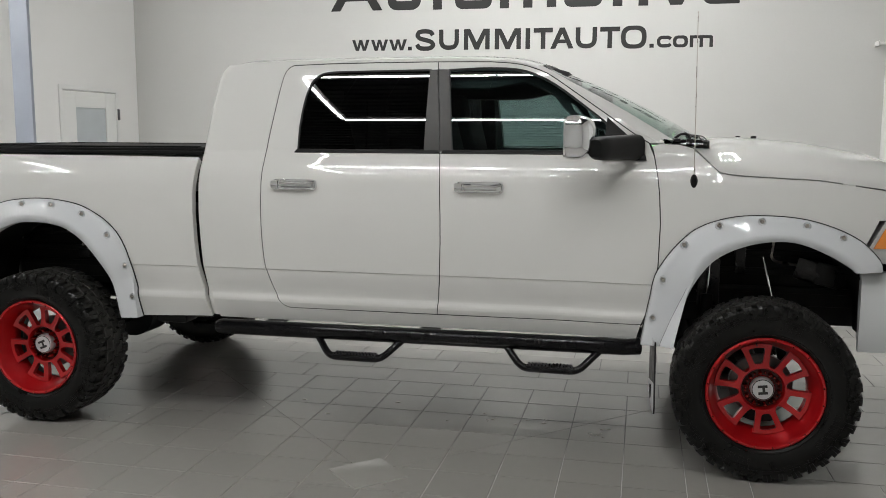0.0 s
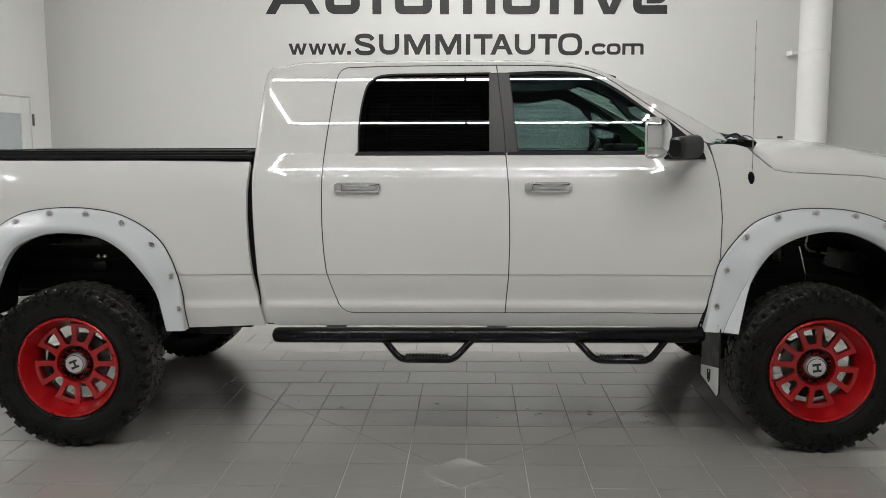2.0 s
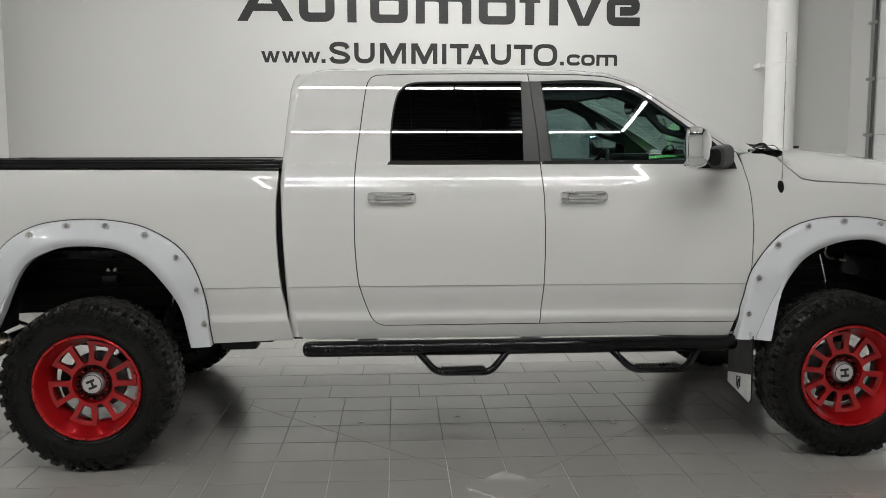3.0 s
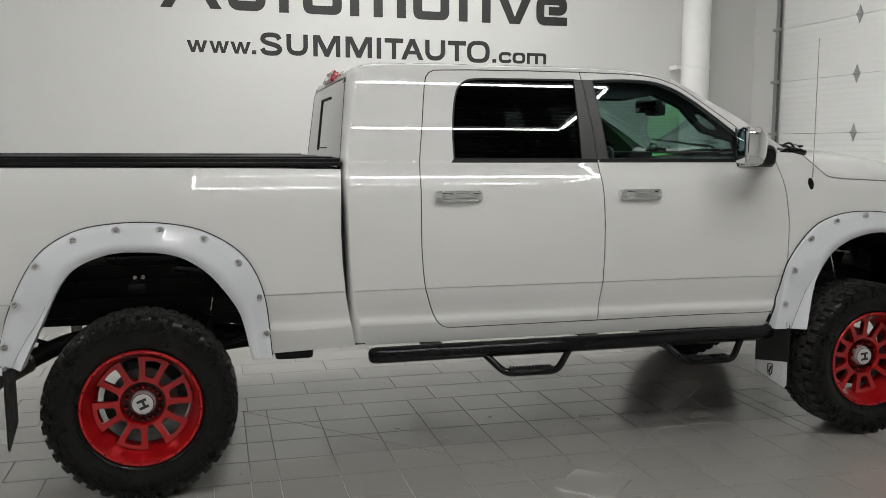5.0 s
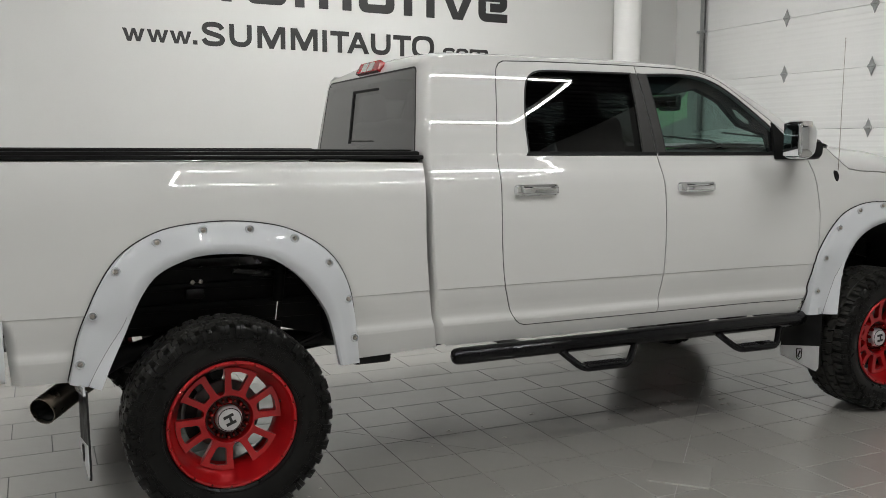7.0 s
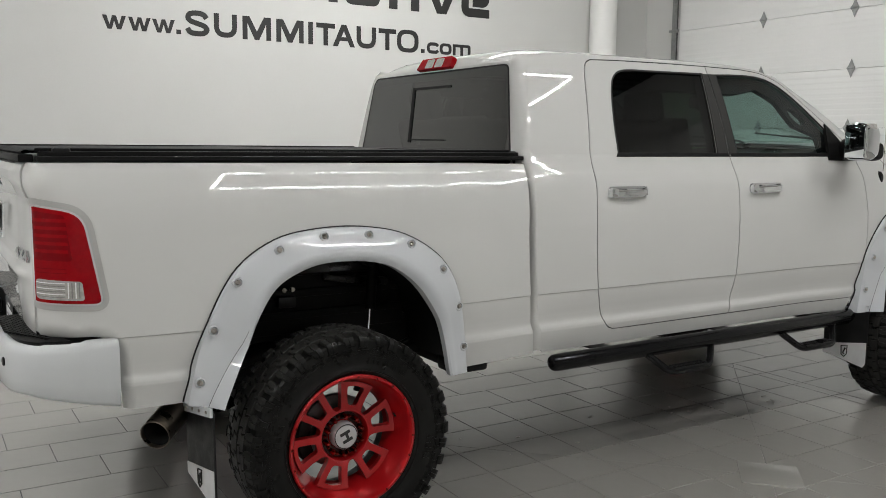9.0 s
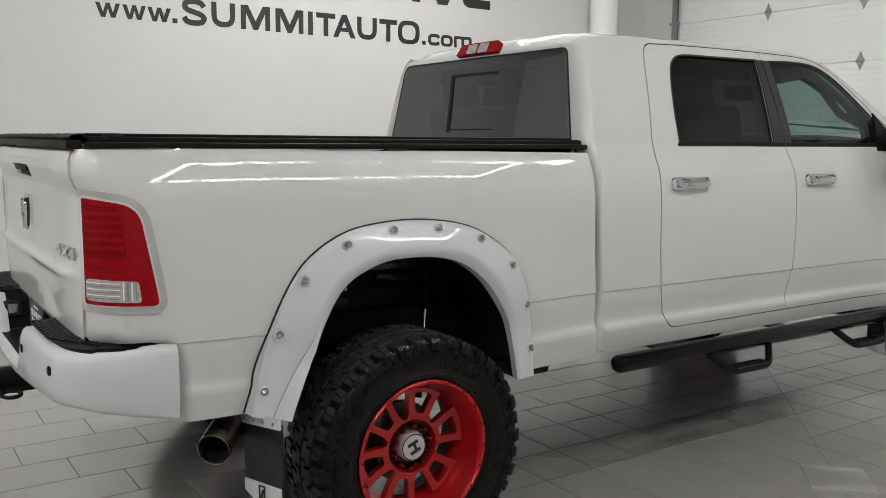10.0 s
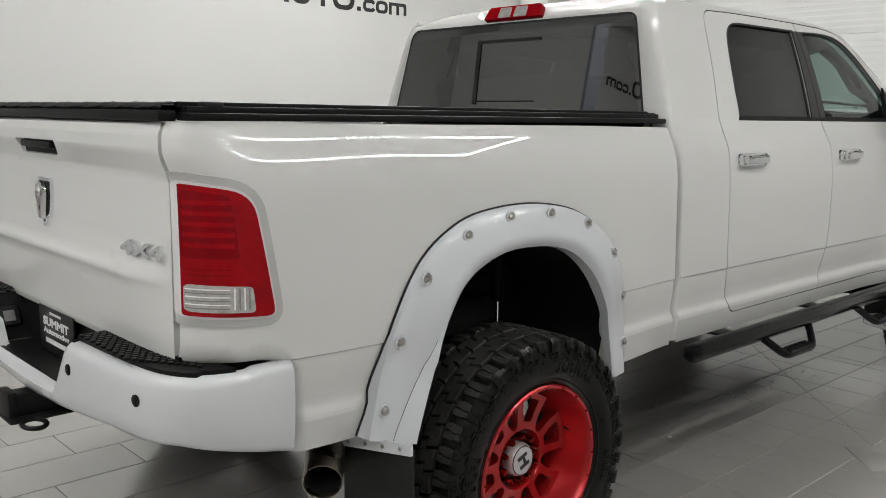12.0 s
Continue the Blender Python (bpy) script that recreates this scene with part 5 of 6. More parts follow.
def make_wheel(m):
    rim = part("wheel", wheel_rim(), RED, truck, "candy red deep-dish alloy wheel with off-road tyre", smooth=40)
    rim.matrix_basis = m
    # Barrel interior takes underbody black in place of red metal in shade.
    back = bmesh.new()
    lathe(back, [(.212, .02), (.228, .06), (.240, .11), (.250, .125), (.262, .128), (.262, .100)], 48)
    part("inner_barrel", back, FRAME, rim, "inner barrel coloured dark for its shade")
    carcass, tread = tyre_mesh()
    part("tyre", carcass, SIDEWALL, rim, "black off-road tyre", smooth=30)
    blocks = part("tyre_tread", tread, RUBBER, rim, "chunky black tread blocks", smooth=30)
    blocks["kind"] = "stuff"
    pair = spoke_pair()
    me = part("twin_spoke", pair, RED, rim).data
    for k in range(1, 6):
        part("twin_spoke", me, None, rim).matrix_basis = pose(0, 0, 0, 0, 60 * k, 0)
    capm = bmesh.new()
    lathe(capm, [(.0001, -.061), (.040, -.060), (.052, -.0575), (.0555, -.053), (.058, -.040), (.058, -.01)], 40)
    c = part("centre_cap", capm, CAP, rim, "silver centre cap with a black mark", smooth=40)
    ring = bmesh.new()
    lathe(ring, [(.0485, -.0595), (.0495, -.0608), (.0515, -.0600), (.0525, -.0585)], 40)
    part("cap_ring", ring, BLACK, c)
    mark = bmesh.new()
    for cx, cz, sx, sz in ((0, .017, .046, .013), (0, -.017, .046, .013), (.004, 0, .012, .024)):
        box(mark, (cx, -.0615, cz), (sx, .002, sz))
    part("cap_mark", mark, INK, c, "black mark")
    part("lug_recess", lug_recess(), RECESS, rim, "dark recess round the nuts")
    for k in range(20):
        a = 2 * math.pi * k / 20
        lug = bmesh.new()
        x, z = .081 * math.cos(a), .081 * math.sin(a)
        big = k % 2 == 0
        tube(lug, [(x, -.014, z), (x, -.052 if big else -.034, z), (x, -.058 if big else -.038, z)], [.0105, .0105, .006] if big else [.0065, .0065, .004], 7)
        part("lug_nut", lug, CHROMERED, rim)
    disc = bmesh.new()
    lathe(disc, [(.06, .040), (.150, .040), (.155, .044), (.155, .068), (.150, .072), (.06, .072)], 48)
    lathe(disc, [(.0001, .0), (.075, .002), (.078, .04)], 32)
    part("brake_disc", disc, ROTOR, rim, "bare metal brake disc", smooth=40)
    cal = bmesh.new()
    for k in range(5):
        a = 2.6 + 0.18 * k
        box(cal, (.158 * math.cos(a), .05, .158 * math.sin(a)), (.055, .09, .055), .01, Matrix.Rotation(-a, 4, "Y"))
    part("brake_caliper", cal, FRAME, rim, "dark brake caliper")
    for k in range(20):
        a = 2 * math.pi * k / 20
        rivet = bmesh.new()
        x, z = .2705 * math.cos(a), .2705 * math.sin(a)
        tube(rivet, [(x, -.140, z), (x, -.1455, z), (x, -.1465, z)], [.0052, .0048, .003], 8)
        part("lip_rivet", rivet, CHROMERED, rim)
    valve = bmesh.new()
    tube(valve, [(.236, -.045, .0), (.228, -.075, .0)], .004, 6)
    part("tyre_valve", valve, BLACK, rim)
    return rim


CHROMERED = wear(material("red_chrome_lug", (0.34, 0.035, 0.03), 0.10, 1.0), 20, 0.1, 200)
RECESS = wear(material("dark_red_recess", (0.035, 0.003, 0.003), 0.35, 0.3), 20, 0.2, 200)
HUB_Z, HUB_Y = 0.4465, -1.012
first = make_wheel(pose(0, HUB_Y, HUB_Z, 0, -15, 0))


def turn_cap(wheel, angle):
    for child in wheel.children:
        if child.name.startswith("centre_cap"):
            child.matrix_basis = pose(0, 0, 0, 0, angle, 0)


turn_cap(first, -7)


def copy_part(ob, m):
    """A twin of a part with its sub-parts, under the same thing."""
    made = {}
    for o in (ob, *ob.children_recursive):
        made[o] = o.copy()
        scene.collection.objects.link(made[o])
        made[o].parent = made.get(o.parent, o.parent)
    made[ob].matrix_basis = m
    return made[ob]


turn_cap(copy_part(first, pose(4.077, HUB_Y, HUB_Z, 0, -100, 0)), 93)
copy_part(first, pose(0, -HUB_Y, HUB_Z, 0, 40, 180))
copy_part(first, pose(4.077, -HUB_Y, HUB_Z, 0, 75, 180))


# ---- tail: gate, lamps, bumper ----
def gate_x(y, z):
    x = curve([(.90, -1.120), (.95, -1.138), (1.05, -1.148), (1.135, -1.156), (1.165, -1.170), (1.185, -1.150), (1.25, -1.142), (1.38, -1.140), (1.44, -1.143), (1.475, -1.157), (1.505, -1.170), (1.54, -1.169), (1.565, -1.157), (1.58, -1.13)], z)
    k = min(1.0, max(0.0, (abs(y) - 0.6) / 0.24))
    flat = -1.126 - gate_lip(z)
    return x + (flat - x) * k * k


def gate_at(y, z):
    return (gate_x(y, z), y, z)


def build_tail():
    hole = rounded([(-.105, 1.452), (.215, 1.452), (.235, 1.500), (-.125, 1.500)], 0.012)
    hole = [(y - 0.035, z + 0.008) for y, z in hole]
    outline = rounded([(-.838, .935), (.838, .935), (.840, 1.576), (-.840, 1.576)], 0.012)
    vs = sorted(set(steps(.9, 1.6, .03) + [1.135, 1.15, 1.165, 1.175, 1.185, 1.44, 1.455, 1.475, 1.49, 1.505, 1.54, 1.565]))
    gate = part("tailgate", sheet(outline, gate_at, steps(-1, 1, .06), vs, holes=[hole], flange=.04, flip=True, name="tailgate"), PAINT, truck, "white tailgate, closed")
    han = bmesh.new()
    box(han, (-1.128, 0.02, 1.484), (.03, .38, .07), .004)
    part("handle_recess", han, GASKET, gate, "black handle recess")
    part("handle", solid((-1.158, 0.02, 1.492), (.022, .27, .022), .006), TRIM, gate, "black release handle")
    # shield badge
    ring = [(-.052, 1.385), (.052, 1.385), (.056, 1.33), (.045, 1.27), (0, 1.225), (-.045, 1.27), (-.056, 1.33)]
    badge = part("badge", sheet(rounded(ring, .006), lambda y, z: Vector(gate_at(y, z)) - Vector((.012, 0, 0)), [], [1.27, 1.33], flange=.012, flip=True, name="badge"), CHROME, gate, "chrome shield badge")
    part("badge_field", sheet(inset(ring, .011), lambda y, z: Vector(gate_at(y, z)) - Vector((.0135, 0, 0)), [], [], flange=.003, flip=True, name="badge_field"), BLACK, badge)
    emblem = bmesh.new()
    for y in (-.017, .017):
        tube(emblem, bent([(-1.160, y * .3, 1.255), (-1.160, y, 1.29), (-1.160, y * 1.6, 1.34), (-1.160, y * .8, 1.365)], .02), .013, 8)
    part("emblem", emblem, CHROME, badge)
    tag = Matrix.Translation((-1.1465, -.590, 1.212)) @ Matrix.Rotation(radians(-86), 4, "Z")
    letters("4X4", 0, .225, 0, .043, .0028, .011, tag, CHROME, gate, "gate_letter")
    # tail lamps wrap the bed corner
    for k in (False, True):
        ring = rounded([(-1.1215, 1.080), (-.918, 1.073), (-.975, 1.400), (-1.1215, 1.430)], [.012, .03, .06, .012], 6)
        bezel_ring = [(max(x, -1.1236), z) for x, z in inset(ring, -.024)]
        bez = part("tail_lamp", sheet(bezel_ring, lifted(bed_side_at, .003), US, VS, flange=.02, mirror=k, name="tail_lamp"), BEZEL, truck, "red tail lamp in a grey bezel")
        part("lamp_rim", sheet(inset(ring, -.002), lifted(bed_side_at, .006), US, VS, flange=.006, mirror=k, name="lamp_rim"), RIMWHITE, bez, "bright rim")
        lens = inset(ring, .005)
        part("red_lens", sheet(lens, lifted(bed_side_at, .010), US, VS, flange=.008, mirror=k, name="red_lens"), LENS, bez, "red lens")
        # dark chamber behind the upper lens, with brighter bars across it
        chamber = rounded([(-1.1160, 1.235), (-1.012, 1.232), (-1.030, 1.392), (-1.1160, 1.408)], .012)
        part("lamp_chamber", sheet(chamber, lifted(bed_side_at, .0108), US, VS, flange=.003, mirror=k, name="lamp_chamber"), LENSDARK, bez, "darker red chamber of the lens")
        for j in range(5):
            z = 1.262 + .027 * j
            rib = [(-1.1120, z), (-1.022, z - .002), (-1.024, z + .010), (-1.1120, z + .012)]
            part("lens_rib", sheet(rib, lifted(bed_side_at, .0116), US, VS, flange=.003, mirror=k, name="lens_rib"), LENS, bez, "bright red bar")
        for z in (1.190, 1.205):
            line = [(-1.1120, z), (-1.03, z - .001), (-1.03, z + .001), (-1.1120, z + .002)]
            part("lens_line", sheet(line, lifted(bed_side_at, .0108), US, VS, flange=.002, mirror=k, name="lens_line"), LENSDARK, bez, "fine line of the lens")
        rev = rounded([(-1.1135, 1.096), (-.978, 1.092), (-.985, 1.160), (-1.1135, 1.168)], .012)
        part("reverse_lens", sheet(rev, lifted(bed_side_at, .0112), US, VS, flange=.004, mirror=k, name="reverse_lens"), CLEAR, bez, "clear ribbed reversing lens")
        for j in range(6):
            z = 1.106 + .0098 * j
            line = [(-1.1115, z - .001), (-1.036, z - .0025), (-1.036, z), (-1.1115, z + .002)]
            part("lens_line", sheet(line, lifted(bed_side_at, .0124), US, VS, flange=.002, mirror=k, name="lens_line"), WHITEBAR if j % 2 else DULLBAR, bez, "rib of the clear lens")
        for j in range(4):
            x = -1.028 + .011 * j
            line = [(x, 1.101), (x + .003, 1.101), (x + .003, 1.157), (x, 1.158)]
            part("lens_line", sheet(line, lifted(bed_side_at, .0124), US, VS, flange=.002, mirror=k, name="lens_line"), DULLBAR if j % 2 else WHITEBAR, bez, "rib of the clear lens")


def bumper_path():
    return smooth_line([(-.872, -1.012, 0), (-1.0, -1.016, 0), (-1.12, -.992, 0), (-1.19, -.94, 0), (-1.228, -.84, 0), (-1.246, -.60, 0), (-1.252, -.30, 0), (-1.254, 0, 0), (-1.252, .30, 0), (-1.246, .60, 0), (-1.228, .84, 0), (-1.19, .94, 0), (-1.12, .992, 0), (-1.0, 1.016, 0), (-.872, 1.012, 0)], 120)


def build_rear_bumper():
    path = bumper_path()
    bm = bmesh.new()
    rows = []
    for i, p in enumerate(path):
        t = (path[min(i + 1, 120)] - path[max(i - 1, 0)]).normalized()
        n = Vector((t.y, -t.x, 0))
        if n.dot(p - Vector((-.6, 0, 0))) < 0:
            n = -n
        ay = abs(p.y)
        top = .945
        if ay < .45:
            top = curve([(0, .782), (.275, .782), (.295, .79), (.39, .928), (.41, .938)], ay)
        elif p.x < -1.0:
            top = .938
        bot = curve([(0, .700), (.3, .713), (.67, .748), (.95, .758)], ay) if p.x < -1.185 else .758 - .235 * (p.x + 1.185)
        h = top - bot
        sect = [(-.07, bot + .012), (-.03, bot), (-.010, bot + .004), (-.002, bot + .018), (.004, bot + h * .3), (.006, bot + h * .6), (.003, top - .03), (-.004, top - .012), (-.016, top - .002), (-.034, top), (-.05, top - .004), (-.052, top - .03)]
        rows.append([p + n * d + Vector((0, 0, z)) for d, z in sect])
    g = loft(bm, rows)
    cap(bm, g[0])
    cap(bm, g[-1])
    bmesh.ops.recalc_face_normals(bm, faces=bm.faces)
    bump = part("rear_bumper", bm, BUMPER, truck, "white painted rear step bumper", smooth=50)
    for y, z in ((-.825, .866), (-.425, .860), (.425, .860), (.825, .866)):
        p = min(path, key=lambda q: abs(q.y - y) + (0 if q.x < -1.15 else 9))
        k = path.index(p)
        t = (path[k + 1] - path[k - 1]).normalized()
        n = Vector((t.y, -t.x, 0))
        n = n if n.x < 0 else -n
        c = Vector((p.x, p.y, z))
        sen = bmesh.new()
        tube(sen, [c - n * .01, c + n * .0085, c + n * .0105], [.0165, .0165, .013], 18)
        part("parking_sensor", sen, TRIM, bump, "dark round parking sensor")
    # step pads with raised hexagons
    for s in (-1, 1):
        pts = [q for q in path if q.y * s > .40 and q.x < -1.06]
        pad = bmesh.new()
        edge = [(q.x + .034, q.y - s * .02 * (1 if q.x > -1.15 else 0)) for q in pts]
        inner = [(-1.105, s * .40), (-1.105, s * .86), (-1.09, s * .90), (-1.06, s * .93)]
        rows = [[(x, y, .948) for x, y in edge], ]
        far = smooth_line([(x, y, 0) for x, y in (inner if (pts[0].y * s) < (pts[-1].y * s) else inner[::-1])], len(edge) - 1)
        loft(pad, [[(x, y, .920) for x, y in edge], [(x, y, .949) for x, y in edge], [(q.x, q.y, .955) for q in far], [(q.x, q.y, .93) for q in far]])
        sp = part("step_pad", pad, TRIM, bump, "black step pad with hexagon tread")
        hexes = bmesh.new()
        r = .0108
        for i in range(27):
            for j in range(6):
                y = s * (.43 + i * .0192)
                x = -1.212 + j * .0222 + (.0111 if i % 2 else 0)
                if abs(y) > .93 or x > -1.100 or x < -1.212 + .55 * max(0, abs(y) - .76):
                    continue
                ring = [[(x + q * math.cos(math.pi / 3 * k + math.pi / 6), y + q * math.sin(math.pi / 3 * k + math.pi / 6), z) for k in range(6)] for q, z in ((r, .950), (r * .94, .9562), (r * .86, .9568))]
                gg = loft(hexes, ring, close=True)
                cap(hexes, gg[-1])
        part("tread", hexes, TRIM, sp, smooth=0)
    # dark recess for the plate
    rec = bmesh.new()
    box(rec, (-1.10, 0, .86), (.02, .90, .20))
    box(rec, (-1.17, 0, .775), (.13, .64, .015))
    for s in (-1, 1):
        box(rec, (-1.17, s * .375, .86), (.13, .02, .18), 0, Matrix.Rotation(s * radians(-30), 4, "X"))
    box(rec, (-1.10, 0, .955), (.05, 1.72, .02))
    rc = part("plate_recess", rec, TRIM, bump, "black plate recess", smooth=0)
    pl = part("plate", solid((-1.135, 0, .865), (.008, .31, .155), .003), BLACK, bump, "black dealer plate with white print bars")
    face = Matrix.Translation((-1.1388, 0, 0)) @ Matrix.Rotation(radians(-90), 4, "Z")
    letters("SUMMIT", -.115, .115, .878, .908, .0018, .0012, face, WHITEBAR, pl, "plate_letter")
    letters("Automotive", -.115, .115, .852, .872, .0012, .0012, face, WHITEBAR, pl, "plate_letter")
    for w, h, y, z in ((.19, .016, 0, .828), (.10, .008, 0, .925)):
        part("print_bar", solid((-1.1395, y, z), (.002, w, h)), WHITEBAR, pl)
    for s in (-1, 1):
        lamp = bmesh.new()
        t = Matrix.Rotation(s * radians(-30), 4, "X")
        box(lamp, (-1.178, s * .357, .868), (.075, .012, .075), .008, t)
        ml = part("lamp_housing", lamp, BLACK, bump, "black square lamp housing")
        part("lamp_lens", solid((-1.178, s * .350, .868), (.038, .006, .042), .003, t), DULLBAR, ml, "small clear lens")


def build_hitch():
    bm = bmesh.new()
    box(bm, (-1.16, 0, .655), (.30, .075, .075), .006)
    box(bm, (-1.30, 0, .655), (.03, .10, .10), .008)
    box(bm, (-1.02, 0, .70), (.09, 1.1, .075), .01)
    box(bm, (-1.22, 0, .615), (.20, .16, .012), .004)
    hit = part("tow_hitch", bm, FRAME, truck, "black receiver hitch")
    for s in (-1, 1):
        lp = bmesh.new()
        tube(lp, [(-1.26 + .035 * math.cos(a), s * .115 + .05 * math.sin(a), .612) for a in (2 * math.pi * k / 20 for k in range(20))] + [(-1.225, s * .115, .612)], .008, 8, False)
        part("chain_loop", lp, FRAME, hit)


def build_tonneau():
    for s in (-1, 1):
        rail = bmesh.new()
        box(rail, (-.055, s * .880, 1.588), (2.10, .075, .020), .006)
        box(rail, (-.055, s * .862, 1.603), (2.08, .050, .024), .005)
        part("bed_rail", rail, TRIM, truck, "black bed rail cap")
    cov = bmesh.new()
    rows = []
    rnd = random.Random(5)
    for x in steps(-1.12, .96, .08):
        row = []
        for k in range(17):
            y = -.845 + 1.69 * k / 16
            sag = .006 * math.sin(9 * x + 1) * math.sin(math.pi * k / 16) - .010 * math.sin(math.pi * k / 16)
            row.append((x, y, 1.622 + sag - (.006 if k in (0, 16) else 0)))
        rows.append(row)
    loft(cov, rows)
    tc = part("tonneau_cover", cov, VINYL, truck, "black soft tonneau cover, closed", smooth=60)
    for s in (-1, 1):
        edge = bmesh.new()
        box(edge, (-.075, s * .845, 1.617), (2.06, .022, .018), .006)
        part("side_bead", edge, VINYL, tc)
    bar = bmesh.new()
    rows = []
    for y in steps(-.85, .85, .02):
        d = .0025 * math.sin(37 * y) + .002 * math.sin(91 * y + 1)
        rows.append([(-1.07, y, 1.620), (-1.11, y, 1.625 + d * .3), (-1.14, y, 1.620 + d * .4), (-1.150, y, 1.611 + d * .7), (-1.145, y, 1.602 + d * .7), (-1.12, y, 1.598)])
    loft(bar, rows)
    part("end_flap", bar, VINYL, tc, "wavy vinyl end flap", smooth=60)
    lip = bmesh.new()
    box(lip, (-1.135, 0, 1.590), (.05, 1.72, .028), .006)
    part("tailgate_cap", lip, TRIM, truck, "black plastic tailgate cap")
    front = bmesh.new()
    box(front, (.965, 0, 1.602), (.04, 1.75, .036), .008)
    part("front_bar", front, TRIM, tc)
    for s in (-1, 1):
        fit_ = bmesh.new()
        box(fit_, (-1.02, s * .868, 1.617), (.06, .04, .020), .008)
        part("clamp", fit_, BLACK, tc)


def build_steps():
    for s in (-1, 1):
        bar = bmesh.new()
        y = s * 1.015
        tube(bar, [(1.105, y, .606), (1.112, y, .606), (1.125, y, .606), (1.15, y, .606), (3.40, y, .612), (3.47, y * .97, .612)], [.018, .032, .040, .043, .043, .043], 20)
        nb = part("step_bar", bar, GLOSSBLACK, truck, "gloss black tubular step bar", smooth=50)
        for x0 in (1.72, 2.778):
            hoop = bmesh.new()
            yo = s * 1.105
            tube(hoop, bent([(x0, y, .590), (x0 + .10, yo, .492), (x0 + .39, yo, .490), (x0 + .50, y, .590)], .045), .019, 12)
            hp = part("hoop_step", hoop, GLOSSBLACK, nb, "black hoop step")
            tread = bmesh.new()
            box(tread, (x0 + .245, s * 1.09, .507), (.24, .062, .008), .002)
            for k in range(13):
                box(tread, (x0 + .135 + .0183 * k, s * 1.105, .5145), (.008, .026, .009))
                box(tread, (x0 + .135 + .0183 * k, s * 1.075, .5145), (.008, .016, .009))
            part("step_tread", tread, BLACK, hp, "serrated step tread", smooth=0)
        for x in (1.45, 2.35, 3.3):
            br = bmesh.new()
            box(br, (x, s * .93, .640), (.11, .18, .012), .003)
            box(br, (x, s * .86, .66), (.09, .05, .05), .004)
            part("step_bracket", br, FRAME, nb)


def build_flaps():
    """Rubber flaps hung at a slant behind each wheel, with a white plate along the foot."""
    for s in (-1, 1):
        for inner, outer, zt, zm, zb in (((-.598, .87), (-.580, 1.17), .632, .408, .272), ((3.532, .79), (3.552, 1.076), .628, .412, .262)):
            a, b = Vector((*inner, 0)), Vector((*outer, 0))
            n = Vector((-(b - a).y, (b - a).x, 0)).normalized()

            def at(u, z, d):
                p = a.lerp(b, u) + n * (d - .012 * (zt - z))
                return (p.x, s * p.y, z - .018 + .050 * u)

            def slab(outline, d0, d1):
                bm = bmesh.new()
                g = loft(bm, [[at(u, z, d) for u, z in outline] for d in (d0, d1)], close=True)
                cap(bm, g[0])
                cap(bm, g[1])
                bmesh.ops.recalc_face_normals(bm, faces=bm.faces)
                return bm

            ob = part("mud_flap", slab([(0, zt), (1, zt), (1, zb + .012), (.93, zb - .012), (0, zb + .09)], -.004, .004), FLAPRUB, truck, "black rubber mud flap with a white plate", smooth=0)
            p = part("flap_plate", slab([(.01, zm), (.99, zm), (.99, zb + .014), (.93, zb - .008), (.01, zb + .092)], .0045, .007), PLATE, ob, "white metal plate", smooth=0)
            logo = bmesh.new()
            cz = (zm + zb) / 2 + .022
            tube(logo, [at(u, z, .009) for u, z in ((.43, cz + .034), (.57, cz + .034), (.56, cz - .02), (.5, cz - .036), (.44, cz - .02), (.43, cz + .034))], .0035, 6)
            tube(logo, [at(u, z, .009) for u, z in ((.53, cz + .02), (.48, cz - .01), (.51, cz - .02))], .005, 6)
            part("plate_mark", logo, INK, p, "black mark")
            b_ = part("flap_bracket", slab([(-.01, zt + .020), (1.01, zt + .020), (1.01, zt - .016), (-.01, zt - .016)], .005, .014), FLARE, ob, "white mounting strip", smooth=0)
            for k in range(4):
                sc = bmesh.new()
                u = .12 + k * .25
                tube(sc, [at(u, zt + .002, .013), at(u, zt + .002, .019)], .006, 8)
                part("screw", sc, STEEL, b_)


def build_exhaust():
    bm = bmesh.new()
    pts = bent([(.75, -.42, .62), (.25, -.44, .66), (-.15, -.46, .70), (-.42, -.58, .66), (-.745, -.960, .545)], .10)
    tube(bm, pts[:-1] + [pts[-1] * .4 + pts[-2] * .6], .045, 18)
    ex = part("exhaust_pipe", bm, FRAME, truck, "dark exhaust pipe")
    tip, lining = bmesh.new(), bmesh.new()
    a, b = Vector((-.555, -.73, .615)), Vector((-.745, -.960, .545))
    w = (b - a).normalized()
    side = w.orthogonal().normalized()
    up = w.cross(side)

    def rings(bm, profile):
        """Open rings round the pipe's axis, (distance before the mouth, radius)."""
        rows = [[b - w * d + r * (math.cos(q) * side + math.sin(q) * up) for q in (2 * math.pi * k / 32 for k in range(32))] for d, r in profile]
        loft(bm, rows, close=True)
        bmesh.ops.recalc_face_normals(bm, faces=bm.faces)

    rings(tip, [(.30, .046), (.29, .059), (.006, .059), (.001, .0585), (0, .057), (.001, .0555), (.03, .055)])
    t = part("exhaust_tip", tip, TIPSTEEL, ex, "brushed steel exhaust tip")
    rings(lining, [(.02, .0546), (.20, .0536), (.20, .002)])
    part("sooty_bore", lining, GASKET, ex, "black lining of the bore")


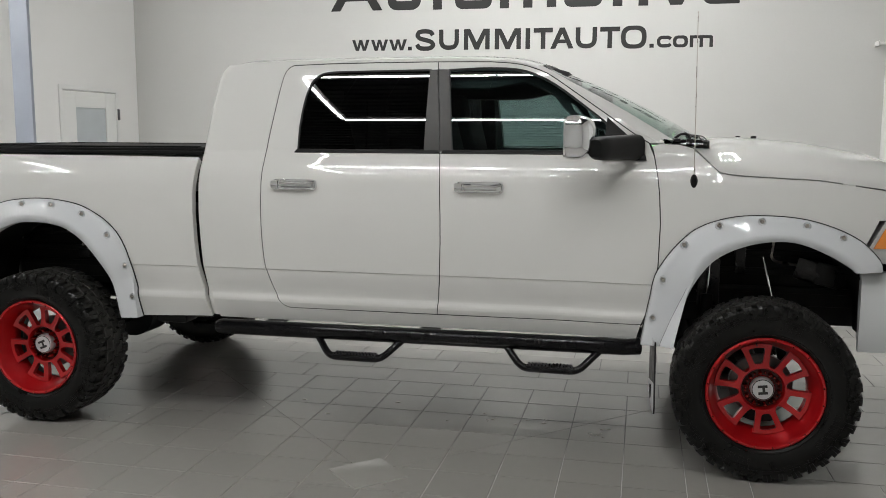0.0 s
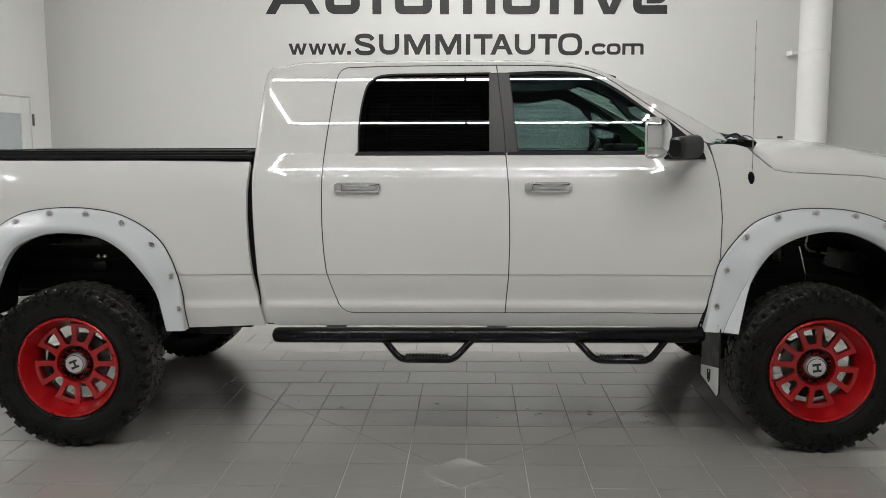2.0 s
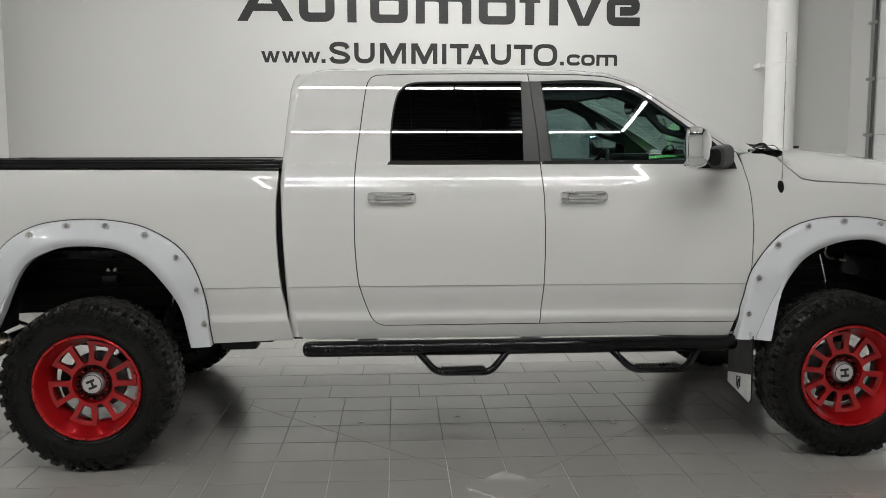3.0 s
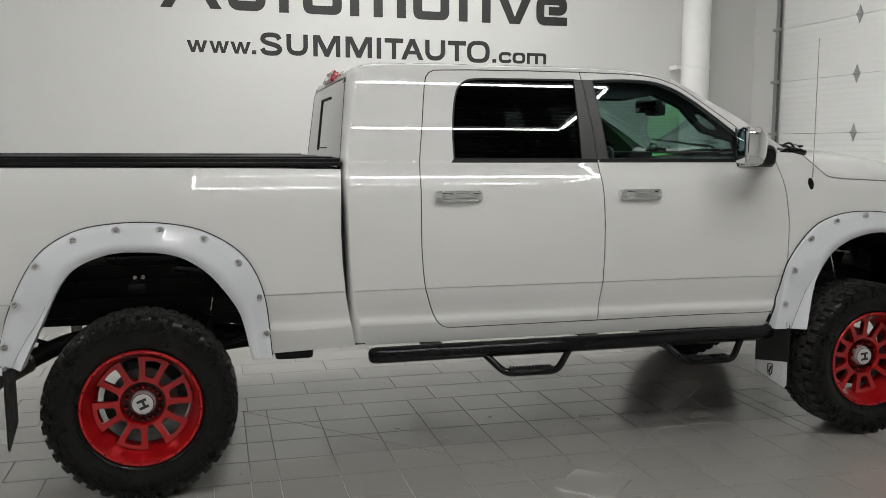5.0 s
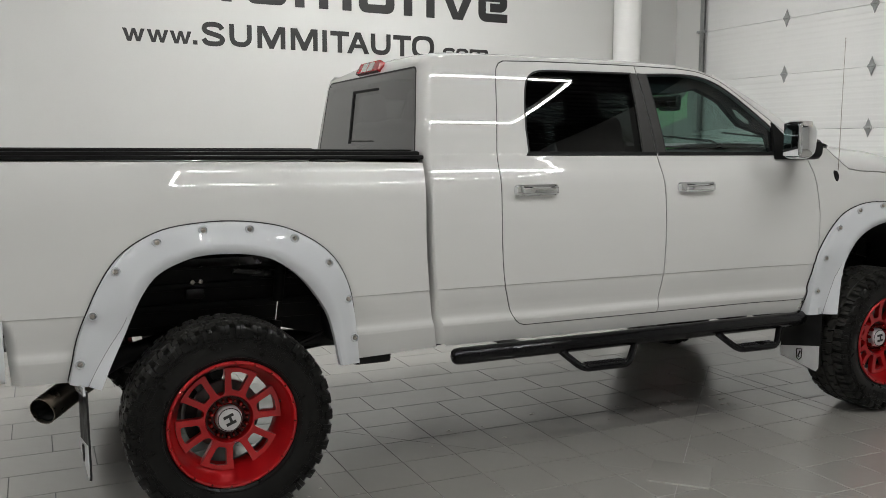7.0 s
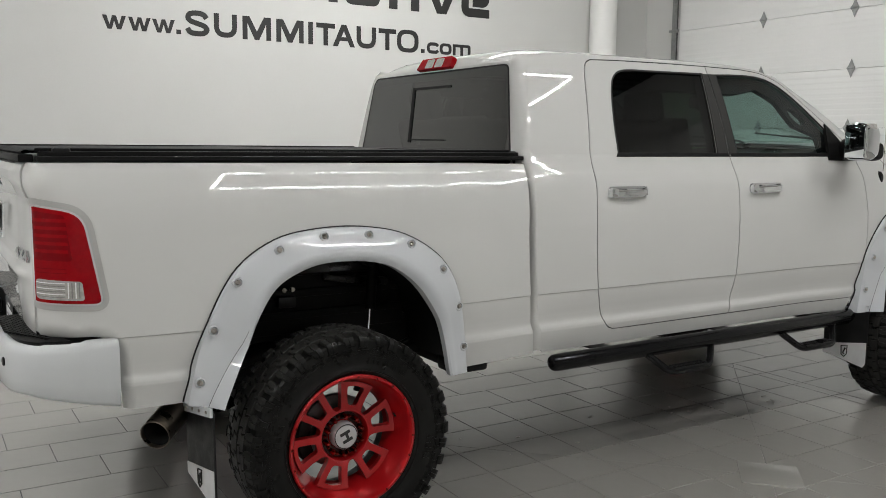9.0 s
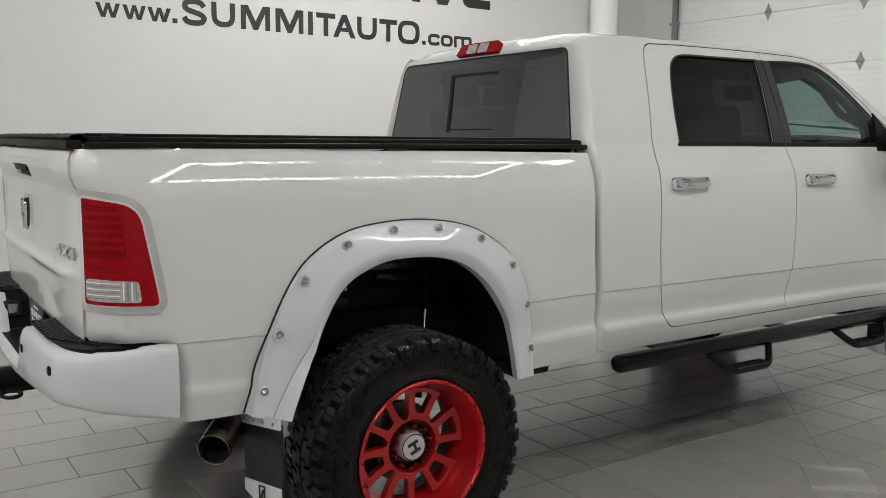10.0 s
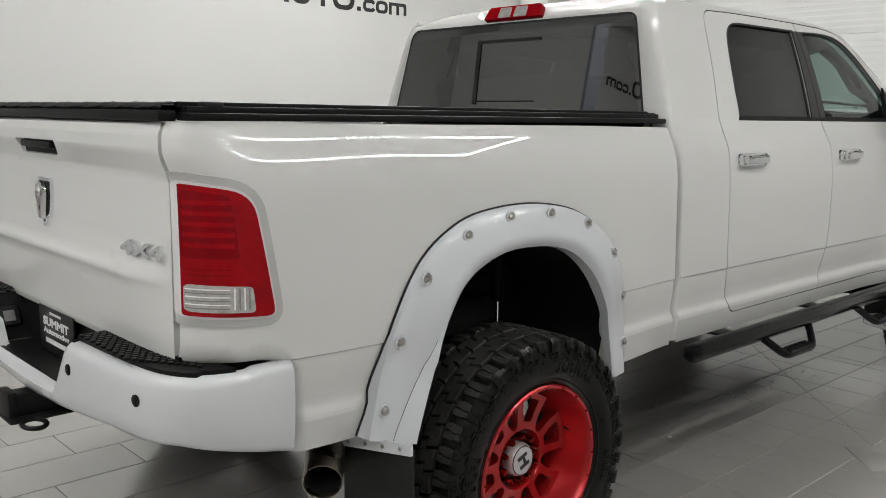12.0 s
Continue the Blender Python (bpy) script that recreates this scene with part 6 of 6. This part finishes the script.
def build_mirrors():
    for s in (-1, 1):
        sail = bmesh.new()
        tri = [(3.255, 1.572), (3.480, 1.568), (3.472, 1.600), (3.415, 1.668), (3.275, 1.790)]
        rows = [[(x, s * (half_width(z) + d), z) for x, z in tri] for d in (-.01, .012)]
        g = loft(sail, rows, close=True)
        cap(sail, g[1])
        base = part("mirror_base", sail, TRIM, truck, "black mirror sail and arm")
        arm = bmesh.new()
        rows = []
        for k in range(13):
            f = k / 12
            c = Vector((3.415 - .180 * f, s * (.93 + .345 * f), 1.636 - .004 * f))
            e = 1 - max(0, (f - .85) / .15) ** 2 * .25
            h, w = (.066 - .010 * f) * e, (.055 - .012 * f) * e
            rows.append([c + Vector((w * abs(math.cos(a)) ** .7 * (1 if math.cos(a) > 0 else -1), 0, h * abs(math.sin(a)) ** .7 * (1 if math.sin(a) > 0 else -1))) for a in (2 * math.pi * j / 20 for j in range(20))])
        g = loft(arm, rows, close=True)
        cap(arm, g[-1])
        part("mirror_arm", arm, TRIM, base)
        m = pose(3.175, s * 1.22, 1.684, 0, 0, s * 14)
        head = bmesh.new()
        rows = []
        prof = [(-.066, .93), (-.062, 1.0), (-.03, 1.02), (.002, .98), (.025, .88), (.042, .72), (.052, .5), (.056, .2)]
        for x, f in prof:
            hh, ww = .106 * f, .088 * f
            row = []
            for j in range(32):
                a = 2 * math.pi * j / 32
                ca, sa = math.cos(a), math.sin(a)
                e = .5
                row.append((x, s * ww * abs(ca) ** e * (1 if ca > 0 else -1), hh * abs(sa) ** e * (1 if sa > 0 else -1)))
            rows.append(row)
        g = loft(head, rows, close=True)
        cap(head, g[-1])
        hd = part("mirror_head", head, CHROME, base, "chrome tow mirror shell", smooth=50)
        hd.matrix_basis = m
        frame_ = bmesh.new()
        box(frame_, (-.066, 0, 0), (.012, .162, .190), .012, None, 3)
        part("mirror_frame", frame_, CHROME, hd, "chrome mirror frame")
        part("mirror_glass", solid((-.0735, 0, 0), (.004, .144, .170), .002), MIRROR, hd, "mirror glass")
        sig = bmesh.new()
        box(sig, (-.028, s * .052, .083), (.066, .062, .040), .014, None, 3)
        part("signal_lamp", sig, CLEAR, hd, "clear signal lamp")


def build_antenna():
    bm = bmesh.new()
    tube(bm, [(3.712, -1.000, 1.505), (3.700, -1.012, 2.29)], [.0028, .0016], 6)
    ball = bmesh.ops.create_icosphere(bm, subdivisions=1, radius=.004, matrix=Matrix.Translation((3.700, -1.012, 2.29)))
    an = part("antenna", bm, STEEL, truck, "thin whip antenna on a black base")
    base = bmesh.new()
    rows = []
    for d, r in ((0, 1), (.018, .95), (.03, .6)):
        rows.append([(3.713 + .020 * r * math.cos(a), -.968 - d, 1.463 + .042 * r * math.sin(a)) for a in (2 * math.pi * k / 18 for k in range(18))])
    g = loft(base, rows, close=True)
    cap(base, g[-1])
    part("antenna_base", base, TRIM, an, "black oval antenna base")


build_tail()
build_rear_bumper()
build_hitch()
build_tonneau()
build_steps()
build_flaps()
build_exhaust()
build_mirrors()
build_antenna()


# ---- underbody and wheel wells ----
def build_under():
    for s in (-1, 1):
        rail = bmesh.new()
        pts = [(-1.04, .77), (-.55, .80), (.35, .80), (.75, .69), (3.2, .68), (3.6, .74), (4.7, .74)]
        rows = []
        for x, z in pts:
            rows.append([(x, s * (.43 + dy), z + dz) for dy, dz in ((-.035, -.075), (.035, -.075), (.035, .075), (-.035, .075))])
        g = loft(rail, rows, close=True)
        cap(rail, g[0][::-1])
        cap(rail, g[-1])
        part("frame_rail", rail, FRAME, truck, "black frame rail", smooth=0)
        leaf = bmesh.new()
        for k in range(3):
            ln = .72 - .17 * k
            tube(leaf, [(x * ln, s * .52, .56 - .014 * k + .17 * (x * ln / .72) ** 2) for x in (-1, -.6, -.3, 0, .3, .6, 1)], .012, 6)
        part("leaf_spring", leaf, FRAME, truck, "black leaf spring")
        for x, z0, lean in ((4.22, .52, -.12), (3.80, .52, .03)):
            sh = bmesh.new()
            y = s * .74
            a, b = Vector((x, y, z0)), Vector((x + lean, y - s * .06, 1.06))
            tube(sh, [a, a.lerp(b, .62)], .032, 12)
            shock = part("shock_absorber", sh, FRAME, truck, "black shock absorber")
            rod = bmesh.new()
            tube(rod, [a.lerp(b, .60), b], .0065, 8)
            part("shock_rod", rod, CHROME, shock, "bright shock rod")
        sh = bmesh.new()
        tube(sh, [(.37, s * .58, 1.10), (.336, s * .616, .875)], .026, 12)
        tube(sh, [(.322, s * .63, .785), (.26, s * .66, .50)], .030, 12)
        shock = part("shock_absorber", sh, FRAME, truck, "black shock absorber")
        rod = bmesh.new()
        tube(rod, [(.338, s * .614, .885), (.321, s * .631, .780)], .0065, 8)
        part("shock_rod", rod, CHROME, shock, "bright shock rod")
        # wheel wells: the dark inner shells
        for xc, x0, x1, ztop in ((0.0, -.60, .60, 1.30), (4.077, -.58, .52, 1.30)):
            well = bmesh.new()
            rows = []
            for k in range(17):
                a = math.pi * k / 16
                x = xc + ((x1 if math.cos(a) > 0 else -x0) * math.cos(a))
                z = .66 + (ztop - .66 - .10) * math.sin(a) ** .8
                rows.append([(x, s * .50, z), (x, s * .78, z), (x, s * .955, z + .02)])
            loft(well, rows)
            inner = bmesh.new()
            part("wheel_well", well, FRAME, truck, "black wheel well liner", smooth=50)
            box(inner, (xc, s * .485, 1.02), (1.15, .03, .5), .01)
            wallp = part("well_wall", inner, FRAME, truck, "black inner well wall")
            for j in range(4):
                part("brace", solid((xc, s * .51, .86 + .1 * j), (1.1, .02, .035), .006), FRAME, wallp)
            if xc == 0:
                part("ledge", solid((.02, s * .56, 1.145), (1.02, .12, .018), .005), SHEEN, wallp, "black pressed ledge")
                part("ledge", solid((.02, s * .535, 1.085), (.98, .05, .05), .010, Matrix.Rotation(s * radians(-18), 4, "X")), SHEEN, wallp, "black pressed ledge")
                part("stiffener", solid((.30, s * .53, 1.01), (.34, .04, .035), .008, Matrix.Rotation(radians(7), 4, "Y")), SHEEN, wallp)
                part("stiffener", solid((-.05, s * .535, .93), (.085, .05, .05), .008), SHEEN, wallp)
                plug = bmesh.new()
                tube(plug, [(.34, s * .57, 1.112), (.34, s * .615, 1.112), (.34, s * .622, 1.112)], [.034, .034, .024], 16)
                part("rubber_plug", plug, FRAME, wallp)
                bolt = bmesh.new()
                tube(bolt, [(-.44, s * .60, 1.03), (-.44, s * .64, 1.03), (-.44, s * .645, 1.03)], [.011, .011, .006], 8)
                part("well_bolt", bolt, STEEL, wallp, "bare bolt head")
            else:
                part("bracket", solid((3.99, s * .60, 1.03), (.055, .05, .15), .008), SHEEN, wallp, "black bracket")
                hook = bmesh.new()
                tube(hook, bent([(4.15, s * .66, 1.14), (4.14, s * .66, 1.06), (4.16, s * .66, 1.035), (4.27, s * .66, 1.02)], .02), .007, 8)
                part("brake_line", hook, STEEL, wallp, "bright bent brake line")
                part("splash_panel", solid((4.40, s * .60, .97), (.26, .02, .12), .01, Matrix.Rotation(radians(14), 4, "Y")), SHEEN, wallp, "black splash panel")
                part("splash_panel", solid((3.83, s * .585, .90), (.12, .02, .26), .01), SHEEN, wallp, "black splash panel")
        clip = bmesh.new()
        for x in (-.06, -.02):
            tube(clip, [(x, s * .53, .985), (x, s * .545, .985)], .011, 8)
        part("bolt_pair", clip, STEEL, truck, "two bolt heads")
    axle = bmesh.new()
    tube(axle, [(0, -.86, .4465), (0, .86, .4465)], .05, 16)
    tube(axle, [(0, -.17, .4465), (0, -.12, .4465), (0, .12, .4465), (0, .17, .4465)], [.06, .16, .16, .06], 20)
    tube(axle, [(-.16, 0, .4465), (-.10, 0, .4465), (0, 0, .4465)], [.05, .14, .15], 20)
    part("rear_axle", axle, FRAME, truck, "dark rear axle")
    ax2 = bmesh.new()
    tube(ax2, [(4.077, -.86, .4465), (4.077, .86, .4465)], .048, 16)
    tube(ax2, [(4.077, .10, .4465), (4.077, .18, .4465), (4.077, .36, .4465), (4.077, .44, .4465)], [.06, .14, .14, .06], 20)
    tube(ax2, [(3.95, -.8, .52), (3.95, .75, .60)], .022, 10)
    part("front_axle", ax2, FRAME, truck, "dark front axle")
    for s in (-1, 1):
        arm = bmesh.new()
        tube(arm, [(4.05, s * .62, .50), (3.35, s * .50, .60)], .032, 10)
        part("radius_arm", arm, FRAME, truck, "black radius arm")
    shaft = bmesh.new()
    tube(shaft, [(.15, 0, .47), (1.7, .05, .62)], .05, 14)
    box(shaft, (2.5, .02, .74), (1.5, .42, .26), .06)
    part("driveline", shaft, FRAME, truck, "dark driveline and gearbox")
    floor_ = bmesh.new()
    box(floor_, (2.32, 0, .80), (2.5, 1.70, .10), .03)
    part("cab_floor_pan", floor_, FRAME, truck, "dark cab underside")
    under = part("bed_floor", solid((-.06, 0, 1.16), (2.06, 1.0, .06), .01), FRAME, truck, "dark underside of the bed")
    for k in range(6):
        part("cross_member", solid((-.95 + .36 * k, 0, 1.11), (.08, 1.0, .06), .01), FRAME, under)
    part("bed_front_wall", solid((.95, 0, 1.10), (.04, 1.7, .9), .01), FRAME, truck, "dark front wall of the bed")
    part("bed_rear_wall", solid((-1.07, 0, 1.10), (.04, 1.66, .42), .01), FRAME, truck, "dark rear wall of the bed")
    tank = bmesh.new()
    box(tank, (1.35, .28, .74), (.9, .5, .26), .05)
    box(tank, (.80, -.40, .60), (.20, .5, .07), .02)
    box(tank, (.74, -.80, .612), (.20, .16, .075), .025)
    part("fuel_tank", tank, FRAME, truck, "dark tank and brackets")
    eng = bmesh.new()
    box(eng, (4.30, 0, 1.08), (.8, .84, .62), .08)
    box(eng, (4.72, 0, 1.10), (.06, 1.3, .5), .02)
    part("engine_block", eng, FRAME, truck, "dark engine mass behind the wells")


# ---- cabin ----
def seat(x, y, w, name):
    s = bmesh.new()
    box(s, (x, y, 1.20), (.50, w, .16), .05, Matrix.Rotation(radians(-6), 4, "Y"), 3)
    ob = part(name, s, CABIN, truck, "charcoal upholstered seat", smooth=50)
    b = bmesh.new()
    box(b, (x - .29, y, 1.50), (.15, w, .62), .05, Matrix.Rotation(radians(-14), 4, "Y"), 3)
    part("backrest", b, CABIN, ob, smooth=50)
    n = 1 if w < .8 else 2
    for k in range(n):
        h = bmesh.new()
        yy = y + (k - (n - 1) / 2) * .8
        box(h, (x - .395, yy, 1.875), (.10, .26, .17), .04, Matrix.Rotation(radians(-10), 4, "Y"), 3)
        for q in (-.06, .06):
            tube(h, [(x - .385, yy + q, 1.74), (x - .39, yy + q, 1.83)], .007, 6)
        part("headrest", h, CABIN, ob, smooth=50)


def build_cabin():
    for y in (-.42, .42):
        seat(2.62, y, .54, "front_seat")
    seat(1.62, 0, 1.45, "rear_bench")
    part("console", solid((2.75, 0, 1.18), (.8, .26, .30), .04), DASH, truck, "dark centre console")
    dash = bmesh.new()
    rows = []
    for y in steps(-.84, .84, .14):
        rows.append([(3.20, y, 1.10), (3.13, y, 1.32), (3.15, y, 1.50), (3.22, y, 1.575 + (.02 if y > .1 else 0)), (3.40, y, 1.60), (3.62, y, 1.62), (3.74 - .15 * abs(y) ** 2, y, 1.635)])
    loft(dash, rows)
    d = part("dashboard", dash, DASH, truck, "dark dashboard", smooth=50)
    hood = bmesh.new()
    box(hood, (3.24, .42, 1.625), (.18, .42, .05), .02)
    part("gauge_hood", hood, DASH, d)
    wheel = bmesh.new()
    turn = Matrix.Translation((3.00, .42, 1.50)) @ Matrix.Rotation(radians(-65), 4, "Y")
    tube(wheel, [turn @ Vector((.19 * math.cos(a), .19 * math.sin(a), 0)) for a in (2 * math.pi * k / 32 for k in range(33))], .016, 10, False)
    box(wheel, turn @ Vector((0, 0, -.02)), (.12, .16, .05), .02, turn.to_3x3().to_4x4())
    box(wheel, turn @ Vector((0, 0, -.01)), (.03, .36, .02), .005, turn.to_3x3().to_4x4())
    part("steering_wheel", wheel, DASH, truck, "dark steering wheel")
    rv = bmesh.new()
    box(rv, (3.15, -0.05, 1.945), (.035, .25, .085), .02, Matrix.Rotation(radians(12), 4, "Z"))
    tube(rv, [(3.155, -.04, 1.955), (3.20, 0, 1.955)], .012, 8)
    box(rv, (3.225, 0, 1.925), (.09, .14, .075), .02)
    m = part("interior_mirror", rv, DASH, truck, "dark interior mirror")
    part("mirror_glass", solid((3.128, -.054, 1.945), (.004, .21, .062), .001, Matrix.Rotation(radians(12), 4, "Z")), MIRROR, m)
    for s in (-1, 1):
        inside = lambda u, v: (u, -(half_width(v) - .085), v)
        trim = [(1.30, 1.955), (2.628, 1.950), (2.707, 1.962), (2.827, 1.985), (2.924, 1.944), (2.989, 1.912), (3.036, 1.853), (3.108, 1.774), (3.216, 1.742), (3.301, 1.716), (3.325, 1.62), (3.47, 1.62),
                (3.46, 1.68), (3.25, 1.835), (3.10, 1.935), (2.95, 2.02), (2.80, 2.07), (2.60, 2.08), (1.30, 2.08)]
        slot = [(3.085, 1.871), (3.125, 1.868), (3.209, 1.806), (3.204, 1.790), (3.163, 1.790), (3.104, 1.828)]
        part("pillar_trim", sheet(trim, inside, steps(1.3, 3.5, .1), steps(1.6, 2.1, .06), holes=[rounded(inset(slot, -.009), .014)], flange=.03, mirror=s > 0, name="pillar_trim"), DASH, truck, "dark inner pillar trim with a grab handle")
        for x0, x1 in ((1.45, 2.30), (2.40, 3.30)):
            door = bmesh.new()
            box(door, ((x0 + x1) / 2, s * .86, 1.25), (x1 - x0, .10, .68), .03)
            part("door_card", door, DASH, truck, "dark inner door card")
        visor = solid((2.97, s * .38, 2.055), (.16, .36, .02), .008, Matrix.Rotation(radians(16), 4, "Y"))
        part("sun_visor", visor, CABIN, truck, "grey sun visor")
        post = bmesh.new()
        box(post, (2.36, s * .80, 1.83), (.10, .05, .50), .015, Matrix.Rotation(s * radians(17), 4, "X"))
        part("inner_post", post, DASH, truck, "dark inner door post")
    head = bmesh.new()
    loft(head, [[(x, y, roof_edge_z(x) - .005 + .03 * (1 - (y / .75) ** 2)) for y in steps(-.74, .74, .2)] for x in (1.12, 1.5, 2.0, 2.5, 2.8)])
    part("headliner", head, CABIN, truck, "grey headliner", smooth=50)
    floor_ = solid((2.3, 0, .93), (2.5, 1.6, .06))
    part("cabin_floor", floor_, CABIN, truck, "dark carpet")
    card = bmesh.new()
    loft(card, [[(x - .10 * (y / .84) ** 2, y, 1.612 + .09 * (x - 3.42)) for y in (.40, .48, .56, .64, .72, .80)] for x in (3.44, 3.52, 3.60, 3.66, 3.72)])
    part("green_card", card, GREEN, truck, "green card lying on the dashboard")


build_under()
build_cabin()


# ---- tiled floor ----
PAN = (0.50, 3.82, -3.17, 0.155)
DRAIN = (2.158, -1.508)
ROW_H, TILE_L = 0.308, 0.617
NEAR = (-1.6, 4.6, -2.2, 1.9)


def clip(poly, a, b, c):
    """The part of a polygon where a x + b y >= c."""
    out = []
    for p, q in zip(poly, poly[1:] + poly[:1]):
        dp, dq = a * p[0] + b * p[1] - c, a * q[0] + b * q[1] - c
        if dp >= 0:
            out.append(p)
        if dp * dq < 0:
            f = dp / (dp - dq)
            out.append((p[0] + f * (q[0] - p[0]), p[1] + f * (q[1] - p[1])))
    return out


def tile_geometry(poly, base):
    """Vertices and faces of a tile with softly broken edges."""
    n = len(poly)
    low = poly
    mid = inset(poly, 0.0012)
    top = [(x, y, 0.0) for x, y in inset(poly, 0.0022)]
    verts = [(x, y, -0.007) for x, y in low] + [(x, y, -0.0008) for x, y in low] + top
    faces = [[base + 2 * n + k for k in range(n)]]
    for ring in (0, 1):
        for k in range(n):
            j = (k + 1) % n
            faces.append([base + ring * n + k, base + ring * n + j, base + (ring + 1) * n + j, base + (ring + 1) * n + k])
    return verts, faces


def floor_pieces():
    px0, px1, py0, py1 = PAN
    gap = 0.0022
    pieces = []
    row = -33
    while True:
        y0 = py1 + row * ROW_H
        row += 1
        if y0 > Y1:
            break
        k = row - 1
        start = 1.761 - 0.2057 * k
        start -= math.ceil((start - X0) / TILE_L) * TILE_L
        x = start
        while x < X1:
            rect = [(x + gap, y0 + gap), (x + TILE_L - gap, y0 + gap), (x + TILE_L - gap, y0 + ROW_H - gap), (x + gap, y0 + ROW_H - gap)]
            x += TILE_L
            if y0 + 0.01 < py1 and y0 + ROW_H > py0 + 0.01:
                # beside the square field the long tiles are cut at its edge
                left, right = clip(rect, -1, 0, -(px0 - gap)), clip(rect, 1, 0, px1 + gap)
                pieces += [p for p in (left, right) if len(p) > 2]
            else:
                pieces.append(rect)
    # square tiles, cut along the falls to the drain
    n = 11
    size = 0.3075
    cols = [0.335 + 0.3075 * k for k in range(13)]
    y = py1
    while y - 0.1 > py0:
        for x in cols:
            rect = [(max(x, px0) + gap, y - ROW_H + gap), (min(x + size, px1) - gap, y - ROW_H + gap), (min(x + size, px1) - gap, y - gap), (max(x, px0) + gap, y - gap)]
            if rect[1][0] - rect[0][0] < 0.02:
                continue
            for (a, b), (c, d) in (((1, 1), (1, -1)), ((1, 1), (-1, 1)), ((-1, -1), (-1, 1)), ((-1, -1), (1, -1))):
                g = 0.0016
                q = clip(clip(rect, a, b, a * DRAIN[0] + b * DRAIN[1] + g), c, d, c * DRAIN[0] + d * DRAIN[1] + g)
                if len(q) > 2:
                    area = abs(sum(u[0] * v[1] - v[0] * u[1] for u, v in zip(q, q[1:] + q[:1]))) / 2
                    if area > 2e-4:
                        pieces.append(q)
        y -= ROW_H
    return pieces


def build_floor():
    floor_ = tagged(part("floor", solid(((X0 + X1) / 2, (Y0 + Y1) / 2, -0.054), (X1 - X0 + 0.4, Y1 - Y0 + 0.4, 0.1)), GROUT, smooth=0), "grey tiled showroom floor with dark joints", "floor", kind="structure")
    pieces = floor_pieces()
    cx, cy = DRAIN

    def near(p):
        x, y = p[0]
        return NEAR[0] < x < NEAR[1] and NEAR[2] < y < NEAR[3]

    close = sorted((p for p in pieces if near(p)), key=lambda p: (p[0][0] - 1.5) ** 2 / 4 + (p[0][1] + 0.6) ** 2)[:300]
    ids = {id(p) for p in close}
    for p in close:
        ox, oy = p[0]
        verts, faces = tile_geometry([(x - ox, y - oy) for x, y in p], 0)
        me = bpy.data.meshes.new("tile")
        me.from_pydata(verts, [], faces)
        me.materials.append(TILE)
        ob = new("tile", me)
        ob.location = (ox, oy, 0)
        ob.parent = floor_
    verts, faces = [], []
    for p in pieces:
        if id(p) not in ids:
            v, f = tile_geometry(p, len(verts))
            verts += v
            faces += f
    me = bpy.data.meshes.new("outer_tiles")
    me.from_pydata(verts, [], faces)
    me.materials.append(TILE)
    ob = new("outer_tiles", me)
    ob.parent = floor_
    ob["kind"] = "stuff"
    plate = bmesh.new()
    box(plate, (0, 0, 0.003), (0.296, 0.296, 0.010), 0.003)
    lid = part("drain_cover", plate, TILE)
    lid.matrix_basis = pose(cx, cy, 0.0, 0, 0, 45)
    tagged(lid, "square grey tile cover over the floor drain", "drain cover")


def floor_debris():
    """Small crumbs of dried mud and salt that fell beside the truck."""
    rnd = random.Random(11)
    verts, faces = [], []
    for cx, cy, spread, count in ((3.26, -.66, .07, 9), (2.91, -.53, .08, 8), (3.30, -.55, .05, 5), (.28, -.2, .06, 5), (2.6, -.42, .3, 8), (.45, -1.05, .25, 7), (1.5, -.35, .5, 8)):
        for _ in range(count):
            x, y = cx + rnd.gauss(0, spread * .5), cy + rnd.gauss(0, spread * .4)
            r, n, base = rnd.uniform(.004, .013), rnd.randint(5, 7), len(verts)
            ring = [(rnd.uniform(.6, 1.1) * r, 2 * math.pi * k / n) for k in range(n)]
            verts += [(x + 1.6 * q * math.cos(a), y + q * math.sin(a), .0004) for q, a in ring] + [(x + q * math.cos(a), y + .6 * q * math.sin(a), .0004 + r * .35) for q, a in ring]
            faces.append([base + n + k for k in range(n)])
            faces += [[base + k, base + (k + 1) % n, base + n + (k + 1) % n, base + n + k] for k in range(n)]
    me = bpy.data.meshes.new("floor_crumbs")
    me.from_pydata(verts, [], faces)
    me.materials.append(CRUMB)
    tagged(new("floor_crumbs", me), "pale and dark crumbs of dried mud on the tiles", "debris", kind="stuff")


build_floor()
floor_debris()
